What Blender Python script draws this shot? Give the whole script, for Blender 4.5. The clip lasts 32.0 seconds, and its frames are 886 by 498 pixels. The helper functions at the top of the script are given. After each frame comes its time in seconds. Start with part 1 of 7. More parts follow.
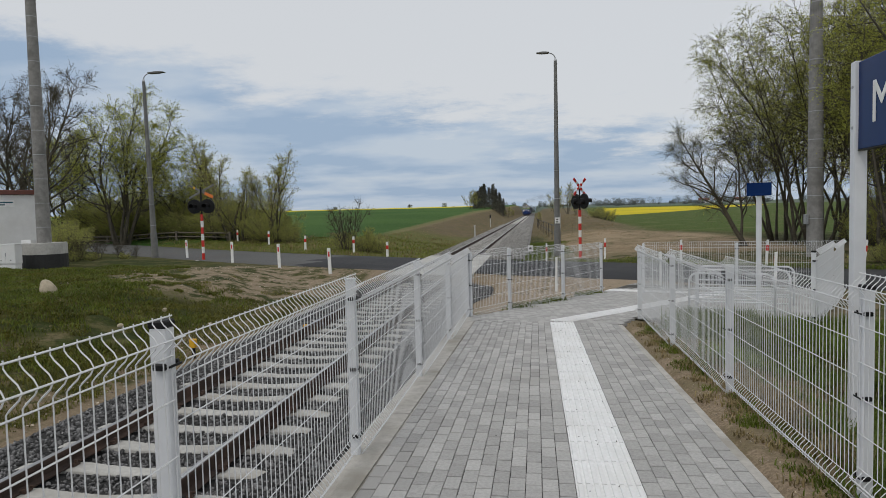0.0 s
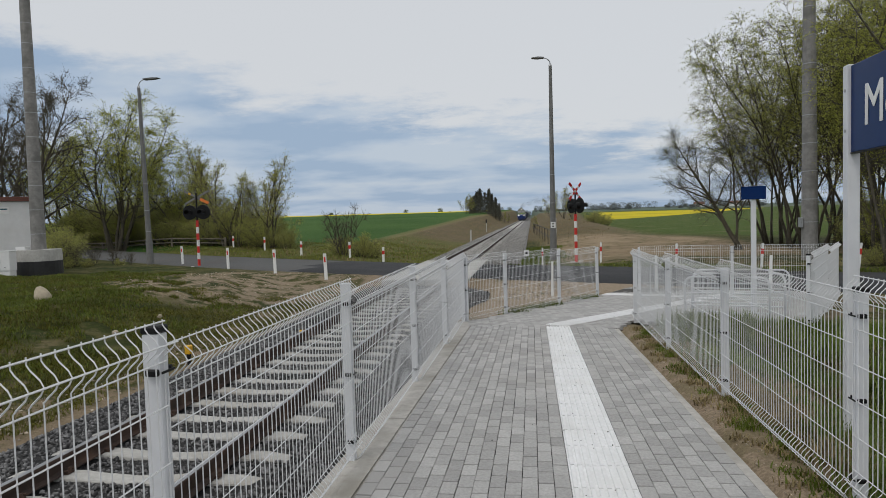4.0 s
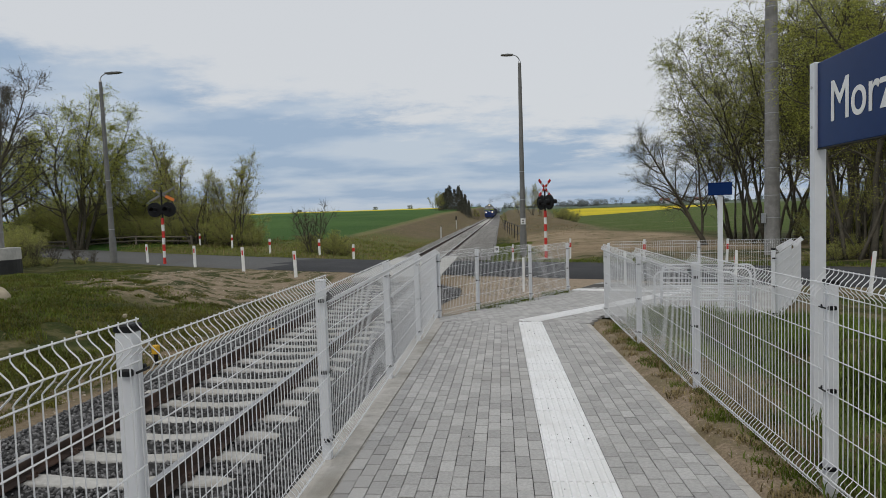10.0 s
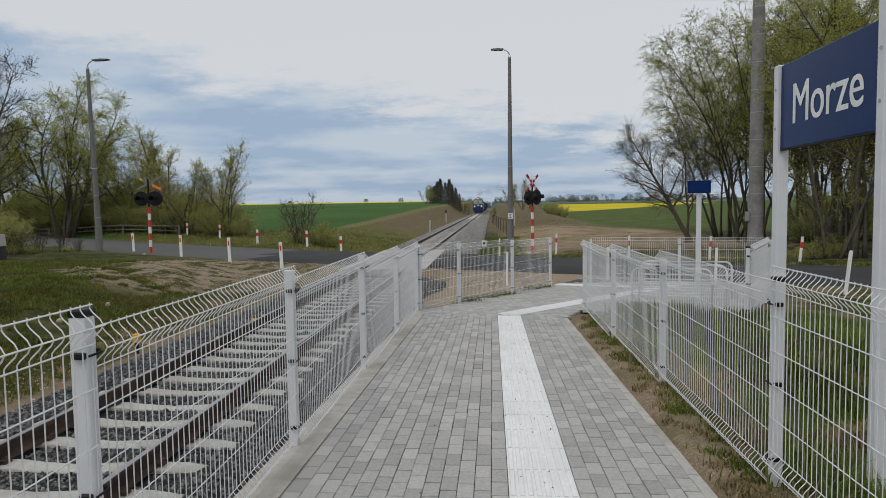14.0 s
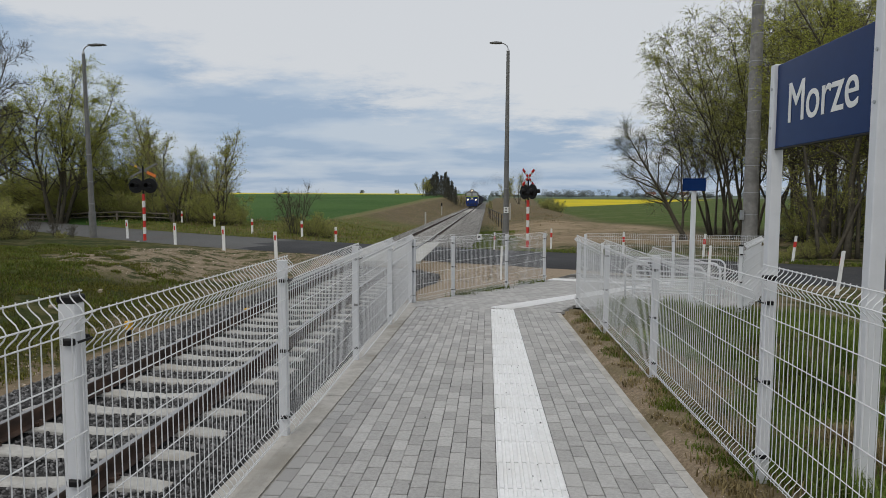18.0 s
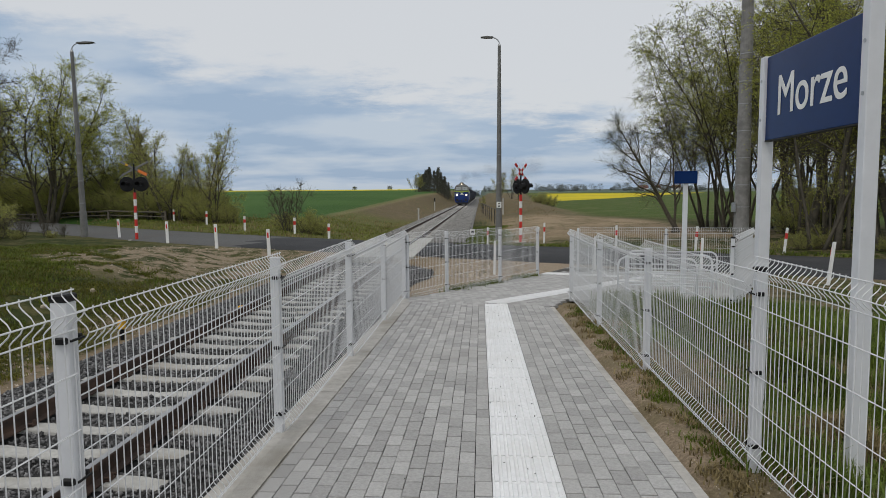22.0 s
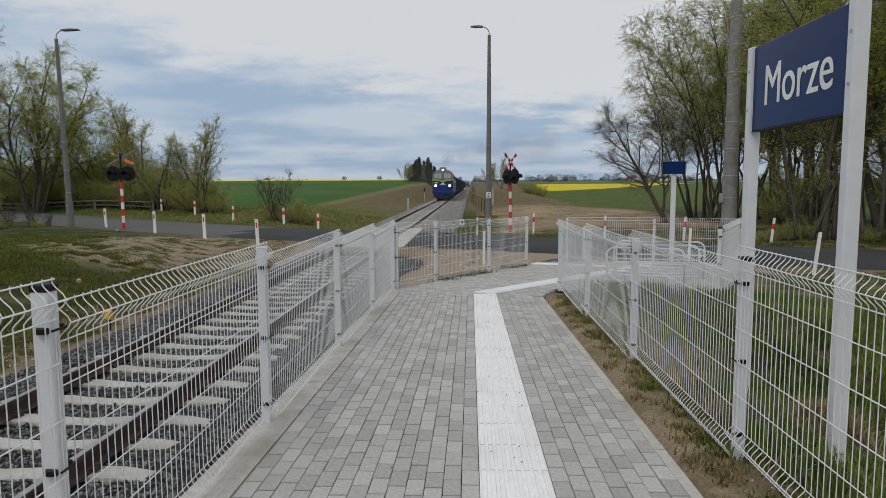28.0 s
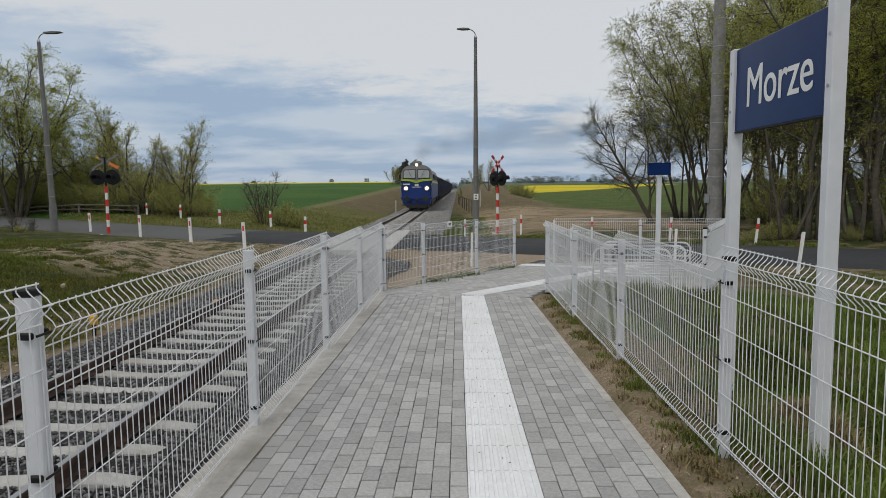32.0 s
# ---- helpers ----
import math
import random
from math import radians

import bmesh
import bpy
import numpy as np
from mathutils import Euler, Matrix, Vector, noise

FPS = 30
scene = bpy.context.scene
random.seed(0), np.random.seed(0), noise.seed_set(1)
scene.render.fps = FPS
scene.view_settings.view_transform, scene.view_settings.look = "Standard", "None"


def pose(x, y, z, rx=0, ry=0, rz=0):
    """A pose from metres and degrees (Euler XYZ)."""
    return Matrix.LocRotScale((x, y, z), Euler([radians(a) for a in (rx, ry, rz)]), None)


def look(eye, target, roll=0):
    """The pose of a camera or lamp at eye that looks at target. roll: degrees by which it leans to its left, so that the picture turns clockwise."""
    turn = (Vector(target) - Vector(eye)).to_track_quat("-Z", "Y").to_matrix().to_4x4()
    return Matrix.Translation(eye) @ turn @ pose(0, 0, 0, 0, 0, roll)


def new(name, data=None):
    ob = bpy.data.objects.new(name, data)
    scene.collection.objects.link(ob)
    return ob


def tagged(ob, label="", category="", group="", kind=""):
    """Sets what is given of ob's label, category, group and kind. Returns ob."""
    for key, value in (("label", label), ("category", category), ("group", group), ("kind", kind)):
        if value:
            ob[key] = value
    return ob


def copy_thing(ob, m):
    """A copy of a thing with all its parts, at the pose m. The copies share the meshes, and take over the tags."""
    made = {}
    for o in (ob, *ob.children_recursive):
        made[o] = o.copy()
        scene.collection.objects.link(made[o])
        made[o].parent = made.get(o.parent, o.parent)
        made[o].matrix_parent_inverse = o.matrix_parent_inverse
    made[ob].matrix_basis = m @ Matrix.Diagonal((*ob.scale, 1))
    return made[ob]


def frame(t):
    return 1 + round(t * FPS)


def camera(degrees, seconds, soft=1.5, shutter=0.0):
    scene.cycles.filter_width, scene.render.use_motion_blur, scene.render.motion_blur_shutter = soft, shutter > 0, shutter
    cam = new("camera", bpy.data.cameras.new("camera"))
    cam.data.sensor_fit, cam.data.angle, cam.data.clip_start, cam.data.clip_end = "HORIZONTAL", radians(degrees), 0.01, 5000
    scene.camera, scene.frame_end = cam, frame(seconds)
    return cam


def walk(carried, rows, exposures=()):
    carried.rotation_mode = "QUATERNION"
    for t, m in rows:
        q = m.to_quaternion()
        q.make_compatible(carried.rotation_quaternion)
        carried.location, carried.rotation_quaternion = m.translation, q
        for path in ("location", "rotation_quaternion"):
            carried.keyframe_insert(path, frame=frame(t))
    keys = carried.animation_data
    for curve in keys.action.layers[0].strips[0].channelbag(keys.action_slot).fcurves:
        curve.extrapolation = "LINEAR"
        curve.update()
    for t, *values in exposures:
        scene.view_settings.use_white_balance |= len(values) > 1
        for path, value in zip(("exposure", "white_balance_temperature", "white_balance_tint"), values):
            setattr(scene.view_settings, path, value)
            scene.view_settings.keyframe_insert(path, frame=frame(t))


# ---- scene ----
cam = camera(68.56, 32.0, soft=0.25)
PATH = [
    (0, (-0.113, 0.072, 2.168), (-0.397, 2.049, 2.055), -1.4),
    (0.5, (-0.126, 0.093, 2.164), (-0.404, 2.071, 2.051), -1.3),
    (1, (-0.119, 0.086, 2.165), (-0.391, 2.064, 2.05), -1.4),
    (1.5, (-0.121, 0.086, 2.164), (-0.392, 2.063, 2.04), -1.0),
    (2, (-0.12, 0.089, 2.162), (-0.395, 2.066, 2.034), -1.4),
    (2.5, (-0.116, 0.083, 2.164), (-0.389, 2.059, 2.03), -1.2),
    (3, (-0.112, 0.084, 2.162), (-0.385, 2.062, 2.04), -0.8),
    (3.5, (-0.105, 0.075, 2.163), (-0.378, 2.054, 2.065), -1.4),
    (5.5, (-0.104, 0.076, 2.164), (-0.378, 2.055, 2.064), -1.9),
    (6, (-0.105, 0.06, 2.164), (-0.434, 2.031, 2.071), -1.7),
    (6.5, (-0.104, 0.075, 2.167), (-0.455, 2.043, 2.084), -1.6),
    (7, (-0.112, 0.082, 2.165), (-0.451, 2.051, 2.082), -1.6),
    (7.5, (-0.112, 0.085, 2.162), (-0.428, 2.057, 2.068), -1.4),
    (8, (-0.111, 0.084, 2.161), (-0.403, 2.059, 2.048), -1.7),
    (8.5, (-0.107, 0.073, 2.161), (-0.384, 2.05, 2.048), -0.7),
    (9, (-0.106, 0.075, 2.16), (-0.371, 2.055, 2.061), -0.8),
    (9.5, (-0.114, 0.095, 2.155), (-0.358, 2.077, 2.05), -0.4),
    (10, (-0.154, 0.099, 2.154), (-0.334, 2.087, 2.044), -1.8),
    (10.5, (-0.076, 0.008, 2.16), (-0.168, 2.003, 2.049), 0.2),
    (11, (-0.053, 0.057, 2.133), (-0.418, 2.02, 2.025), 3.1),
    (11.5, (-0.026, 0.017, 2.142), (-0.249, 1.995, 1.95), -0.6),
    (12, (-0.002, 0.029, 2.15), (-0.196, 2.012, 1.971), 0.7),
    (12.5, (0.007, 0.026, 2.152), (-0.183, 2.014, 2.035), -0.3),
    (13, (0.016, 0.018, 2.164), (-0.158, 2.007, 2.034), -0.6),
    (13.5, (0.019, 0.014, 2.158), (-0.124, 2.006, 2.056), -0.5),
    (14, (0.02, 0.011, 2.155), (-0.131, 2.001, 2.024), -0.9),
    (14.5, (0.017, 0.009, 2.152), (-0.134, 1.998, 2.006), 0.3),
    (16.5, (0.022, 0.005, 2.152), (-0.145, 1.993, 2.01), 0.0),
    (17, (0.029, 0.005, 2.151), (-0.127, 1.993, 2.003), 0.1),
    (17.5, (0.03, 0.007, 2.153), (-0.116, 1.995, 1.989), 0.0),
    (18, (0.032, 0.01, 2.154), (-0.104, 1.999, 2.001), 0.2),
    (18.5, (0.03, 0.009, 2.156), (-0.098, 1.999, 2.005), -0.3),
    (19, (0.032, 0.01, 2.154), (-0.086, 2.001, 1.999), -0.3),
    (19.5, (0.031, 0.012, 2.151), (-0.102, 2.001, 1.999), -0.6),
    (20, (0.036, 0.001, 2.156), (-0.099, 1.991, 2.002), -0.5),
    (20.5, (0.036, 0.002, 2.155), (-0.083, 1.994, 2.009), -0.4),
    (21, (0.039, -0.001, 2.153), (-0.085, 1.99, 2.009), -0.4),
    (21.5, (0.038, 0.002, 2.153), (-0.081, 1.991, 1.987), -0.5),
    (22, (0.037, 0.004, 2.152), (-0.079, 1.994, 1.985), -0.4),
    (22.5, (0.033, 0.008, 2.154), (-0.082, 1.998, 1.985), -0.1),
    (23, (0.03, 0.009, 2.15), (-0.084, 1.998, 1.972), -0.1),
    (23.5, (0.032, 0.009, 2.154), (-0.083, 1.998, 1.972), -0.1),
    (24, (0.034, 0.01, 2.153), (-0.07, 1.999, 1.964), -0.2),
    (24.5, (0.036, 0.003, 2.155), (-0.064, 1.994, 1.988), -0.2),
    (25, (0.042, 0.006, 2.15), (-0.062, 1.995, 1.978), 0.2),
    (25.5, (0.046, 0.002, 2.15), (-0.042, 1.992, 1.97), 0.1),
    (27.5, (0.051, 0.009, 2.148), (-0.036, 1.998, 1.959), -0.1),
    (28, (0.053, 0.011, 2.148), (-0.032, 1.999, 1.951), -0.3),
    (28.5, (0.05, 0.014, 2.148), (-0.03, 2.001, 1.944), -0.0),
    (29, (0.046, 0.013, 2.15), (-0.035, 2.0, 1.944), -0.0),
    (29.5, (0.046, 0.017, 2.149), (-0.026, 2.004, 1.933), -0.1),
    (30, (0.046, 0.01, 2.15), (-0.013, 1.999, 1.947), -0.2),
    (30.5, (0.046, 0.005, 2.151), (-0.022, 1.996, 1.967), -0.3),
    (31, (0.052, 0.009, 2.152), (-0.021, 2.0, 1.974), -0.1),
    (31.5, (0.061, 0.004, 2.147), (0.008, 1.994, 1.958), -0.3),
    (32, (0.06, -0.003, 2.149), (0.012, 1.987, 1.958), -0.6),
]
walk(cam, [(t, look(e, a, r)) for t, e, a, r in PATH])

# ---- light: bright overcast spring sky ----
scene.view_settings.exposure = 0.0
SUN_ELEV, SUN_ROT = radians(48), radians(200)


def nlink(tree, a, ai, b, bi):
    tree.links.new(a.outputs[ai], b.inputs[bi])


def build_world():
    w = bpy.data.worlds.new("overcast_sky")
    scene.world = w
    w.use_nodes = True
    nt = w.node_tree
    nt.nodes.clear()
    out = nt.nodes.new("ShaderNodeOutputWorld")
    bg = nt.nodes.new("ShaderNodeBackground")
    sky = nt.nodes.new("ShaderNodeTexSky")
    sky.sky_type = "NISHITA"
    sky.sun_disc = False
    sky.sun_elevation, sky.sun_rotation = SUN_ELEV, SUN_ROT
    sky.air_density, sky.dust_density = 1.2, 2.0
    coord = nt.nodes.new("ShaderNodeTexCoord")
    sep = nt.nodes.new("ShaderNodeSeparateXYZ")
    nlink(nt, coord, "Generated", sep, 0)
    # flat cloud deck: direction projected on a plane high above
    zc = nt.nodes.new("ShaderNodeMath")
    zc.operation = "MAXIMUM"
    zc.inputs[1].default_value = 0.0
    nlink(nt, sep, 2, zc, 0)
    za = nt.nodes.new("ShaderNodeMath")
    za.operation = "ADD"
    za.inputs[1].default_value = 0.15
    nlink(nt, zc, 0, za, 0)
    px, py = nt.nodes.new("ShaderNodeMath"), nt.nodes.new("ShaderNodeMath")
    px.operation = py.operation = "DIVIDE"
    nlink(nt, sep, 0, px, 0)
    nlink(nt, za, 0, px, 1)
    nlink(nt, sep, 1, py, 0)
    nlink(nt, za, 0, py, 1)
    comb = nt.nodes.new("ShaderNodeCombineXYZ")
    nlink(nt, px, 0, comb, 0)
    nlink(nt, py, 0, comb, 1)
    mp = nt.nodes.new("ShaderNodeMapping")
    mp.inputs["Location"].default_value = (3.1, 0.35, 0)
    mp.inputs["Rotation"].default_value = (0, 0, radians(-8))
    mp.inputs["Scale"].default_value = (0.50, 0.62, 1)
    nlink(nt, comb, 0, mp, 0)
    n1 = nt.nodes.new("ShaderNodeTexNoise")
    n1.inputs["Scale"].default_value = 2.3
    n1.inputs["Detail"].default_value = 10.0
    n1.inputs["Roughness"].default_value = 0.5
    n1.inputs["Distortion"].default_value = 0.1
    nlink(nt, mp, 0, n1, 0)
    ramp = nt.nodes.new("ShaderNodeValToRGB")
    ramp.color_ramp.elements[0].position, ramp.color_ramp.elements[0].color = 0.42, (0.345, 0.455, 0.61, 1)
    ramp.color_ramp.elements[1].position, ramp.color_ramp.elements[1].color = 0.60, (0.525, 0.60, 0.695, 1)
    e = ramp.color_ramp.elements.new(0.51)
    e.color = (0.44, 0.535, 0.665, 1)
    nlink(nt, n1, 0, ramp, 0)
    # the deck thins to an even pale grey higher up
    tilt = nt.nodes.new("ShaderNodeMath")
    tilt.operation = "MULTIPLY_ADD"
    tilt.inputs[1].default_value = 0.17
    nlink(nt, sep, 0, tilt, 0)
    nlink(nt, sep, 2, tilt, 2)
    n2 = nt.nodes.new("ShaderNodeTexNoise")
    n2.inputs["Scale"].default_value = 3.4
    n2.inputs["Detail"].default_value = 9.0
    n2.inputs["Roughness"].default_value = 0.64
    nlink(nt, mp, 0, n2, 0)
    warp = nt.nodes.new("ShaderNodeMath")
    warp.operation = "MULTIPLY_ADD"
    warp.inputs[1].default_value = 0.24
    nlink(nt, n2, 0, warp, 0)
    nlink(nt, tilt, 0, warp, 2)
    addw = nt.nodes.new("ShaderNodeMapRange")
    addw.interpolation_type = "SMOOTHSTEP"
    addw.inputs[1].default_value, addw.inputs[2].default_value = 0.215, 0.275
    nlink(nt, warp, 0, addw, 0)
    mix = nt.nodes.new("ShaderNodeMix")
    mix.data_type = "RGBA"
    mix.inputs[7].default_value = (0.690, 0.712, 0.742, 1)
    nlink(nt, addw, 0, mix, 0)
    nlink(nt, ramp, 0, mix, 6)
    # a little of the clear sky shows through
    skym = nt.nodes.new("ShaderNodeVectorMath")
    skym.operation = "SCALE"
    skym.inputs[3].default_value = 0.06
    nlink(nt, sky, 0, skym, 0)
    add = nt.nodes.new("ShaderNodeMix")
    add.data_type = "RGBA"
    add.inputs[0].default_value = 0.12
    nlink(nt, mix, 2, add, 6)
    nlink(nt, skym, 0, add, 7)
    nlink(nt, add, 2, bg, 0)
    bg.inputs[1].default_value = 1.0
    nlink(nt, bg, 0, out, 0)


build_world()
sun_data = bpy.data.lights.new("sun", "SUN")
sun_data.energy, sun_data.angle, sun_data.color = 0.93, radians(25), (1.0, 0.96, 0.9)
sun = new("sun", sun_data)
sun.matrix_world = look((0, 0, 50), (18, 28, 0))
sun.rotation_mode = "XYZ"


# ---- materials ----
def grey(v, tint=(1, 1, 1)):
    return (v * tint[0], v * tint[1], v * tint[2], 1)


def mat(name, c1, c2=None, rough=0.6, scale=8.0, metal=0.0, bump=0.0, bscale=60.0, c3=None, big=0.7, rand=0.0, detail=6.0, spec=0.5, coord="Object"):
    """Two colours mixed by fine noise, a third by coarse stains, and a fine relief. rand: how far pieces differ."""
    m = bpy.data.materials.new(name)
    m.use_nodes = True
    nt = m.node_tree
    b = nt.nodes["Principled BSDF"]
    b.inputs["Roughness"].default_value = rough
    b.inputs["Metallic"].default_value = metal
    b.inputs["Specular IOR Level"].default_value = spec
    c2 = c2 or tuple(x * 0.8 for x in c1[:3])
    tc = nt.nodes.new("ShaderNodeTexCoord")
    nz = nt.nodes.new("ShaderNodeTexNoise")
    nz.inputs["Scale"].default_value = scale
    nz.inputs["Detail"].default_value = detail
    nz.inputs["Roughness"].default_value = 0.65
    if coord == "World":
        tc, coord = nt.nodes.new("ShaderNodeNewGeometry"), "Position"
    nlink(nt, tc, coord, nz, 0)
    rp = nt.nodes.new("ShaderNodeMapRange")
    rp.inputs[1].default_value, rp.inputs[2].default_value = 0.35, 0.65
    nlink(nt, nz, 0, rp, 0)
    mx = nt.nodes.new("ShaderNodeMix")
    mx.data_type = "RGBA"
    mx.inputs[6].default_value = (*c1[:3], 1)
    mx.inputs[7].default_value = (*c2[:3], 1)
    nlink(nt, rp, 0, mx, 0)
    last = (mx, 2)
    if c3:
        nb = nt.nodes.new("ShaderNodeTexNoise")
        nb.inputs["Scale"].default_value = big
        nb.inputs["Detail"].default_value = 5.0
        nlink(nt, tc, coord, nb, 0)
        rb = nt.nodes.new("ShaderNodeMapRange")
        rb.inputs[1].default_value, rb.inputs[2].default_value = 0.5, 0.68
        nlink(nt, nb, 0, rb, 0)
        mb = nt.nodes.new("ShaderNodeMix")
        mb.data_type = "RGBA"
        mb.inputs[7].default_value = (*c3[:3], 1)
        nlink(nt, rb, 0, mb, 0)
        nlink(nt, *last, mb, 6)
        last = (mb, 2)
    if rand:
        oi = nt.nodes.new("ShaderNodeObjectInfo")
        ge = nt.nodes.new("ShaderNodeNewGeometry")
        sm = nt.nodes.new("ShaderNodeMath")
        nlink(nt, oi, "Random", sm, 0)
        nlink(nt, ge, "Random Per Island", sm, 1)
        fr = nt.nodes.new("ShaderNodeMath")
        fr.operation = "FRACT"
        nlink(nt, sm, 0, fr, 0)
        mr = nt.nodes.new("ShaderNodeMapRange")
        mr.inputs[3].default_value, mr.inputs[4].default_value = 1 - rand, 1 + rand
        nlink(nt, fr, 0, mr, 0)
        hs = nt.nodes.new("ShaderNodeVectorMath")
        hs.operation = "SCALE"
        nlink(nt, *last, hs, 0)
        nlink(nt, mr, 0, hs, 3)
        last = (hs, 0)
    nlink(nt, *last, b, "Base Color")
    if bump:
        bn = nt.nodes.new("ShaderNodeTexNoise")
        bn.inputs["Scale"].default_value = bscale
        bn.inputs["Detail"].default_value = 4.0
        nlink(nt, tc, coord, bn, 0)
        bp = nt.nodes.new("ShaderNodeBump")
        bp.inputs["Strength"].default_value = bump
        bp.inputs["Distance"].default_value = 0.02
        nlink(nt, bn, 0, bp, "Height")
        nlink(nt, bp, 0, b, "Normal")
    return m


def glow(name, color, strength):
    m = bpy.data.materials.new(name)
    m.use_nodes = True
    b = m.node_tree.nodes["Principled BSDF"]
    b.inputs["Base Color"].default_value = (*color, 1)
    b.inputs["Emission Color"].default_value = (*color, 1)
    b.inputs["Emission Strength"].default_value = strength
    return m


def leaf_mat(name, c1, c2, trans=0.35):
    m = mat(name, c1, c2, rough=0.55, scale=0.9, rand=0.35, spec=0.25)
    nt = m.node_tree
    b = nt.nodes["Principled BSDF"]
    tr = nt.nodes.new("ShaderNodeBsdfTranslucent")
    src = b.inputs["Base Color"].links[0].from_socket
    nt.links.new(src, tr.inputs[0])
    ms = nt.nodes.new("ShaderNodeMixShader")
    ms.inputs[0].default_value = trans
    nlink(nt, b, 0, ms, 1)
    nlink(nt, tr, 0, ms, 2)
    nlink(nt, ms, 0, nt.nodes["Material Output"], 0)
    return m


M_PAVER = mat("paver_grey", (0.445, 0.437, 0.422), (0.345, 0.338, 0.327), rough=0.88, scale=45, bump=0.3, bscale=240, rand=0.16, c3=(0.375, 0.365, 0.35), big=0.7, spec=0.25, coord="World")
M_JOINT = mat("joint_sand", (0.075, 0.07, 0.06), (0.04, 0.038, 0.035), rough=0.95, scale=60)
M_TACTILE = mat("tactile_white", (0.82, 0.82, 0.82), (0.73, 0.73, 0.725), rough=0.55, scale=18, c3=(0.72, 0.715, 0.70), big=1.2, rand=0.03, coord="World")
M_KERB = mat("kerb_concrete", (0.50, 0.48, 0.44), (0.38, 0.36, 0.33), rough=0.9, scale=14, bump=0.3, bscale=120, c3=(0.30, 0.28, 0.24), big=1.4)
M_CONCRETE = mat("pale_concrete", (0.50, 0.49, 0.46), (0.40, 0.39, 0.365), rough=0.9, scale=9, bump=0.2, bscale=90, c3=(0.34, 0.33, 0.30), big=1.1)
M_POLE = mat("spun_concrete", (0.29, 0.28, 0.265), (0.21, 0.205, 0.195), rough=0.9, scale=6, bump=0.2, bscale=80, c3=(0.17, 0.165, 0.155), big=1.6)
M_LAMPPOLE = mat("weathered_lamp_post", (0.20, 0.20, 0.19), (0.15, 0.15, 0.145), rough=0.8, scale=5, c3=(0.12, 0.12, 0.115), big=0.8)
M_STEEL = mat("galvanised_steel", (0.46, 0.47, 0.48), (0.38, 0.39, 0.40), rough=0.42, scale=20, metal=0.7)
M_WIRE = mat("white_coated_wire", (0.71, 0.715, 0.72), (0.64, 0.645, 0.65), rough=0.4, scale=12)
M_POST = mat("white_coated_post", (0.69, 0.70, 0.72), (0.63, 0.64, 0.66), rough=0.42, scale=5, c3=(0.64, 0.645, 0.655), big=1.0, coord="World")
M_BLACK = mat("black_plastic", (0.010, 0.010, 0.011), (0.015, 0.015, 0.015), rough=0.5, scale=15, spec=0.2)
M_SLEEPER = mat("sleeper_concrete", (0.48, 0.47, 0.44), (0.38, 0.37, 0.345), rough=0.92, scale=12, bump=0.25, bscale=110, c3=(0.34, 0.32, 0.28), big=2.0, rand=0.07, coord="World")
M_BALLAST = mat("ballast_stone", (0.185, 0.183, 0.182), (0.085, 0.084, 0.084), rough=0.92, scale=14, rand=0.7, spec=0.2)
M_FARSTONE = mat("pale_ballast_stone", (0.33, 0.32, 0.30), (0.19, 0.185, 0.175), rough=0.92, scale=9, rand=0.5, spec=0.2)
# near-black colour stands in for the shade in the gaps between ballast stones
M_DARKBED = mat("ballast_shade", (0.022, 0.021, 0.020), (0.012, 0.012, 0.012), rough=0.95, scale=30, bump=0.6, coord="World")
M_BALLASTBED = mat("ballast_bed", (0.27, 0.26, 0.25), (0.07, 0.068, 0.066), rough=0.95, scale=7, bump=1.0, bscale=9, detail=5, c3=(0.15, 0.135, 0.11), big=0.8, coord="World")
M_RAIL = mat("rusty_rail", (0.060, 0.036, 0.026), (0.034, 0.022, 0.017), rough=0.8, scale=12, c3=(0.11, 0.062, 0.04), big=3)
M_RAILTOP = mat("polished_rail_head", (0.42, 0.42, 0.43), (0.33, 0.33, 0.34), rough=0.3, scale=8, metal=0.9)
M_ASPHALT = mat("new_asphalt", (0.052, 0.053, 0.056), (0.034, 0.035, 0.037), rough=0.92, scale=30, bump=0.2, bscale=160, c3=(0.065, 0.065, 0.067), big=0.35, spec=0.2)
M_OLDROAD = mat("worn_asphalt", (0.125, 0.125, 0.122), (0.088, 0.088, 0.087), rough=0.92, scale=24, bump=0.2, bscale=120, c3=(0.105, 0.10, 0.095), big=0.3, spec=0.2)
M_PEBBLE = mat("pebbles", (0.46, 0.39, 0.31), (0.26, 0.22, 0.17), rough=0.9, scale=9, rand=0.55)
M_RED = mat("red_paint", (0.62, 0.035, 0.025), (0.54, 0.03, 0.02), rough=0.45, scale=9)
M_WHITE = mat("white_paint", (0.82, 0.82, 0.80), (0.74, 0.74, 0.72), rough=0.5, scale=6, c3=(0.66, 0.65, 0.62), big=1.5)
M_SIGNBLUE = mat("sign_blue", (0.005, 0.024, 0.105), (0.004, 0.021, 0.095), rough=0.2, scale=3, spec=0.15)
M_HUT = mat("white_hut_panel", (0.76, 0.76, 0.75), (0.70, 0.70, 0.69), rough=0.5, scale=3, c3=(0.64, 0.63, 0.61), big=0.6)
M_BROWN = mat("brown_roof_sheet", (0.16, 0.055, 0.035), (0.12, 0.042, 0.03), rough=0.5, scale=5)
M_BITUMEN = mat("black_bitumen", (0.014, 0.014, 0.015), (0.022, 0.022, 0.022), rough=0.6, scale=6)
M_YELLOW = mat("yellow_paint", (0.75, 0.42, 0.02), (0.65, 0.36, 0.02), rough=0.5, scale=8)
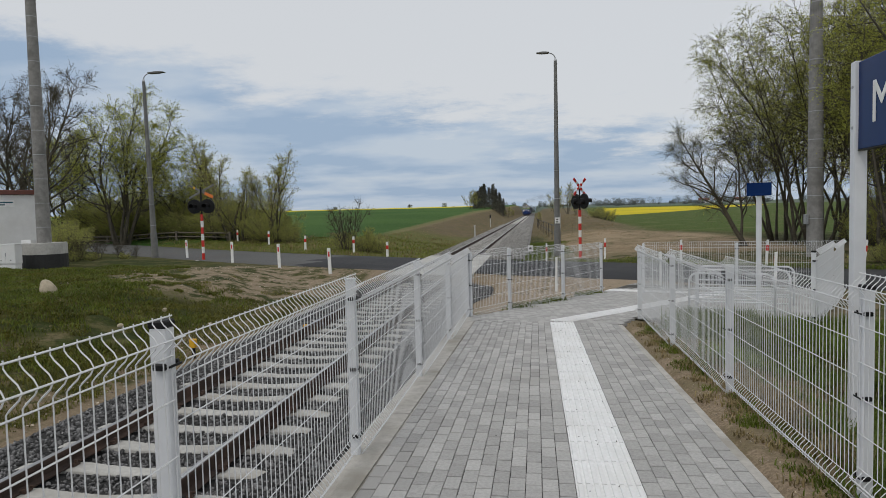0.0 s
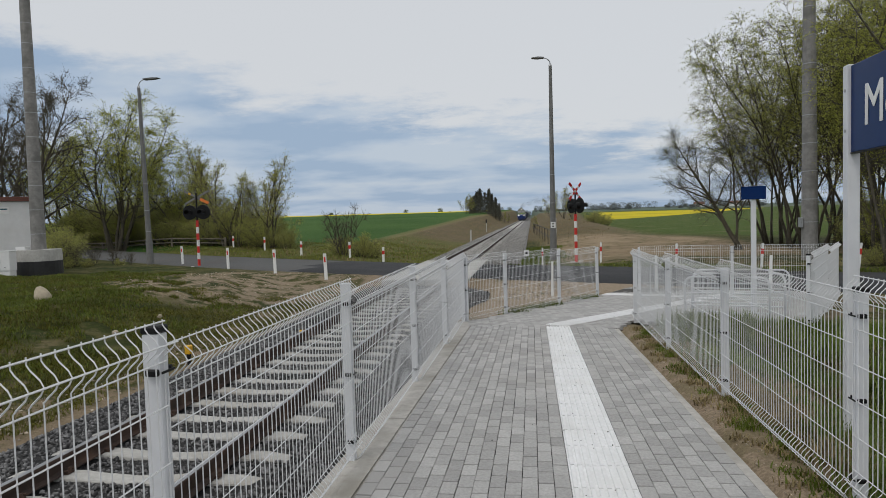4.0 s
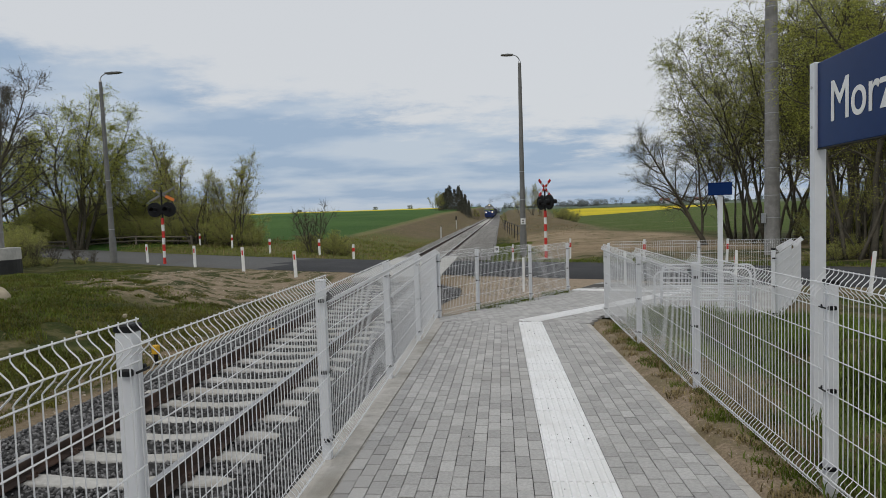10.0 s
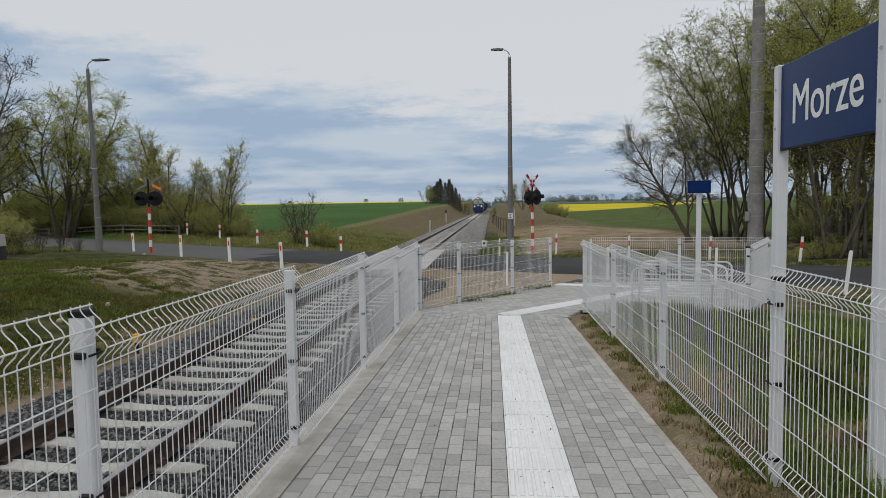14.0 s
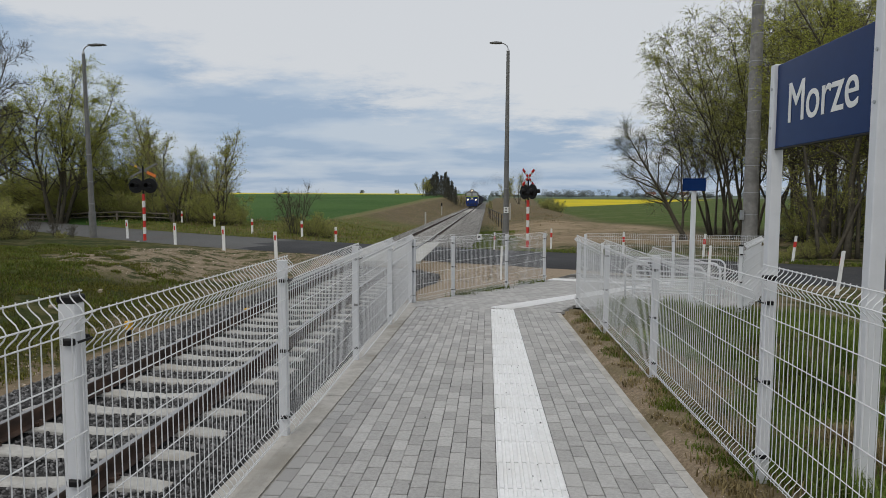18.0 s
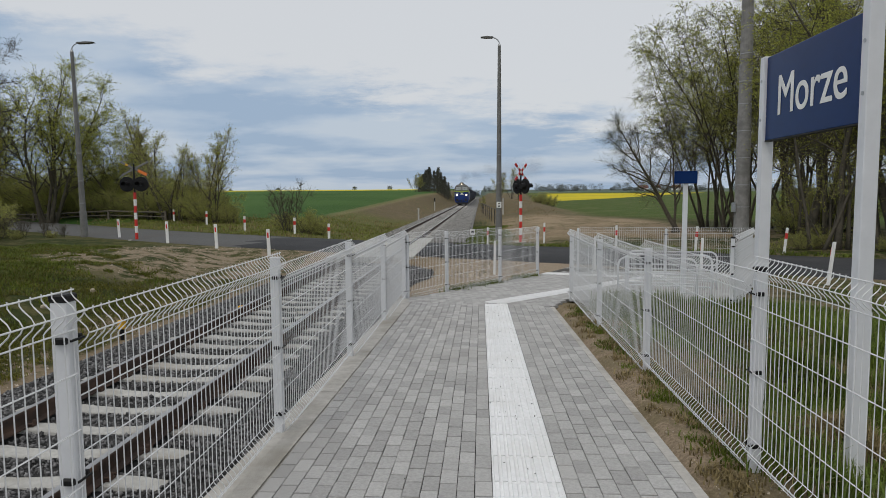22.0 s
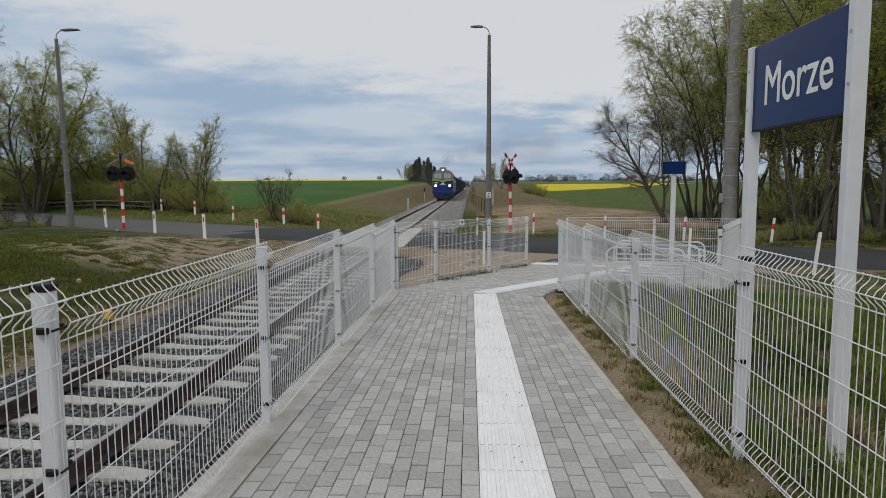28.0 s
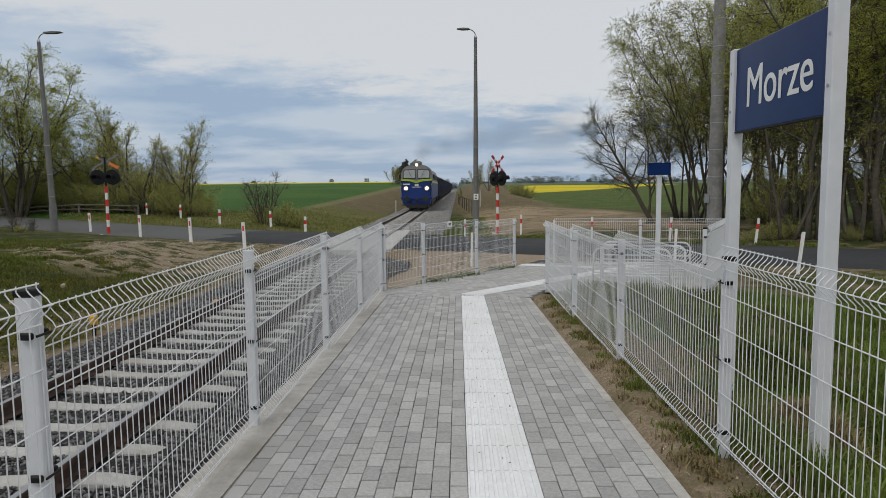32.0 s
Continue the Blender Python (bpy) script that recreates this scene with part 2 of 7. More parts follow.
M_ORANGE = mat("orange_film", (0.75, 0.20, 0.03), (0.68, 0.18, 0.03), rough=0.5, scale=8)
M_WOOD = mat("grey_wood", (0.17, 0.145, 0.115), (0.11, 0.095, 0.075), rough=0.9, scale=9, bump=0.3)
M_BARK = mat("bark", (0.106, 0.093, 0.067), (0.058, 0.051, 0.037), rough=0.95, scale=7, bump=0.4, bscale=40, c3=(0.085, 0.075, 0.045), big=0.9)
M_YTWIG = mat("olive_twigs", (0.27, 0.235, 0.125), (0.18, 0.155, 0.085), rough=0.9, scale=3)
M_TWIG = mat("twigs", (0.105, 0.092, 0.060), (0.065, 0.057, 0.039), rough=0.9, scale=3)
# leaf colours brighter than real foliage, making up for light lost inside the crowns
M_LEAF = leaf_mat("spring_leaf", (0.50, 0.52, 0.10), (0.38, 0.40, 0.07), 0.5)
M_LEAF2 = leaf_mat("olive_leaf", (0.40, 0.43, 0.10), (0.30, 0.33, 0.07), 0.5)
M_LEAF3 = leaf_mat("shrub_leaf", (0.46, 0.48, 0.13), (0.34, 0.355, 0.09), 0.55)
M_BUD = leaf_mat("swelling_bud", (0.10, 0.085, 0.055), (0.07, 0.06, 0.04), 0.2)
M_NEEDLE = leaf_mat("dark_conifer", (0.115, 0.115, 0.09), (0.085, 0.085, 0.066), 0.3)
# pale blue-grey: the haze of distance is put into this leaf colour
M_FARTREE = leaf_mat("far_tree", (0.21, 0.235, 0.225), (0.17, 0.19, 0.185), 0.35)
M_GRASS = leaf_mat("grass_blade", (0.15, 0.19, 0.026), (0.080, 0.108, 0.014), 0.35)
M_VERGE = leaf_mat("verge_grass", (0.21, 0.225, 0.045), (0.125, 0.145, 0.028), 0.3)
M_LUSH = leaf_mat("lush_grass", (0.18, 0.24, 0.040), (0.080, 0.118, 0.018), 0.35)
M_TURF = leaf_mat("short_turf", (0.155, 0.148, 0.022), (0.078, 0.080, 0.012), 0.3)
M_PALE = leaf_mat("yellowed_grass", (0.20, 0.185, 0.05), (0.14, 0.125, 0.032), 0.3)
M_DRY = leaf_mat("dry_grass", (0.30, 0.235, 0.115), (0.20, 0.155, 0.07), 0.2)
M_STONE = mat("field_stone", (0.48, 0.41, 0.30), (0.36, 0.31, 0.23), rough=0.9, scale=10, bump=0.4)
M_TBLUE = mat("train_blue", (0.009, 0.036, 0.19), (0.008, 0.030, 0.155), rough=0.45, scale=2, c3=(0.012, 0.026, 0.11), big=0.5, spec=0.3)
M_TGREEN = mat("train_lime", (0.36, 0.50, 0.03), (0.32, 0.45, 0.03), rough=0.4, scale=2)
M_TGREY = mat("train_grey", (0.17, 0.17, 0.165), (0.13, 0.13, 0.125), rough=0.5, scale=2, c3=(0.085, 0.08, 0.078), big=0.7)
M_TDARK = mat("train_underframe", (0.018, 0.018, 0.02), (0.028, 0.026, 0.025), rough=0.7, scale=4)
M_WAGON = mat("wagon_blue", (0.014, 0.022, 0.055), (0.022, 0.026, 0.045), rough=0.6, scale=2, c3=(0.035, 0.032, 0.035), big=0.5)
# light grey base colour stands in for the sky reflected in the cab windows
M_GLASS = mat("sky_grey_cab_glass", (0.34, 0.36, 0.36), (0.28, 0.30, 0.30), rough=0.08, scale=2)
M_LAMPGLOW = glow("headlight_glow", (1.0, 0.80, 0.52), 3.0)
M_LENS = mat("signal_lens", (0.05, 0.05, 0.055), (0.035, 0.035, 0.04), rough=0.12, scale=3)


# ---- land: one material, its fields told apart by place ----
def land_material():
    m = bpy.data.materials.new("land")
    m.use_nodes = True
    nt = m.node_tree
    b = nt.nodes["Principled BSDF"]
    b.inputs["Roughness"].default_value = 0.95
    b.inputs["Specular IOR Level"].default_value = 0.15
    geo = nt.nodes.new("ShaderNodeNewGeometry")
    sep = nt.nodes.new("ShaderNodeSeparateXYZ")
    nlink(nt, geo, "Position", sep, 0)

    def noise_tex(scale, detail=5.0, rough=0.6):
        n = nt.nodes.new("ShaderNodeTexNoise")
        n.inputs["Scale"].default_value = scale
        n.inputs["Detail"].default_value = detail
        n.inputs["Roughness"].default_value = rough
        nlink(nt, geo, "Position", n, 0)
        return n.outputs[0]

    def mth(op, a, c=None, d=None, clamp=False):
        n = nt.nodes.new("ShaderNodeMath")
        n.operation, n.use_clamp = op, clamp
        for i, v in enumerate((a, c, d)):
            if v is None:
                continue
            if isinstance(v, (int, float)):
                n.inputs[i].default_value = v
            else:
                nt.links.new(v, n.inputs[i])
        return n.outputs[0]

    def step(v, lo, hi):
        n = nt.nodes.new("ShaderNodeMapRange")
        n.interpolation_type = "SMOOTHSTEP"
        nt.links.new(v, n.inputs[0])
        n.inputs[1].default_value, n.inputs[2].default_value = lo, hi
        return n.outputs[0]

    def lin(a, bb, c):
        """a*x + b*y + c"""
        return mth("MULTIPLY_ADD", sep.outputs[1], bb, mth("MULTIPLY_ADD", sep.outputs[0], a, c))

    def both(*vs):
        r = vs[0]
        for v in vs[1:]:
            r = mth("MULTIPLY", r, v)
        return r

    def mixc(f, a, c):
        n = nt.nodes.new("ShaderNodeMix")
        n.data_type = "RGBA"
        nt.links.new(f, n.inputs[0])
        for i, v in ((6, a), (7, c)):
            if isinstance(v, tuple):
                n.inputs[i].default_value = (*v, 1)
            else:
                nt.links.new(v, n.inputs[i])
        return n.outputs[2]

    X, Y = sep.outputs[0], sep.outputs[1]
    fine, mid, coarse, wide = noise_tex(9.0, 8, 0.7), noise_tex(1.3, 6, 0.65), noise_tex(0.28, 5), noise_tex(0.03, 4)
    mid = mth("MULTIPLY_ADD", fine, 0.55, mth("SUBTRACT", mid, 0.275))
    f = step(fine, 0.3, 0.7)
    micro = step(noise_tex(38.0, 3, 0.6), 0.36, 0.62)
    grass = mixc(f, (0.058, 0.074, 0.014), (0.022, 0.031, 0.007))
    grass = mixc(mth("MULTIPLY", step(coarse, 0.42, 0.56), 0.7), grass, mixc(f, (0.115, 0.110, 0.028), (0.055, 0.055, 0.014)))
    grass = mixc(mth("MULTIPLY", micro, 0.55), grass, (0.022, 0.030, 0.010))
    grass = mixc(mth("MULTIPLY", step(mid, 0.50, 0.64), 0.55), grass, (0.15, 0.13, 0.055))
    soil = mixc(f, (0.36, 0.275, 0.185), (0.21, 0.155, 0.10))
    soil = mixc(mth("MULTIPLY", micro, 0.5), soil, (0.13, 0.10, 0.065))
    soil = mixc(mth("MULTIPLY", step(mid, 0.45, 0.7), 0.6), soil, (0.18, 0.145, 0.09))
    col = grass
    # bare soil: everywhere a little, along the line, beside the crossing and by the path
    road = lin(0.50, 1.0, -24.9)
    wob = mth("MULTIPLY_ADD", mid, 3.0, -1.5)
    nearline = both(step(mth("ADD", X, mth("MULTIPLY_ADD", mid, 2.4, -1.2)), -8.0, -7.2), step(mth("MULTIPLY", X, -1.0), 1.0, 1.5), mth("MAXIMUM", step(mid, 0.44, 0.54), mth("MULTIPLY_ADD", step(X, -6.6, -6.3), 0.8, 0.1)))
    sandy = both(step(X, -2.0, -1.2), step(Y, 12.5, 13.5), mth("SUBTRACT", 1.0, step(mth("ADD", X, wob), 3.5, 6.0)), mth("SUBTRACT", 1.0, step(Y, 21.5, 23.0)), step(mid, 0.30, 0.42))
    # trodden soil between the bank and the crossing
    sx, sy = mth("MULTIPLY_ADD", X, 0.20, 2.08), mth("MULTIPLY_ADD", Y, 0.18, -3.95)
    trod = mth("SUBTRACT", 1.0, step(mth("ADD", mth("ADD", mth("MULTIPLY", sx, sx), mth("MULTIPLY", sy, sy)), mth("MULTIPLY", wob, 0.9)), 0.5, 1.3))
    nearroad = both(step(mth("ADD", road, wob), -9.0, -6.0), mth("SUBTRACT", 1.0, step(road, 2.0, 4.0)), step(mth("ADD", X, wob), -16.0, -10.0))
    patchy = both(step(coarse, 0.48, 0.55), step(mid, 0.43, 0.54), mth("MULTIPLY_ADD", step(X, -11.0, -8.0), 0.75, 0.15))
    near = mth("SUBTRACT", 1.0, step(Y, 36.0, 44.0))
    right = both(step(X, 1.0, 1.2), step(mid, 0.50, 0.60))
    bare = mth("MAXIMUM", mth("MAXIMUM", nearline, both(nearroad, step(mid, 0.42, 0.60))), mth("MAXIMUM", mth("MULTIPLY", patchy, 0.85), mth("MULTIPLY", right, 0.5)))
    soil = mixc(mth("MAXIMUM", sandy, mth("MULTIPLY", trod, 0.6)), soil, mixc(f, mixc(micro, (0.42, 0.34, 0.25), (0.27, 0.215, 0.155)), (0.29, 0.23, 0.165)))
    bare = mth("MAXIMUM", mth("MAXIMUM", bare, sandy), both(trod, step(mid, 0.42, 0.56)))
    col = mixc(both(bare, near), col, soil)
    # strip along the fence and pavement on the approach
    strip = both(step(X, 1.25, 1.28), mth("SUBTRACT", 1.0, step(mth("ADD", X, mth("MULTIPLY_ADD", mid, 0.5, -0.25)), 1.65, 1.95)), mth("SUBTRACT", 1.0, step(Y, 11.0, 13.0)))
    col = mixc(strip, col, mixc(mth("MULTIPLY", micro, 0.5), mixc(step(mid, 0.40, 0.58), (0.36, 0.28, 0.195), (0.24, 0.195, 0.115)), (0.15, 0.115, 0.075)))
    # beyond the road, right of the line: worked earth, then green, then a rape field
    beyond = step(mth("ADD", Y, wob), 31.0, 33.0)
    earth = both(beyond, step(X, 0.0, 2.0), mth("SUBTRACT", 1.0, step(mth("ADD", X, wob), 12.0, 15.0)), mth("SUBTRACT", 1.0, step(mth("ADD", lin(1.35, 1.0, 0), mth("MULTIPLY", wob, 3.0)), 68.0, 80.0)), mth("SUBTRACT", 1.0, both(step(mid, 0.52, 0.60), step(coarse, 0.42, 0.55))))
    col = mixc(mth("MULTIPLY", earth, 0.85), col, mixc(f, mixc(step(coarse, 0.42, 0.58), (0.44, 0.33, 0.215), (0.31, 0.23, 0.145)), (0.24, 0.18, 0.115)))
    brush = both(step(lin(0.0, 1.0, 0), 60.0, 68.0), step(X, -1.0, 1.5), mth("SUBTRACT", 1.0, step(mth("ADD", X, mth("MULTIPLY", wob, 2.0)), 8.0, 14.0)), mth("SUBTRACT", 1.0, step(Y, 170.0, 200.0)))
    col = mixc(brush, col, mixc(step(mid, 0.44, 0.56), mixc(f, (0.29, 0.225, 0.135), (0.16, 0.13, 0.07)), mixc(f, (0.12, 0.125, 0.045), (0.065, 0.072, 0.025))))
    fieldr = both(step(mth("ADD", lin(1.35, 1.0, 0), mth("MULTIPLY", wob, 3.0)), 72.0, 84.0), step(lin(1.0, -0.055, 0), 4.0, 7.0))
    col = mixc(mth("MULTIPLY", fieldr, mth("SUBTRACT", 1.0, mth("MULTIPLY", brush, 0.9))), col, mixc(step(coarse, 0.50, 0.66), mixc(f, (0.072, 0.108, 0.018), (0.048, 0.078, 0.013)), (0.115, 0.12, 0.045)))
    rape = both(step(lin(1.0, -0.098, 0), 0.0, 1.5), step(lin(-1.85, 1.0, 0), 148.0, 154.0), mth("SUBTRACT", 1.0, step(Y, 395.0, 402.0)), mth("SUBTRACT", 1.0, step(X, 190.0, 195.0)))
    col = mixc(rape, col, mixc(step(wide, 0.40, 0.60), (0.58, 0.46, 0.012), (0.45, 0.39, 0.02)))
    # left of the line: rough grass, brown bank, young corn
    verge = both(step(lin(0.62, 1.0, 0), 27.5, 29.0), mth("SUBTRACT", 1.0, step(X, -6.0, -5.0)))
    col = mixc(mth("MULTIPLY", verge, 0.85), col, mixc(f, mixc(step(mid, 0.42, 0.60), (0.125, 0.145, 0.030), (0.20, 0.175, 0.065)), (0.075, 0.080, 0.020)))
    bank = both(step(lin(0.12, 1.0, 0), 58.0, 70.0), step(X, -13.5, -12.8), mth("SUBTRACT", 1.0, step(lin(1.0, -0.055, 0), 4.0, 7.0)))
    rough = mixc(step(coarse, 0.44, 0.58), (0.215, 0.160, 0.10), (0.135, 0.125, 0.052))
    col = mixc(bank, col, mixc(f, mixc(step(mid, 0.42, 0.58), rough, (0.16, 0.125, 0.068)), (0.095, 0.075, 0.042)))
    corn = both(step(lin(-0.10, 1.0, 0), 50.0, 54.0), mth("SUBTRACT", 1.0, step(mth("ADD", X, mth("MULTIPLY_ADD", mid, 1.2, -0.6)), -13.8, -13.0)))
    col = mixc(corn, col, mixc(step(wide, 0.35, 0.65), mixc(f, (0.042, 0.098, 0.016), (0.030, 0.078, 0.012)), (0.060, 0.120, 0.024)))
    margin = both(step(Y, 54.0, 60.0), step(mth("ADD", X, mth("MULTIPLY_ADD", mid, 1.0, -0.5)), -14.1, -13.7), mth("SUBTRACT", 1.0, step(X, -13.0, -12.4)))
    col = mixc(mth("MULTIPLY", margin, 0.45), col, (0.24, 0.20, 0.105))
    crest = both(step(Y, 318.0, 324.0), mth("SUBTRACT", 1.0, step(X, -30.0, -25.0)))
    col = mixc(crest, col, (0.60, 0.52, 0.02))
    # land towards the horizon: colour greyed and blued to stand in for haze
    far = both(step(Y, 470.0, 520.0), mth("SUBTRACT", 1.0, crest))
    col = mixc(far, col, mixc(step(noise_tex(0.006, 3), 0.45, 0.55), (0.085, 0.125, 0.09), (0.12, 0.14, 0.11)))
    nt.links.new(col, b.inputs["Base Color"])
    bp = nt.nodes.new("ShaderNodeBump")
    bp.inputs["Strength"].default_value, bp.inputs["Distance"].default_value = 0.7, 0.06
    nt.links.new(mth("ADD", fine, mid), bp.inputs["Height"])
    nlink(nt, bp, 0, b, "Normal")
    return m


M_LAND = land_material()


# ---- mesh helpers ----
def mesh_of(name, verts, faces, material, smooth=False):
    me = bpy.data.meshes.new(name)
    me.from_pydata([tuple(v) for v in verts], [], [tuple(f) for f in faces])
    if smooth:
        me.shade_smooth()
    me.materials.append(material)
    return me


def bm_mesh(name, bm, material, smooth=False):
    me = bpy.data.meshes.new(name)
    bm.to_mesh(me)
    bm.free()
    if smooth:
        me.shade_smooth()
    me.materials.append(material)
    return me


def part(name, bm, material, parent=None, label="", at=None, smooth=False):
    me = bm_mesh(name, bm, material, smooth) if isinstance(bm, bmesh.types.BMesh) else bm
    ob = new(name, me)
    if parent is not None:
        ob.parent = parent
    if at is not None:
        ob.matrix_basis = at
    if label:
        ob["label"] = label
    return ob


def thing(name, m, label, category, group="", kind=""):
    ob = new(name)
    ob.empty_display_size = 0.2
    ob.matrix_basis = m
    return tagged(ob, label, category, group, kind)


def box(bm, x0, x1, y0, y1, z0, z1, bevel=0.0, m=None):
    tmp = bmesh.new()
    bmesh.ops.create_cube(tmp, size=1.0)
    bmesh.ops.transform(tmp, matrix=Matrix.LocRotScale(((x0 + x1) / 2, (y0 + y1) / 2, (z0 + z1) / 2), None, (abs(x1 - x0), abs(y1 - y0), abs(z1 - z0))), verts=tmp.verts)
    if bevel:
        bmesh.ops.bevel(tmp, geom=tmp.edges[:], offset=bevel, segments=1, affect="EDGES", profile=0.6)
    if m is not None:
        bmesh.ops.transform(tmp, matrix=m, verts=tmp.verts)
    me = bpy.data.meshes.new("tmp")
    tmp.to_mesh(me)
    tmp.free()
    bm.from_mesh(me)
    bpy.data.meshes.remove(me)
    return bm


def cyl(bm, p0, p1, r0, r1=None, n=12, caps=True):
    p0, p1 = Vector(p0), Vector(p1)
    r1 = r0 if r1 is None else r1
    d = p1 - p0
    m = Matrix.Translation((p0 + p1) / 2) @ d.to_track_quat("Z", "Y").to_matrix().to_4x4()
    bmesh.ops.create_cone(bm, cap_ends=caps, segments=n, radius1=r0, radius2=r1, depth=d.length, matrix=m)
    return bm


def prism(bm, outline, y0, y1, axis="y"):
    """An outline in two axes pushed along the third. axis y: outline is (x, z); x: (y, z); z: (x, y)."""
    def at(u, v, w):
        return {"y": (u, w, v), "x": (w, u, v), "z": (u, v, w)}[axis]
    a = [bm.verts.new(at(u, v, y0)) for u, v in outline]
    b = [bm.verts.new(at(u, v, y1)) for u, v in outline]
    n = len(outline)
    bm.faces.new(a[::-1])
    bm.faces.new(b)
    for i in range(n):
        bm.faces.new((a[i], a[(i + 1) % n], b[(i + 1) % n], b[i]))
    bmesh.ops.recalc_face_normals(bm, faces=bm.faces[:])
    return bm


def tubes(lines, n=5):
    """Round bars along polylines of (points, radii); radii a number or one for each point."""
    verts, faces = [], []
    ang = np.arange(n) * 2 * np.pi / n
    ca, sa = np.cos(ang), np.sin(ang)
    for pts, rad in lines:
        P = np.asarray(pts, float)
        k = len(P)
        R = np.full(k, rad) if np.isscalar(rad) else np.asarray(rad, float)
        T = np.gradient(P, axis=0)
        T /= np.linalg.norm(T, axis=1)[:, None] + 1e-9
        up = np.array((0, 0, 1.0)) if abs(T[0][2]) < 0.9 else np.array((1.0, 0, 0))
        s = np.cross(T, up)
        s /= np.linalg.norm(s, axis=1)[:, None] + 1e-9
        u = np.cross(s, T)
        ring = P[:, None, :] + R[:, None, None] * (ca[None, :, None] * s[:, None, :] + sa[None, :, None] * u[:, None, :])
        base = len(verts)
        verts.extend(ring.reshape(-1, 3).tolist())
        for i in range(k - 1):
            a, b = base + i * n, base + (i + 1) * n
            for j in range(n):
                j2 = (j + 1) % n
                faces.append((a + j, a + j2, b + j2, b + j))
        faces.append(tuple(base + j for j in range(n))[::-1])
        faces.append(tuple(base + (k - 1) * n + j for j in range(n)))
    return verts, faces


def quick_mesh(name, V, Fq, material, smooth=False):
    """A large mesh from arrays: V (n, 3), Fq (m, 3 or 4)."""
    V, Fq = np.asarray(V, np.float32), np.asarray(Fq, np.int32)
    me = bpy.data.meshes.new(name)
    me.vertices.add(len(V))
    me.vertices.foreach_set("co", V.ravel())
    k = Fq.shape[1]
    me.loops.add(Fq.size)
    me.loops.foreach_set("vertex_index", Fq.ravel())
    me.polygons.add(len(Fq))
    me.polygons.foreach_set("loop_start", np.arange(0, Fq.size, k, dtype=np.int32))
    me.polygons.foreach_set("loop_total", np.full(len(Fq), k, np.int32))
    me.update(calc_edges=True)
    if smooth:
        me.shade_smooth()
    me.materials.append(material)
    return me


def smooth01(v, lo, hi):
    t = np.clip((v - lo) / (hi - lo), 0, 1)
    return t * t * (3 - 2 * t)


rng = np.random.default_rng(7)

# ---- the plan ----
TRACK_X, GAUGE = -3.85, 1.507        # axis of the line, between the rail heads' middles
SLOPE, FLOOR = 0.034, 0.63           # the approach falls towards the road
FENCE_L, FENCE_R = -1.40, 1.69
PAVE_L, PAVE_R = -1.20, 1.27
ROAD = [(60, 0.5), (38, 8.5), (22, 14.8), (9.7, 19.9), (3.0, 23.5), (-4.0, 27.0), (-10, 30.2), (-16, 34.0), (-24, 39.8), (-33, 47.0), (-52, 62), (-95, 92)]
ROAD_HALF = 2.75


def floor_z(y):
    return np.maximum(FLOOR - SLOPE * y, 0.0)


def road_dist(x, y):
    best = np.full(np.shape(x), 1e9)
    for (ax, ay), (bx, by) in zip(ROAD, ROAD[1:]):
        dx, dy = bx - ax, by - ay
        t = np.clip(((x - ax) * dx + (y - ay) * dy) / (dx * dx + dy * dy), 0, 1)
        best = np.minimum(best, np.hypot(x - ax - t * dx, y - ay - t * dy))
    return best


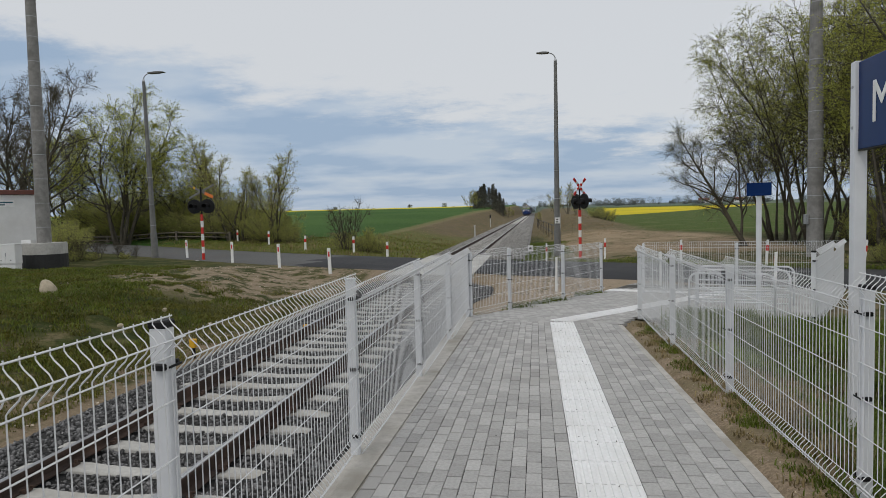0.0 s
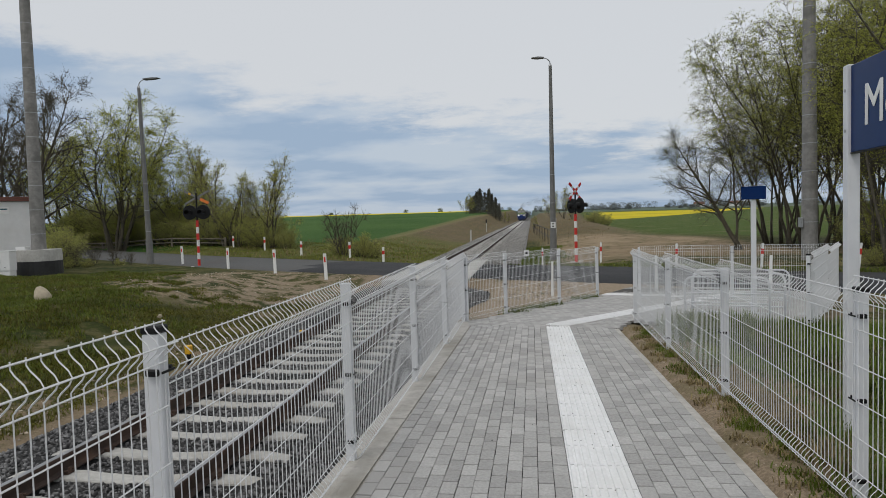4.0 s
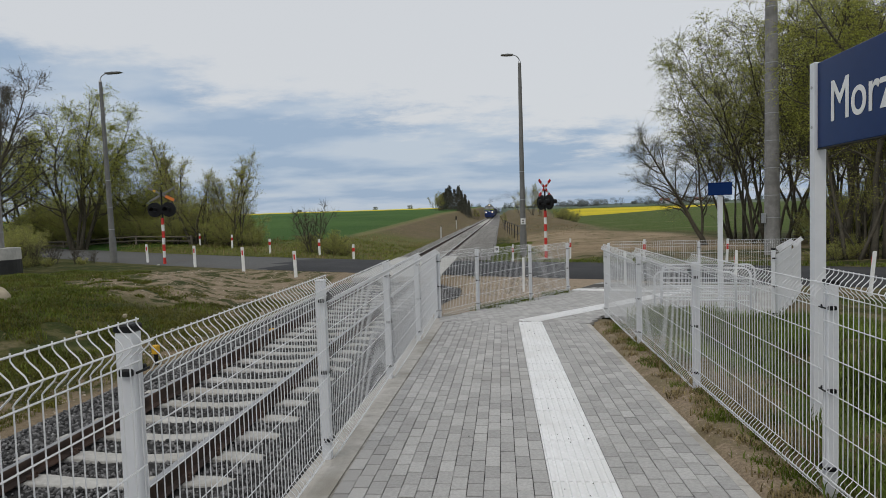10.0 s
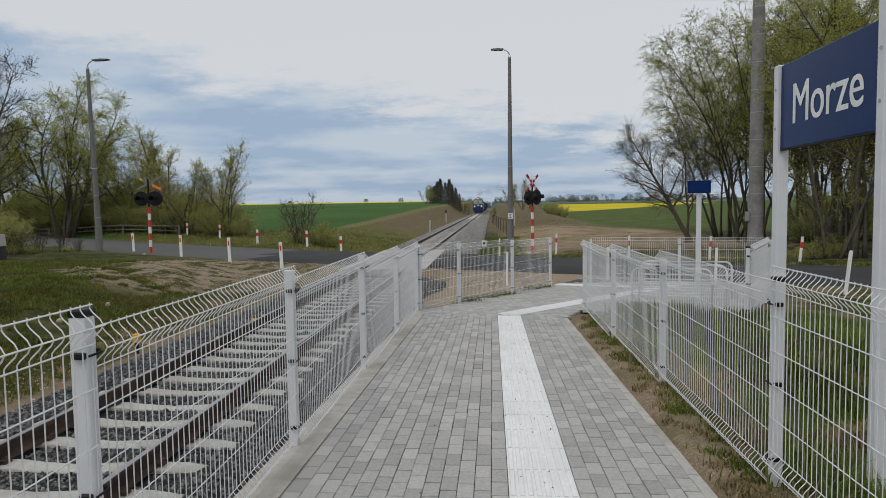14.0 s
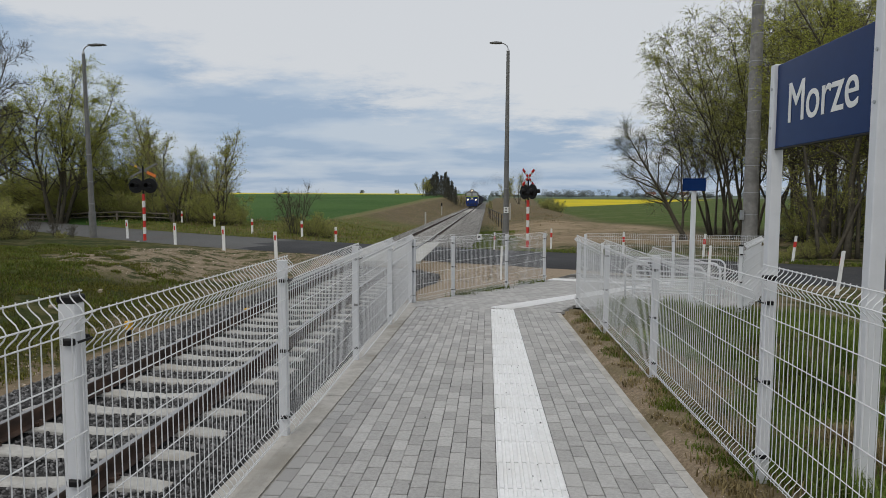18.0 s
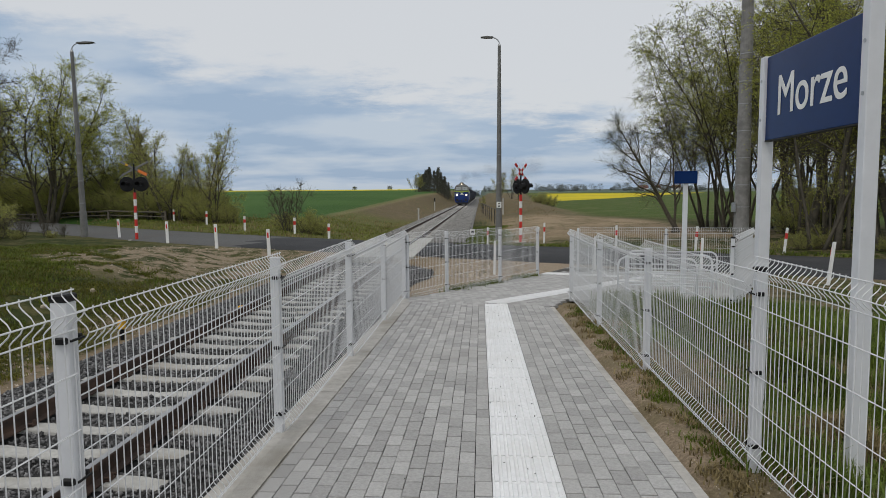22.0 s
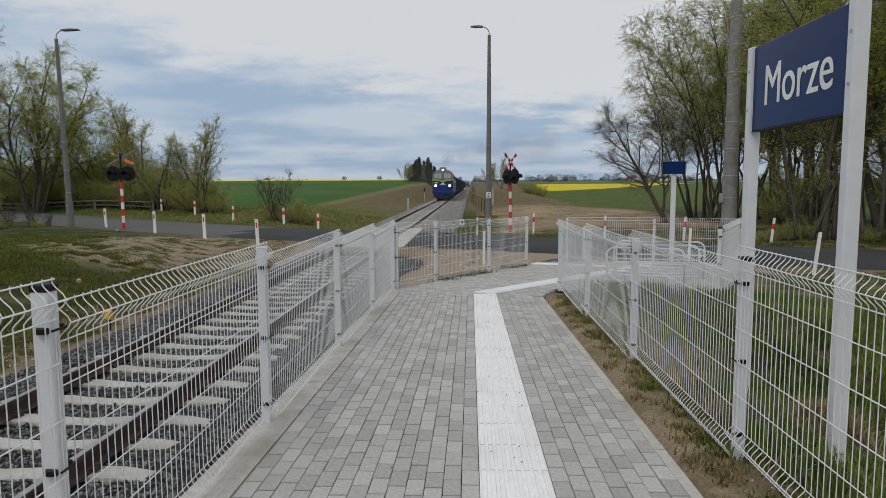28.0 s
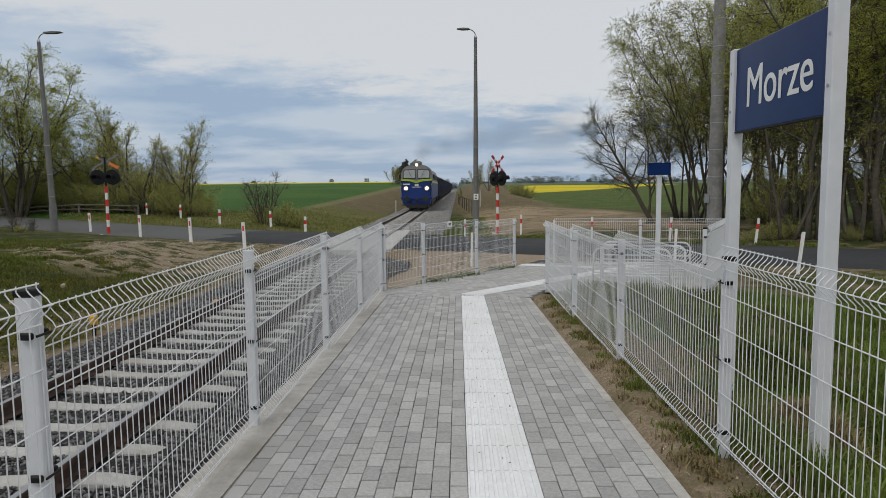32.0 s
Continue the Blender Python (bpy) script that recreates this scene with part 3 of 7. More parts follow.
def land_z(x, y):
    x, y = np.asarray(x, float), np.asarray(y, float)
    # fields
    left = 2.2 * np.clip((y - 38) / 100, 0, 1) + 0.0117 * np.maximum(y - 132, 0)
    left = np.where(y > 450, left - 0.010 * (y - 450), left)
    left = np.maximum(left, -25)
    right = 2.2 * smooth01(y, 170, 420) + 0.0070 * np.maximum(y - 380, 0)
    right += 1.25 * smooth01(y, 50, 95) * (1 - smooth01(y, 150, 220)) * smooth01(x, 1.5, 5) * (1 - smooth01(x, 5.5, 12.5))
    w = smooth01(x, TRACK_X - 4, TRACK_X + 4)
    z = left * (1 - w) + right * w
    # the line lies in its own bed
    bed = 1 - smooth01(np.abs(x - TRACK_X), 3.2, 8.5 + 2.5 * smooth01(y, 40, 70))
    z = z * (1 - bed) - 0.42 * bed
    # gentle lumps away from the line
    lump = 0.05 * np.sin(x * 0.9 + 1.3 * np.sin(y * 0.37)) * np.sin(y * 0.7 + x * 0.23) + 0.03 * np.sin(x * 2.3 + y * 1.9)
    z = z + lump * smooth01(np.abs(x - TRACK_X), 3, 6) * (1 - smooth01(y, 40, 60))
    # tussocky turf
    tus = np.sin(x * 4.1 + 2.0 * np.sin(y * 1.3)) * np.sin(y * 3.3 + 1.7 * np.sin(x * 1.1)) + 0.6 * np.sin(x * 7.3 - y * 2.1) * np.sin(y * 6.1 + x)
    z = z + 0.035 * tus * smooth01(-x, 8, 10) * (1 - smooth01(y, 26, 30))
    # soil bank on the far side of the rails near the stop
    z = z + 0.30 * smooth01(-x, 7.5, 12) * (1 - smooth01(y, 20, 28))
    # approach and its right flank
    flank = floor_z(y) - 0.035
    k = smooth01(x, -2.2, -1.35) * (1 - smooth01(x, 1.75, 3.4) * (1 - smooth01(y, 9.0, 11.2)) - smooth01(x, 4.2, 7.0) * smooth01(y, 9.0, 11.2)) * (1 - smooth01(y, 15.5, 19))
    z = z * (1 - k) + flank * k
    under = smooth01(x, -1.45, -1.35) * (1 - smooth01(x, 1.19, 1.235)) * (1 - smooth01(y, 10.8, 11.4))
    z = z - 0.15 * under
    land = smooth01(y, 11.0, 11.4) * (1 - smooth01(y, 17.5, 19.5)) * smooth01(x, -1.6, -1.2) * (1 - smooth01(x, 6.3, 7.2))
    land = land * (1 - smooth01(x, 1.15, 1.25) * (1 - smooth01(x, 1.70, 1.85)) * (1 - smooth01(y, 11.7, 12.1)))
    z = np.where(land > 0, z * (1 - land) + (floor_z(y) - 0.09) * land, z)
    # heaps of soil behind the fence
    for hx, hy, hh, hr in ((2.75, 4.75, 0.34, 0.36), (3.5, 7.2, 0.45, 0.55), (5.2, 6.0, 0.4, 0.7), (4.6, 9.2, 0.3, 0.6)):
        z = z + hh * np.exp(-((x - hx) ** 2 + (y - hy) ** 2) / (hr * hr))
    # the road lies flush
    rd = road_dist(x, y)
    kr = 1 - smooth01(rd, 2.9, 5.5)
    z = z * (1 - kr) - 0.04 * kr
    return z


def build_ground():
    def axis(parts):
        return np.unique(np.concatenate([np.arange(a, b, s) for a, b, s in parts]).round(4))
    xs = axis([(-3000, -400, 200), (-400, -80, 20), (-80, -30, 3), (-30, -12, 0.6), (-12, 8, 0.2), (8, 24, 0.5), (24, 80, 3), (80, 400, 20), (400, 3001, 200)])
    ys = axis([(-400, -40, 60), (-40, -2, 4), (-2, 20, 0.22), (20, 40, 0.5), (40, 90, 1.5), (90, 200, 5), (200, 500, 10), (500, 1000, 50), (1000, 4001, 200)])
    X, Y = np.meshgrid(xs, ys)
    Z = land_z(X, Y)
    V = np.stack([X, Y, Z], -1).reshape(-1, 3)
    nx, ny = len(xs), len(ys)
    i = (np.arange(ny - 1)[:, None] * nx + np.arange(nx - 1)[None, :]).ravel()
    Fq = np.stack([i, i + 1, i + nx + 1, i + nx], -1)
    ob = new("ground", quick_mesh("ground", V, Fq, M_LAND, True))
    tagged(ob, "grassy and sandy land with fields to the horizon", "ground", kind="structure")


build_ground()


def build_road():
    pts = [Vector((x, y)) for x, y in ROAD]
    # resample smoothly
    line = []
    for i in range(len(pts) - 1):
        p0, p1, p2, p3 = pts[max(i - 1, 0)], pts[i], pts[i + 1], pts[min(i + 2, len(pts) - 1)]
        for s in range(10):
            t = s / 10
            line.append(0.5 * ((2 * p1) + (p2 - p0) * t + (2 * p0 - 5 * p1 + 4 * p2 - p3) * t * t + (3 * p1 - p0 - 3 * p2 + p3) * t ** 3))
    line.append(pts[-1])
    V, Fq = [], []
    for i, p in enumerate(line):
        d = (line[min(i + 1, len(line) - 1)] - line[max(i - 1, 0)]).normalized()
        nrm = Vector((-d.y, d.x))
        for off, z in ((-ROAD_HALF - 0.12, -0.10), (-ROAD_HALF, 0.0), (-0.9, 0.03), (0.9, 0.03), (ROAD_HALF, 0.0), (ROAD_HALF + 0.12, -0.10)):
            wob = 0.05 * math.sin(i * 1.7 + off)
            q = p + nrm * (off + (wob if abs(off) > 2 else 0))
            zz = z if abs(q.x - TRACK_X) > 3.2 else min(z, -0.012)
            V.append((q.x, q.y, zz))
        if i:
            a, b = (i - 1) * 6, i * 6
            Fq += [(a + j, a + j + 1, b + j + 1, b + j) for j in range(5)]
    me = quick_mesh("road", V, np.array(Fq)[:, ::-1], M_ASPHALT)
    me.materials.append(M_OLDROAD)
    for p in me.polygons:
        if p.center.x < -10.5:
            p.material_index = 1
    ob = new("road", me)
    tagged(ob, "dark asphalt country road crossing the railway", "road", kind="structure")


build_road()


# ---- the railway line ----
RAIL_PROFILE = [(-0.075, -0.165), (0.075, -0.165), (0.075, -0.153), (0.012, -0.138), (0.010, -0.052), (0.036, -0.042), (0.036, -0.006), (0.030, 0.0), (-0.030, 0.0), (-0.036, -0.006), (-0.036, -0.042), (-0.010, -0.052), (-0.012, -0.138), (-0.075, -0.153)]


def build_track():
    line = thing("railway_track", Matrix.Identity(4), "single railway track with rusty rails on pale concrete sleepers", "railway track", kind="structure")
    for side in (-1, 1):
        bm = bmesh.new()
        xr = TRACK_X + side * GAUGE / 2
        prism(bm, [(xr + u, v) for u, v in RAIL_PROFILE], -6, 520)
        rail = part("rail", bm, M_RAIL, line, "brown rusty steel rail")
        rail["label"] = "brown rusty steel rail with worn bright head"
        bm = bmesh.new()
        box(bm, xr - 0.027, xr + 0.027, -6, 520, 0.0, 0.003)
        part("rail_head", bm, M_RAILTOP, rail, "polished running surface")
    # ballast bed
    prof = [(-6.35, -0.50), (-5.75, -0.24), (-5.1, -0.20), (-4.3, -0.215), (-3.85, -0.215), (-3.4, -0.215), (-2.6, -0.20), (-2.0, -0.24), (-1.45, -0.30)]
    ys = np.concatenate([np.arange(-6, 26, 0.5), np.arange(26, 521, 6.0)])
    V = [(px + (0.04 * math.sin(y * 3 + k) if 0 < k < 8 else 0), y, pz + 0.012 * math.sin(y * 5 + 2 * k)) for y in ys for k, (px, pz) in enumerate(prof)]
    V = [(x + (0.9 if y > 32 and i % 9 == 8 else (0.5 if y > 32 and i % 9 == 7 else 0)), y, z) for i, (x, y, z) in enumerate(V)]
    n = len(prof)
    Fq = [(r * n + k, r * n + k + 1, (r + 1) * n + k + 1, (r + 1) * n + k) for r in range(len(ys) - 1) for k in range(n - 1)]
    rows = int(np.searchsorted(ys, 22.4))
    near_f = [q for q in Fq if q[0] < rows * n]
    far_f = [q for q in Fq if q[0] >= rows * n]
    # near bed: shade between the stones is put into its dark colour
    part("ballast_bed", quick_mesh("ballast_bed", V, near_f, M_DARKBED, True), None, line, "bed coloured near black as the shade between ballast stones")
    part("far_ballast_bed", quick_mesh("far_ballast_bed", V, far_f, M_BALLASTBED, True), None, line, "grey crushed stone bed beyond the crossing")
    # sleepers: waisted concrete blocks, higher under the rails
    bm = bmesh.new()
    outline = []
    for x, z in ((-1.30, -0.205), (-1.05, -0.170), (-0.55, -0.166), (-0.38, -0.185), (0, -0.200), (0.38, -0.185), (0.55, -0.166), (1.05, -0.170), (1.30, -0.205)):
        outline.append((x, z))
    top = [(x, z) for x, z in outline]
    vs = []
    for x, z in top:
        hw = 0.105 if abs(x) > 0.3 else 0.095
        vs.append([bm.verts.new((x, -hw - 0.03, -0.33)), bm.verts.new((x, -hw, z - 0.012)), bm.verts.new((x, -hw + 0.015, z)), bm.verts.new((x, hw - 0.015, z)), bm.verts.new((x, hw, z - 0.012)), bm.verts.new((x, hw + 0.03, -0.33))])
    for a, b in zip(vs, vs[1:]):
        for j in range(5):
            bm.faces.new((a[j], b[j], b[j + 1], a[j + 1]))
    bm.faces.new(vs[0])
    bm.faces.new(vs[-1][::-1])
    bmesh.ops.recalc_face_normals(bm, faces=bm.faces[:])
    sm = bm_mesh("sleeper", bm, M_SLEEPER)
    # fastening: pad plate, clip loop and bolt each side of a rail
    fm = bmesh.new()
    for s in (-1, 1):
        box(fm, s * 0.085 - 0.03, s * 0.085 + 0.03, -0.05, 0.05, -0.166, -0.145, 0.006)
        cyl(fm, (s * 0.10, 0, -0.15), (s * 0.10, 0, -0.105), 0.02, 0.016, 8)
        cyl(fm, (s * 0.07, -0.045, -0.135), (s * 0.12, -0.045, -0.128), 0.011, 0.011, 6)
        cyl(fm, (s * 0.07, 0.045, -0.135), (s * 0.12, 0.045, -0.128), 0.011, 0.011, 6)
    fme = bm_mesh("rail_clip", fm, M_RAIL)
    i = 0
    joined_v, joined_f = [], []
    sv = np.array([v.co[:] for v in sm.vertices])
    sf = [list(p.vertices) for p in sm.polygons]
    y = -5.8
    while y < 400:
        if y < 60:
            if not (21.6 < y < 32.8):
                jit = float(rng.normal(0, 0.006))
                sl = part("sleeper", sm, None, line, at=Matrix.Translation((TRACK_X + jit, y, float(rng.normal(0, 0.003)))))
                if y < 16:
                    for side in (-1, 1):
                        part("rail_clip", fme, None, sl, at=Matrix.Translation((side * GAUGE / 2 - jit, 0, 0)))
        else:
            b = len(joined_v)
            joined_v.extend((sv + (TRACK_X, y, 0)).tolist())
            joined_f.extend([[q + b for q in p] for p in sf])
        y += 0.60
    far = part("far_sleepers", mesh_of("far_sleepers", joined_v, joined_f, M_SLEEPER), None, line)
    tagged(far, kind="stuff")


build_track()

def ico():
    bm = bmesh.new()
    bmesh.ops.create_icosphere(bm, subdivisions=1, radius=1.0)
    V = np.array([v.co[:] for v in bm.verts])
    Fc = np.array([[v.index for v in f.verts] for f in bm.faces])
    bm.free()
    return V, Fc


def scatter_stones(name, P, size, material, label, category, flat=0.75, parent=None):
    """Broken stones at the places P, each one turned, squashed and dented."""
    V0, F0 = ico()
    n = len(P)
    q = rng.normal(size=(n, 4))
    q /= np.linalg.norm(q, axis=1)[:, None]
    w, x, y, z = q.T
    R = np.stack([1 - 2 * (y * y + z * z), 2 * (x * y - z * w), 2 * (x * z + y * w), 2 * (x * y + z * w), 1 - 2 * (x * x + z * z), 2 * (y * z - x * w), 2 * (x * z - y * w), 2 * (y * z + x * w), 1 - 2 * (x * x + y * y)], -1).reshape(n, 3, 3)
    S = np.stack([rng.uniform(0.8, 1.3, n), rng.uniform(0.6, 1.0, n), rng.uniform(0.45, 0.8, n)], -1)
    dent = rng.uniform(0.55, 1.18, (n, len(V0), 1))
    V = np.einsum("nij,nkj->nki", R, V0[None] * S[:, None, :] * dent) * np.asarray(size).reshape(-1, 1, 1)
    V = V + P[:, None, :]
    Fc = (F0[None] + (np.arange(n) * len(V0))[:, None, None]).reshape(-1, 3)
    ob = new(name, quick_mesh(name, V.reshape(-1, 3), Fc, material))
    if parent is not None:
        ob.parent = parent
    return tagged(ob, label, category, kind="stuff")


def build_ballast():
    P, S = [], []
    for y0, y1, dens, size in ((-5.5, 1.2, 150, 0.04), (1.2, 6, 820, 0.0235), (6, 11, 580, 0.026), (11, 22.5, 300, 0.033), (32.5, 60, 105, 0.05), (60, 115, 50, 0.08)):
        n = int((y1 - y0) * 4.5 * dens)
        x = rng.uniform(-6.15, -1.5 if y0 < 30 else -0.7, n)
        y = rng.uniform(y0, y1, n)
        bed = np.interp(x, [-6.35, -5.75, -5.1, -4.3, -3.4, -2.6, -2.0, -1.45], [-0.50, -0.24, -0.20, -0.215, -0.215, -0.20, -0.24 if y0 < 30 else -0.215, -0.30 if y0 < 30 else -0.26])
        # keep off the sleepers' tops and the rails
        ph = np.mod(y + 5.8 + 0.30, 0.60) - 0.30
        on = (np.abs(ph) < 0.115) & (np.abs(x - TRACK_X) < 1.28)
        rl = np.abs(np.abs(x - TRACK_X) - GAUGE / 2) < 0.09
        keep = ~on & ~rl
        x, y, bed = x[keep], y[keep], bed[keep]
        m = len(x)
        P.append(np.stack([x, y, bed + rng.uniform(-0.008, 0.018, m)], -1))
        S.append(size * rng.uniform(0.7, 1.35, m))
    scatter_stones("ballast_stones", np.concatenate(P[:-2]), np.concatenate(S[:-2]), M_BALLAST, "loose grey crushed ballast stones between the sleepers", "ballast")
    scatter_stones("far_ballast_stones", np.concatenate(P[-2:]), np.concatenate(S[-2:]), M_FARSTONE, "paler crushed ballast stones beyond the crossing", "ballast")


build_ballast()


def build_crossing():
    deck = thing("crossing_deck", Matrix.Identity(4), "pale concrete slabs laid between rails at the level crossing", "crossing deck", kind="structure")
    for c0, c1 in ((TRACK_X - 1.55, TRACK_X - 0.83), (TRACK_X - 0.66, TRACK_X - 0.02), (TRACK_X + 0.02, TRACK_X + 0.66), (TRACK_X + 0.83, TRACK_X + 1.55)):
        for k in range(4):
            bm = bmesh.new()
            y0 = 22.4 + k * 2.5
            box(bm, c0, c1, y0 + 0.01, y0 + 2.49, -0.2, 0.002 + 0.002 * (k % 2), 0.012)
            part("slab", bm, M_CONCRETE, deck)


build_crossing()


# ---- the paved approach ----
def build_approach():
    base = thing("approach_path", Matrix.Identity(4), "sloping grey block-paved path with white tactile strip", "pavement", kind="structure")
    # bedding below the blocks
    bm = bmesh.new()
    prism(bm, [(-2.0, FLOOR + 2 * SLOPE - 0.018), (11.4, FLOOR - 11.4 * SLOPE - 0.018), (11.4, -0.5), (-2.0, -0.5)], PAVE_L, PAVE_R - 0.06, axis="x")
    part("bedding", bm, M_JOINT, base, "dark sand showing in the joints")
    # edge wall along the line, in lengths
    y = -2.0
    while y < 12.0:
        y1 = min(y + 2.5, 12.0)
        bm = bmesh.new()
        z0, z1 = FLOOR - SLOPE * y, FLOOR - SLOPE * y1
        prism(bm, [(y + 0.006, z0 - 0.004), (y1 - 0.006, z1 - 0.004), (y1 - 0.006, -0.5), (y + 0.006, -0.5)], PAVE_L - 0.29, PAVE_L - 0.006, axis="x")
        bmesh.ops.bevel(bm, geom=[e for e in bm.edges if abs(e.verts[0].co.z - e.verts[1].co.z) < 0.2 and e.calc_length() > 1], offset=0.012, segments=2, affect="EDGES")
        part("edge_wall", bm, M_KERB, base, "pale weathered concrete edge wall")
        y = y1
    y = -2.0
    while y < 10.9:
        y1 = min(y + 1.0, 10.95)
        bm = bmesh.new()
        z0, z1 = FLOOR - SLOPE * y, FLOOR - SLOPE * y1
        prism(bm, [(y + 0.004, z0 - 0.006), (y1 - 0.004, z1 - 0.006), (y1 - 0.004, z1 - 0.3), (y + 0.004, z0 - 0.3)], 1.203, PAVE_R, axis="x")
        part("kerb", bm, M_KERB, base)
        y = y1


build_approach()


# ---- white mesh fences ----
def fence_wire_mesh(height=1.23):
    """Upright wires 50 mm apart, folded in a V near top and foot."""
    fold = [(0.0, 0.0), (0.010, 0.012), (0.036, 0.036), (0.046, 0.055), (0.036, 0.074), (0.010, 0.098), (0.0, 0.112)]
    prof = [(0.0, 0.0)] + [(u * 0.9, 0.018 + w) for u, w in fold] + [(u, height - 0.132 + w) for u, w in fold] + [(0.0, height)]
    v, f = tubes([([(off, 0, z) for off, z in prof], 0.0027)], 4)
    return mesh_of("wire", v, f, M_WIRE)


def fence_rod_mesh(length):
    v, f = tubes([([(0, 0.0, 0), (0, length / 2, 0), (0, length, 0)], 0.0032)], 4)
    return mesh_of("rod", v, f, M_WIRE)


WIRE_MESH = fence_wire_mesh()
RODS = [(0.047, 0.073), (0.006, 0.135), (0.006, 0.33), (0.006, 0.53), (0.006, 0.73), (0.006, 0.93), (0.006, 1.085), (0.052, 1.153), (0.006, 1.2235)]


def post_mesh(h):
    bm = bmesh.new()
    box(bm, -0.03, 0.03, -0.03, 0.03, -0.02, h, 0.004)
    return bm_mesh("post", bm, M_POST)


def build_fence(label, pts, group, flip=False, black_caps=(), drop=0.0, offset=0.037):
    """pts: post places (x, y, ground z). Panels stand level between two posts, stepping down with the slope."""
    fence = thing("mesh_fence", Matrix.Translation(pts[0]), label, "fence", group)
    inv = Vector(pts[0])
    capm = bmesh.new()
    box(capm, -0.034, 0.034, -0.034, 0.034, 0, 0.028, 0.006)
    cap_me = bm_mesh("cap", capm, M_BLACK)
    capw = bpy.data.meshes.new("cap")
    b2 = bmesh.new()
    box(b2, -0.033, 0.033, -0.033, 0.033, 0, 0.012, 0.004)
    b2.to_mesh(capw)
    b2.free()
    capw.materials.append(M_POST)
    cm = bmesh.new()
    for k in (-1, 1):
        box(cm, -0.012, 0.034, k * 0.031, k * 0.050, -0.012, 0.012, 0.004)
    box(cm, 0.044, 0.048, -0.04, 0.04, -0.004, 0.004)
    clamp_me = bm_mesh("clamp", cm, M_BLACK)
    dirs = []
    for i in range(len(pts) - 1):
        a, b = Vector(pts[i]), Vector(pts[i + 1])
        dirs.append(math.atan2(b.y - a.y, b.x - a.x) - math.pi / 2)
    tops = []
    for i in range(len(pts) - 1):
        a, b = Vector(pts[i]), Vector(pts[i + 1])
        d2 = (b - a).to_2d()
        length = d2.length - 0.010
        zb = (a.z + b.z) / 2 + 0.03
        tops.append(zb + 1.23)
        off = Vector((math.cos(dirs[i]), math.sin(dirs[i]), 0)) * (offset if not flip else -offset)
        start = Vector((a.x, a.y, zb)) + Vector((d2.x, d2.y, 0)).normalized() * 0.005
        m = Matrix.Translation(start - inv + off) @ Matrix.Rotation(dirs[i], 4, "Z") @ (Matrix.Identity(4) if not flip else Matrix.Translation((0, length, 0)) @ Matrix.Rotation(math.pi, 4, "Z"))
        rm = fence_rod_mesh(length)
        pan = part("wire_panel", rm, None, fence, at=m @ Matrix.Translation((0.006, 0, 0.014)))
        n = int(length / 0.05) + 1
        gap = (length - 0.008) / (n - 1)
        for i in range(n):
            part("wire", WIRE_MESH, None, pan, at=Matrix.Translation((-0.006, 0.004 + gap * i, -0.014)))
        for x, z in RODS:
            part("rod", rm, None, pan, at=Matrix.Translation((x - 0.006, 0, z - 0.014)))
    for i, p in enumerate(pts):
        a = dirs[min(i, len(dirs) - 1)]
        if 0 < i < len(dirs):
            a = (dirs[i - 1] + dirs[i]) / 2
        top = max(tops[max(i - 1, 0)], tops[min(i, len(tops) - 1)]) - p[2] - 0.05 - drop
        po = part("post", post_mesh(top), None, fence, at=Matrix.Translation(Vector(p) - inv) @ Matrix.Rotation(a, 4, "Z"))
        part("cap", cap_me if i in black_caps else capw, None, po, "black plastic cap" if i in black_caps else "", at=Matrix.Translation((0, 0, top)))
        for z in (0.15, top * 0.5, top - 0.13):
            part("clamp", clamp_me, None, po, "black plastic clamp", at=Matrix.Translation((0, 0, z)) @ (Matrix.Rotation(math.pi, 4, "Z") if flip else Matrix.Identity(4)))
    return fence


def on_path(x, y):
    return (x, y, float(FLOOR - SLOPE * y) - 0.015)


build_fence("white coated wire mesh fence on the path's edge wall", [on_path(FENCE_L, y) for y in (-0.30, 2.14, 4.45, 6.97, 9.45, 12.0)], "path fences", black_caps=(0, 1))
build_fence("white wire mesh fence beside the crossing", [on_path(-1.34, 12.06), on_path(-0.66, 13.2), on_path(0.48, 15.0), on_path(1.50, 16.8)], "path fences")
build_fence("white wire mesh fence on the grass side of the path", [on_path(FENCE_R, y) for y in (-1.15, 1.39, 3.93, 6.50, 9.10, 11.9)], "path fences", flip=True, black_caps=(2,), drop=0.05)
build_fence("white wire mesh fence enclosing the far side of the landing", [(2.5, 16.6, 0.06), (4.6, 16.3, 0.05), (6.75, 15.95, 0.05)], "path fences")
build_fence("white wire mesh fence closing the landing towards the grass", [(4.15, 10.85, 0.24), (5.45, 13.35, 0.15), (6.75, 15.9, 0.05)], "path fences", black_caps=(0, 1))


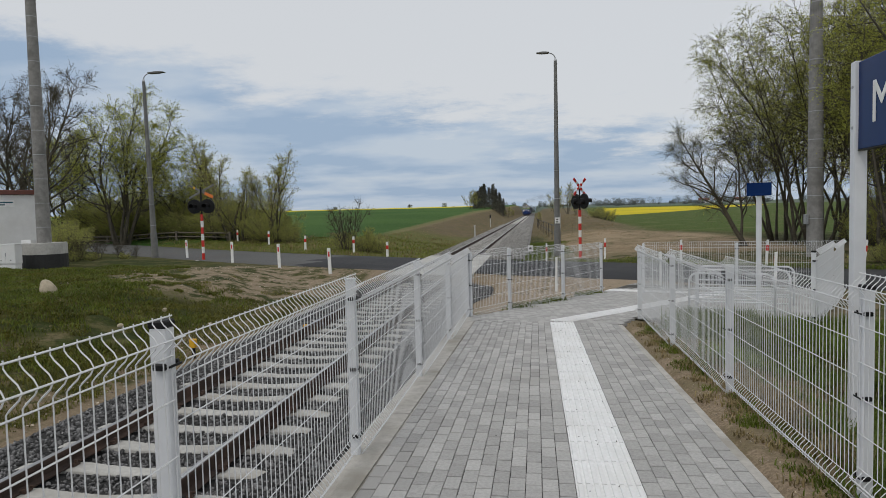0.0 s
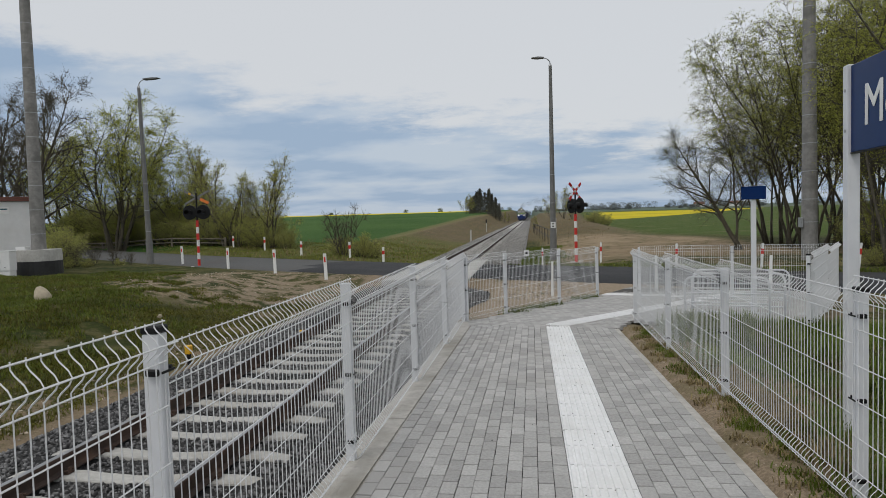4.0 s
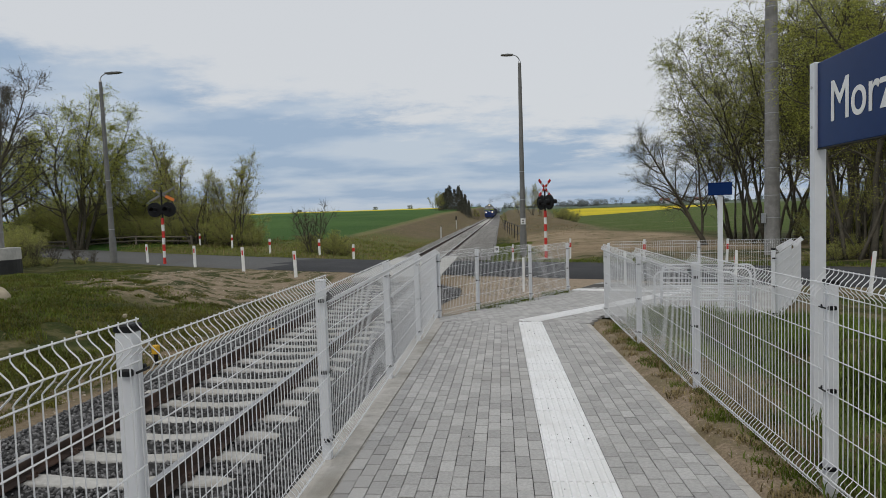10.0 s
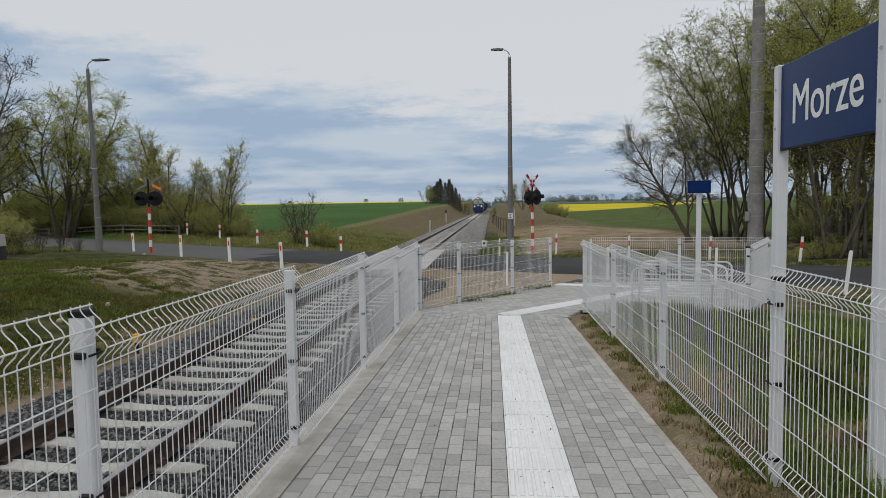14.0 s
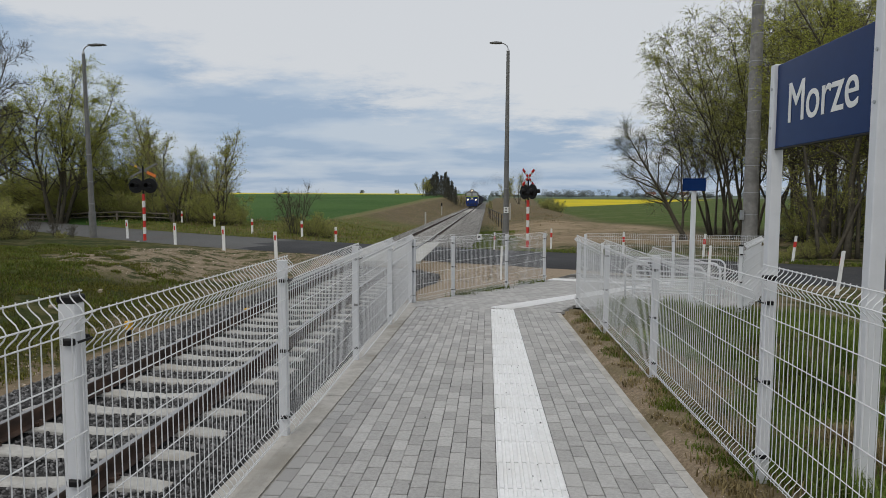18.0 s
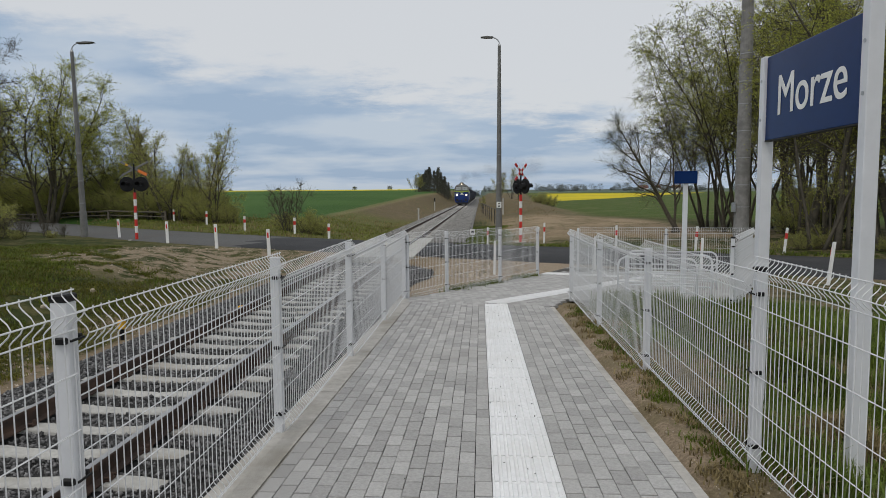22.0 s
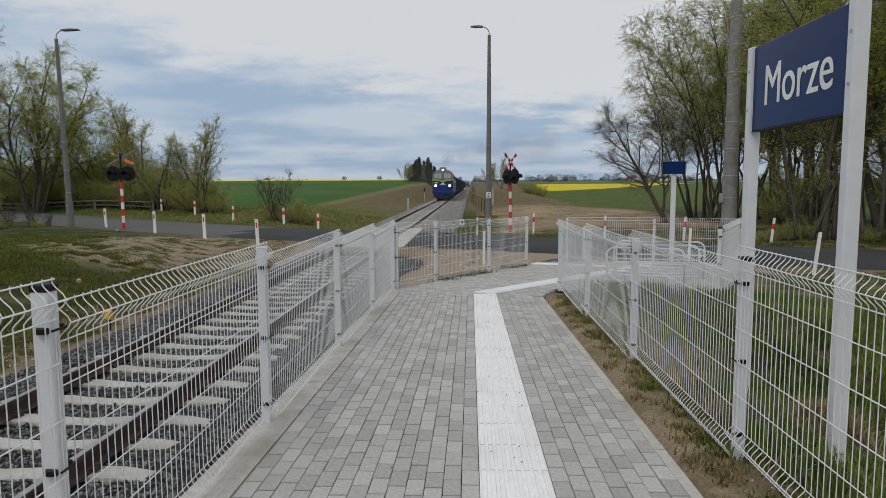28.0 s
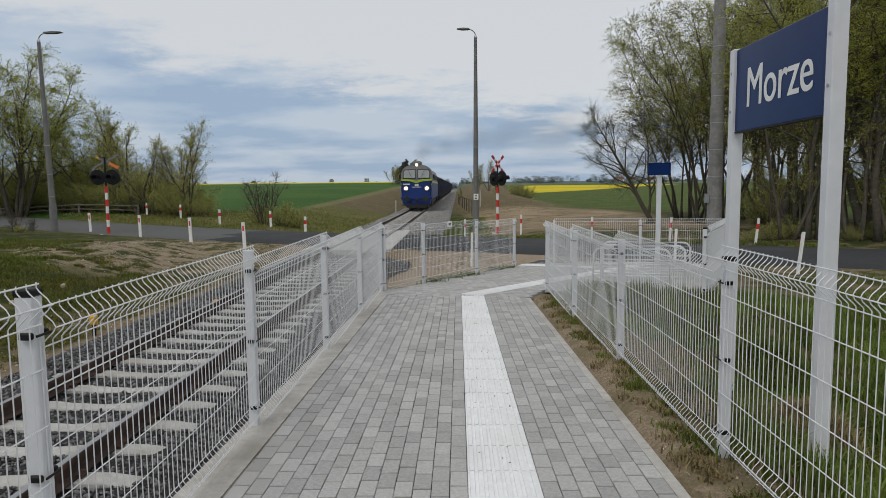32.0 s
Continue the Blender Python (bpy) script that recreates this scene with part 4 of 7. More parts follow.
# ---- masts, lamps, signals ----
def build_mast(x, y, label, foundation):
    z0 = float(land_z(x, y))
    mast = thing("concrete_mast", Matrix.Translation((x, y, z0)), label, "mast", "tall masts")
    bm = bmesh.new()
    base = 1.2 if foundation else -0.1
    cyl(bm, (0, 0, base), (0, 0, 19), 0.31, 0.16, 20)
    part("shaft", bm, M_POLE, mast, "grey spun concrete shaft", smooth=False)
    z = base + 0.75
    while z < 18:
        r = 0.31 - 0.15 * (z - base) / (19 - base)
        bm = bmesh.new()
        cyl(bm, (0, 0, z - 0.012), (0, 0, z + 0.012), r + 0.005, r + 0.005, 20)
        part("band", bm, M_STEEL, mast, "thin bright steel band")
        z += 1.12 if int(z * 7) % 2 else 0.92
    if foundation:
        bm = bmesh.new()
        cyl(bm, (0, 0, -0.3), (0, 0, 0.70), 0.95, 0.95, 28)
        part("footing", bm, M_BITUMEN, mast, "black bitumen-coated footing")
        bm = bmesh.new()
        cyl(bm, (0, 0, 0.70), (0, 0, 1.22), 0.95, 0.93, 28)
        part("footing_top", bm, M_CONCRETE, mast, "pale bare concrete top of the footing")
        bm = bmesh.new()
        box(bm, -0.75, -0.25, -0.55, -0.25, 1.22, 1.38, 0.01)
        part("box", bm, M_HUT, mast, "small white junction box")
    else:
        bm = bmesh.new()
        box(bm, -0.40, -0.30, -0.16, 0.10, 1.35, 1.75, 0.01)
        part("box", bm, M_STEEL, mast)
    return mast


build_mast(-22.95, 27.6, "tall tapered grey concrete mast on a black footing", True)
build_mast(11.05, 28.2, "tall tapered grey concrete mast with steel bands", False)


def build_lamp(x, y, h, side, plate=False, lean=0.0):
    z0 = float(land_z(x, y)) - 0.05
    lamp = thing("street_lamp", pose(x, y, z0, 0, lean, 0), "tall grey street lamp with a short curved arm, unlit", "street lamp", "street lamps")
    bm = bmesh.new()
    cyl(bm, (0, 0, 0), (0, 0, h), 0.165, 0.085, 14)
    part("pole", bm, M_LAMPPOLE, lamp)
    bm = bmesh.new()
    cyl(bm, (0, 0, 0), (0, 0, 1.5), 0.19, 0.18, 14)
    part("base_sleeve", bm, M_LAMPPOLE, lamp)
    bm = bmesh.new()
    cyl(bm, (0, 0, h), (0, 0, h + 0.12), 0.09, 0.05, 12)
    part("collar", bm, M_STEEL, lamp)
    pts = [(0, 0, h)] + [(side * (0.42 - 0.42 * math.cos(a)), 0, h + 0.10 + 0.34 * math.sin(a)) for a in np.linspace(0, 1.45, 9)]
    v, f = tubes([(pts, 0.028)], 8)
    part("arm", mesh_of("arm", v, f, M_STEEL, True), None, lamp, "bent galvanised arm")
    ex, ez = pts[-1][0], pts[-1][2]
    bm = bmesh.new()
    L = 0.92 if side > 0 else 0.62
    prism(bm, [(ex, ez - 0.03), (ex + side * L * 0.55, ez - 0.035), (ex + side * L, ez + 0.0), (ex + side * L * 0.96, ez + 0.03), (ex + side * L * 0.45, ez + 0.06), (ex - side * 0.05, ez + 0.03)], -0.14, 0.14)
    part("lamp_head", bm, M_LAMPPOLE, lamp, "flat dark grey lamp head")
    for z in (1.9, 3.1, 4.6):
        bm = bmesh.new()
        r = 0.165 - 0.08 * z / h
        cyl(bm, (0, 0, z), (0, 0, z + 0.03), r + 0.006, r + 0.006, 14)
        part("band", bm, M_STEEL, lamp)
    if plate:
        bm = bmesh.new()
        box(bm, -0.13, 0.13, -0.21, -0.20, 1.78, 2.10, 0.003)
        pl = part("plate", bm, M_WHITE, lamp, "small white kilometre plate")
        for z in (1.87, 2.0):
            bm = bmesh.new()
            box(bm, -0.06, 0.05, -0.214, -0.21, z - 0.03, z + 0.03)
            part("bar", bm, M_BLACK, pl)
    return lamp


build_lamp(1.02, 35.5, 10.38, -1, True, 0.15)
build_lamp(-21.65, 34.4, 10.0, 1, False, -1.0)


def striped_post(parent, r, z0, z1, n, first_red):
    for i in range(n):
        a, b = z0 + (z1 - z0) * i / n, z0 + (z1 - z0) * (i + 1) / n
        bm = bmesh.new()
        cyl(bm, (0, 0, a), (0, 0, b), r, r, 14)
        red = (i % 2 == 0) == first_red
        part("red_band" if red else "white_band", bm, M_RED if red else M_WHITE, parent)


def cross_arm(parent, ang, half, back):
    arm = bmesh.new()
    w = 0.05 if back else 0.06
    box(arm, -half, half, -0.012, 0.012, -w, w, 0.004)
    m = Matrix.Rotation(ang, 4, "Y")
    a = part("cross_arm", arm, M_LAMPPOLE if back else M_WHITE, parent, "grey back of a crossing board" if back else "white board with red ends", at=m)
    if not back:
        for s in (-1, 1):
            for u0, u1 in ((0.62, 1.0), (0.12, 0.36)):
                bm = bmesh.new()
                box(bm, s * half * u0, s * half * u1, -0.016, 0.016, -0.062, 0.062)
                part("red_patch", bm, M_RED, a)
    return a


def build_signal(x, y, back, label):
    z0 = float(land_z(x, y)) - 0.02
    sig = thing("crossing_signal", Matrix.Translation((x, y, z0)), label, "crossing signal", "crossing signals")
    bm = bmesh.new()
    box(bm, -0.3, 0.3, -0.3, 0.3, -0.2, 0.06, 0.02)
    part("footing", bm, M_CONCRETE, sig)
    striped_post(sig, 0.075, 0.06, 2.42, 7, True)
    bm = bmesh.new()
    cyl(bm, (0, 0, 2.42), (0, 0, 3.85 if back else 3.6), 0.045, 0.04, 10)
    part("upper_post", bm, M_BLACK, sig)
    turn = Matrix.Identity(4) if back else Matrix.Rotation(radians(118), 4, "Z")
    head = bmesh.new()
    box(head, -0.36, 0.36, 0.03, 0.09, 2.70, 2.80, 0.01, turn)
    bar = part("head_bar", head, M_BLACK, sig)
    for s in (-1, 1):
        bm = bmesh.new()
        cyl(bm, (s * 0.365, -0.06, 2.84), (s * 0.365, 0.02, 2.84), 0.375, 0.375, 28)
        bmesh.ops.transform(bm, matrix=turn, verts=bm.verts)
        disc = part("backboard", bm, M_BLACK, sig, "round black signal backboard")
        bm = bmesh.new()
        cyl(bm, (s * 0.355, 0.02, 2.84), (s * 0.355, 0.20, 2.84), 0.17, 0.13, 14)
        bmesh.ops.transform(bm, matrix=turn, verts=bm.verts)
        part("lamp_housing", bm, M_BLACK, disc)
        bm = bmesh.new()
        cyl(bm, (s * 0.355, -0.066, 2.84), (s * 0.355, -0.058, 2.84), 0.115, 0.115, 16)
        bmesh.ops.transform(bm, matrix=turn, verts=bm.verts)
        part("lens", bm, M_LENS, disc, "dark unlit lens")
        pts = [(0.14 * math.cos(a), 0.14 * math.sin(a)) for a in np.linspace(-0.5, math.pi + 0.5, 14)]
        V = [(s * 0.355 + u, yy, 2.84 + w) for yy in (-0.06, -0.40) for u, w in pts]
        V += [(s * 0.355 + u * 0.94, yy, 2.84 + w * 0.94) for yy in (-0.40, -0.06) for u, w in pts]
        k = len(pts)
        Fs = [(r * k + i, r * k + i + 1, (r + 1) * k + i + 1, (r + 1) * k + i) for r in range(3) for i in range(k - 1)]
        me = mesh_of("visor", V, Fs, M_BLACK)
        me.transform(turn)
        part("visor", me, None, disc, "black hood over the lens")
    zc = 3.62 if back else 3.55
    cm = Matrix.Translation((0, 0.06 if back else -0.06, zc)) @ (Matrix.Identity(4) if back else Matrix.Rotation(radians(47), 4, "Z"))
    angs = (radians(26), radians(-26)) if back else (radians(42), radians(-42))
    for k, a in enumerate(angs):
        arm = cross_arm(sig, a, 0.78 if back else 0.60, back)
        arm.matrix_basis = Matrix.Translation((0, 0.03 * k, 0)) @ cm @ Matrix.Rotation(a, 4, "Y")
    if back:
        bm = bmesh.new()
        box(bm, 0.22, 0.72, -0.02, 0.0, -0.08, 0.07, 0.004)
        part("orange_cover", bm, M_ORANGE, sig, "torn orange film on the board", at=cm @ Matrix.Rotation(angs[0], 4, "Y"))
        bm = bmesh.new()
        box(bm, -0.50, -0.36, -0.02, 0.0, -0.05, 0.05, 0.004)
        part("yellow_tag", bm, M_YELLOW, sig, at=cm @ Matrix.Rotation(angs[0], 4, "Y"))
    return sig


build_signal(-17.35, 31.9, True, "unlit crossing signal with twin black discs on striped post")
build_signal(2.05, 32.9, False, "red and white crossing signal with black hooded lamps")


def build_guide(x, y, kind, h, lean=0.0, face=0.0):
    z0 = float(land_z(x, y)) - 0.02
    g = thing("guide_post", pose(x, y, z0, rng.normal(0, 0.8), lean, face), "white plastic roadside guide post with red reflector" if kind == "w" else "white roadside guide post with a red band", "guide post", "roadside guide posts")
    bm = bmesh.new()
    prism(bm, [(-0.06, -0.045), (0.06, -0.045), (0.065, 0.0), (0.03, 0.05), (-0.03, 0.05), (-0.065, 0.0)], 0.0, h - 0.04, axis="z")
    top = [v for v in bm.verts if v.co.z > h * 0.5]
    for v in top:
        v.co.z += 0.05 * (0.5 - v.co.y * 6)
    slim = 0.48 if kind == "w" and x > 0 else 0.62 if x > 0 else 1.0
    for v in bm.verts:
        v.co.x *= slim
    part("post", bm, M_WHITE, g)
    bm = bmesh.new()
    if kind == "w" and x > 0:
        box(bm, -0.02, 0.02, 0.046, 0.054, h - 0.34, h - 0.14, 0.004)
        part("reflector", bm, M_RED, g, "red reflector strip on the road side")
    elif kind == "w":
        box(bm, -0.032, 0.032, -0.054, -0.046, h - 0.34, h - 0.14, 0.004)
        part("reflector", bm, M_RED, g, "dark red reflector strip")
    else:
        prism(bm, [(u * slim, v) for u, v in ((-0.066, -0.049), (0.066, -0.049), (0.071, 0.0), (0.034, 0.054), (-0.034, 0.054), (-0.071, 0.0))], h - 0.40, h - 0.20, axis="z")
        part("red_band", bm, M_RED, g, "slanted red band")
    return g


for x, y, lean in ((-19.1, 33.4, -3), (-14.66, 29.7, -1), (-11.06, 26.7, -1.5), (-8.17, 24.75, -2), (0.42, 18.3, 1), (3.25, 18.5, 0), (5.75, 17.2, 2), (8.15, 15.6, 6)):
    build_guide(x, y, "w", 1.05, lean)
for x, y, lean in ((2.9, 29.6, 1), (0.37, 32.0, 1), (-8.11, 34.5, 0), (-10.6, 36.7, -1), (-14.45, 39.2, 0), (-18.9, 44.0, 0), (-23.4, 48.5, 0), (5.41, 26.2, 1), (8.1, 24.9, 3), (10.8, 23.7, 5)):
    build_guide(x, y, "rw", 0.95, lean)


# ---- hut and cabinet ----
def build_hut():
    z0 = float(land_z(-26, 27.5))
    hut = thing("equipment_hut", pose(-25.6, 27.3, z0, 0, 0, 43), "white panelled equipment hut with a brown roof edge", "hut")
    bm = bmesh.new()
    box(bm, -2.35, 2.35, 0, 2.5, 0.36, 3.50, 0.02)
    part("wall_shell", bm, M_HUT, hut)
    bm = bmesh.new()
    box(bm, -2.45, 2.45, -0.10, 2.6, 3.50, 3.72, 0.02)
    part("roof", bm, M_BROWN, hut, "dark brown sheet roof edge")
    bm = bmesh.new()
    box(bm, -2.38, 2.38, -0.03, 2.53, 0.26, 0.36, 0.01)
    part("base_frame", bm, M_STEEL, hut)
    for x in (-2.1, -0.7, 0.7, 2.1):
        for y in (0.2, 2.3):
            bm = bmesh.new()
            cyl(bm, (x, y, -0.2), (x, y, 0.26), 0.09, 0.09, 10)
            part("leg", bm, M_CONCRETE, hut)
    for x in (-1.55, -0.78, 0.0, 0.78, 1.55):
        bm = bmesh.new()
        box(bm, x - 0.006, x + 0.006, -0.006, 0.002, 0.38, 3.48)
        part("seam", bm, M_HUT, hut)
    bm = bmesh.new()
    box(bm, -0.10, 1.10, -0.012, -0.002, 2.92, 3.24)
    pl = part("name_plate", bm, M_WHITE, hut, "white plate with a dark teal mark")
    teal = mat("teal_mark", (0.02, 0.09, 0.12), (0.02, 0.08, 0.11), rough=0.5)
    for u0, u1, w0, w1 in ((-0.06, 0.26, 2.98, 3.18), (0.32, 1.04, 3.10, 3.16), (0.32, 0.72, 2.99, 3.05)):
        bm = bmesh.new()
        box(bm, u0, u1, -0.016, -0.012, w0, w1, 0.002)
        part("bar", bm, teal, pl)
    bm = bmesh.new()
    box(bm, 0.0, 0.32, -0.05, 0, 0.72, 1.08, 0.01)
    part("vent", bm, M_HUT, hut, "white wall vent cover")
    cab = thing("control_cabinet", Matrix.Translation((-23.3, 25.9, float(land_z(-23.15, 25.9)))), "low white two-door control cabinet on the grass", "cabinet")
    bm = bmesh.new()
    box(bm, -0.47, 0.47, -0.2, 0.2, 0.28, 1.13, 0.012)
    part("body", bm, M_HUT, cab)
    bm = bmesh.new()
    box(bm, -0.45, 0.45, -0.18, 0.18, -0.1, 0.28, 0.012)
    part("plinth", bm, M_HUT, cab)
    bm = bmesh.new()
    box(bm, -0.49, 0.49, -0.22, 0.22, 1.13, 1.17, 0.012)
    part("lid", bm, M_HUT, cab)
    for x in (-0.235, 0.235):
        bm = bmesh.new()
        box(bm, x - 0.22, x + 0.22, -0.212, -0.2, 0.32, 1.09, 0.004)
        d = part("door", bm, M_HUT, cab)
        bm = bmesh.new()
        prism(bm, [(x - 0.035, 0.42), (x + 0.035, 0.42), (x, 0.48)], -0.218, -0.213)
        part("warning_mark", bm, M_BLACK, d)
    bm = bmesh.new()
    box(bm, -0.02, 0.02, -0.235, -0.212, 0.62, 0.78, 0.005)
    part("handle", bm, M_STEEL, cab)


build_hut()


# ---- station name sign ----
def text_mesh(body, width, height, material):
    cu = bpy.data.curves.new("letters", "FONT")
    cu.body = body
    cu.extrude = 0.001
    ob = bpy.data.objects.new("letters", cu)
    me = bpy.data.meshes.new_from_object(ob)
    bpy.data.objects.remove(ob)
    co = np.array([v.co[:] for v in me.vertices])
    lo, hi = co.min(0), co.max(0)
    sx, sy = width / (hi[0] - lo[0]), height / (hi[1] - lo[1])
    for v in me.vertices:
        v.co.x = (v.co.x - (lo[0] + hi[0]) / 2) * sx
        v.co.y = (v.co.y - (lo[1] + hi[1]) / 2) * sy
    # bolder strokes: the outline laid three times, each a hair further out
    bm = bmesh.new()
    for k, dx in enumerate((-0.005, 0.0, 0.005)):
        cp = me.copy()
        cp.transform(Matrix.Translation((dx, 0, 0.0006 * k)))
        bm.from_mesh(cp)
        bpy.data.meshes.remove(cp)
    return bm_mesh("lettering", bm, material)


def build_name_sign():
    x, ya, yb = 2.45, 5.72, 4.24
    z0 = float(land_z(x, 4.6)) - 0.1
    s = thing("station_sign", Matrix.Translation((x, (ya + yb) / 2, z0)), "blue station name sign reading Morze on two white posts", "station sign")
    half = (ya - yb) / 2
    bm = bmesh.new()
    box(bm, -0.022, 0.022, -half + 0.02, half - 0.015, 2.585 - z0, 3.27 - z0, 0.004)
    panel = part("panel", bm, M_SIGNBLUE, s, "glossy dark blue name panel")
    bm = bmesh.new()
    box(bm, -0.026, 0.026, -half + 0.02, half - 0.015, 2.575 - z0, 2.585 - z0)
    part("lower_trim", bm, M_BLACK, panel)
    for yy, top in ((half, 3.28), (-half, 3.43)):
        bm = bmesh.new()
        box(bm, -0.048, 0.048, yy - 0.041, yy + 0.041, 0, top - z0, 0.006)
        po = part("post", bm, M_POST, s, "white rectangular steel post")
        for z in (2.76, 3.08):
            bm = bmesh.new()
            cyl(bm, (-0.053, yy, z - z0), (-0.048, yy, z - z0), 0.013, 0.013, 10)
            part("bolt", bm, M_STEEL, po)
    me = text_mesh("Morze", 0.985, 0.315, M_WHITE)
    me.transform(Matrix.Translation((-0.0236, -0.02, 2.925 - z0)) @ Matrix.Rotation(radians(-90), 4, "Z") @ Matrix.Rotation(radians(90), 4, "X"))
    part("lettering", me, None, panel, "white letters reading Morze")


build_name_sign()


def build_small_sign(x, y):
    z0 = float(land_z(x, y)) - 0.05
    s = thing("direction_sign", Matrix.Translation((x, y, z0)), "small dark blue sign on a slim white post", "sign")
    bm = bmesh.new()
    box(bm, -0.042, 0.042, -0.03, 0.03, 0, 2.52 - z0, 0.005)
    part("post", bm, M_POST, s)
    bm = bmesh.new()
    box(bm, -0.21, 0.21, -0.06, -0.032, 2.33 - z0, 2.57 - z0, 0.004, Matrix.Rotation(radians(-15), 4, "Z"))
    part("panel", bm, M_SIGNBLUE, s, "dark blue sign panel")


build_small_sign(4.0, 12.9)


# ---- tubular barriers on the landing ----
def build_barrier(x0, y0, x1, y1, h=0.78):
    a, b = Vector((x0, y0)), Vector((x1, y1))
    L = (b - a).length
    ang = math.atan2(b.y - a.y, b.x - a.x)
    z0 = float(floor_z((y0 + y1) / 2))
    bar = thing("barrier", Matrix.Translation((x0, y0, z0)) @ Matrix.Rotation(ang, 4, "Z"), "white tubular steel pedestrian barrier with rounded corners", "barrier", "pedestrian barriers")
    r = 0.14
    pts = [(0, 0, -0.05), (0, 0, h - r)] + [(r - r * math.cos(t), 0, h - r + r * math.sin(t)) for t in np.linspace(0.3, 1.57, 5)]
    pts += [(L - r + r * math.sin(t), 0, h - r + r * math.cos(t)) for t in np.linspace(0.0, 1.3, 5)] + [(L, 0, h - r), (L, 0, -0.05)]
    v, f = tubes([(pts, 0.018)], 8)
    part("hoop", mesh_of("hoop", v, f, M_POST, True), None, bar)
    for z in (0.18, 0.34, 0.50):
        v, f = tubes([([(0, 0, z), (L / 2, 0, z), (L, 0, z)], 0.013)], 8)
        part("crossbar", mesh_of("crossbar", v, f, M_POST, True), None, bar)


build_barrier(2.50, 11.75, 3.75, 11.35)
build_barrier(2.85, 12.75, 4.35, 12.35)
build_barrier(3.15, 13.9, 4.85, 13.5)


# ---- small things by the line ----
def build_small():
    def marker(x, y):
        z0 = float(land_z(x, y))
        m = thing("survey_marker", Matrix.Translation((x, y, z0)), "small yellow topped marker post beside the ballast", "marker")
        bm = bmesh.new()
        cyl(bm, (0, 0, -0.1), (0, 0, 0.22), 0.035, 0.035, 8)
        part("stake", bm, M_BLACK, m)
        bm = bmesh.new()
        box(bm, -0.055, 0.055, -0.055, 0.055, 0.20, 0.36, 0.012)
        part("cap", bm, M_YELLOW, m, "yellow cap")
    marker(-6.42, 11.2)
    z0 = -0.16
    m = thing("rail_marker", Matrix.Translation((TRACK_X - 0.93, 12.75, z0)), "small yellow marker plate beside the rail", "marker")
    bm = bmesh.new()
    box(bm, -0.08, 0.08, -0.05, 0.05, -0.05, 0.10, 0.01)
    part("block", bm, M_YELLOW, m)
    # boulder
    bm = bmesh.new()
    bmesh.ops.create_icosphere(bm, subdivisions=3, radius=0.20)
    for v in bm.verts:
        v.co *= 1 + 0.30 * noise.noise(v.co * 3.4)
        taper = 1.0 - 0.9 * max(0.0, v.co.z)
        v.co.x, v.co.y, v.co.z = (round(v.co.x * 9) / 9 * 0.4 + v.co.x * 0.6) * taper - 0.22 * v.co.z, v.co.y * taper, v.co.z * 1.3
    ob = part("boulder", bm, M_STONE, smooth=True, at=Matrix.Translation((-12.75, 15.3, float(land_z(-12.75, 15.3)) + 0.11)))
    tagged(ob, "pale rounded field stone lying in the grass", "boulder")
    bm = bmesh.new()
    bmesh.ops.create_icosphere(bm, subdivisions=2, radius=0.13)
    for v in bm.verts:
        v.co *= 1 + 0.4 * noise.noise(v.co * 4 + Vector((3, 1, 2)))
    ob = part("stone", bm, M_STONE, at=Matrix.Translation((-10.75, 11.1, float(land_z(-10.75, 11.1)) + 0.03)))
    tagged(ob, "small pale field stone in the grass", "stone")
    # lineside posts beyond the crossing
    for x, y, h, dark in ((-7.3, 104, 2.0, True), (-5.9, 62, 1.3, False), (2.6, 75, 1.9, False)):
        zz = float(land_z(x, y))
        p = thing("lineside_post", Matrix.Translation((x, y, zz)), "slender concrete post beside the railway line", "post", "lineside posts")
        bm = bmesh.new()
        box(bm, -0.07, 0.07, -0.07, 0.07, -0.2, h, 0.01)
        part("shaft", bm, M_CONCRETE, p)
        if dark:
            bm = bmesh.new()
            box(bm, -0.10, 0.10, -0.10, 0.10, h * 0.72, h, 0.01)
            part("dark_top", bm, M_BLACK, p)
    p = thing("line_plate", Matrix.Translation((-0.45, 38.5, float(land_z(-0.45, 38.5)))), "small white plate on a short stake beside the line", "plate")
    bm = bmesh.new()
    box(bm, -0.03, 0.03, -0.03, 0.03, -0.2, 0.5, 0.005)
    part("stake", bm, M_STEEL, p)
    bm = bmesh.new()
    box(bm, -0.14, 0.14, -0.045, -0.032, 0.16, 0.52, 0.003)
    pl = part("board", bm, M_WHITE, p)
    bm = bmesh.new()
    box(bm, -0.07, 0.07, -0.05, -0.045, 0.28, 0.42)
    part("bar", bm, M_BLACK, pl)
    # culvert railing right of the line
    rail = thing("railing", Matrix.Identity(4), "dark steel railing along the line's edge", "railing")
    pts = [Vector((1.35 - 1.25 * i / 8, 49 + 5.2 * i, 0)) for i in range(9)]
    zs = [max(float(land_z(p.x, p.y)), -0.1) for p in pts]
    for p, z in zip(pts, zs):
        bm = bmesh.new()
        cyl(bm, (p.x, p.y, z - 0.2), (p.x, p.y, z + 1.05), 0.035, 0.035, 6)
        part("post", bm, M_TDARK, rail)
    for h in (0.45, 1.03):
        v, f = tubes([([(p.x, p.y, z + h) for p, z in zip(pts, zs)], 0.032)], 6)
        part("rail_bar", mesh_of("rail_bar", v, f, M_TDARK), None, rail)
    # low wooden rail beyond the road
    wf = thing("wooden_rail", Matrix.Identity(4), "low weathered wooden roadside rail fence", "rail fence")
    pts = [Vector((-46 + 3.05 * i, 58.5 - 1.25 * i, 0)) for i in range(8)]
    zs = [float(land_z(p.x, p.y)) for p in pts]
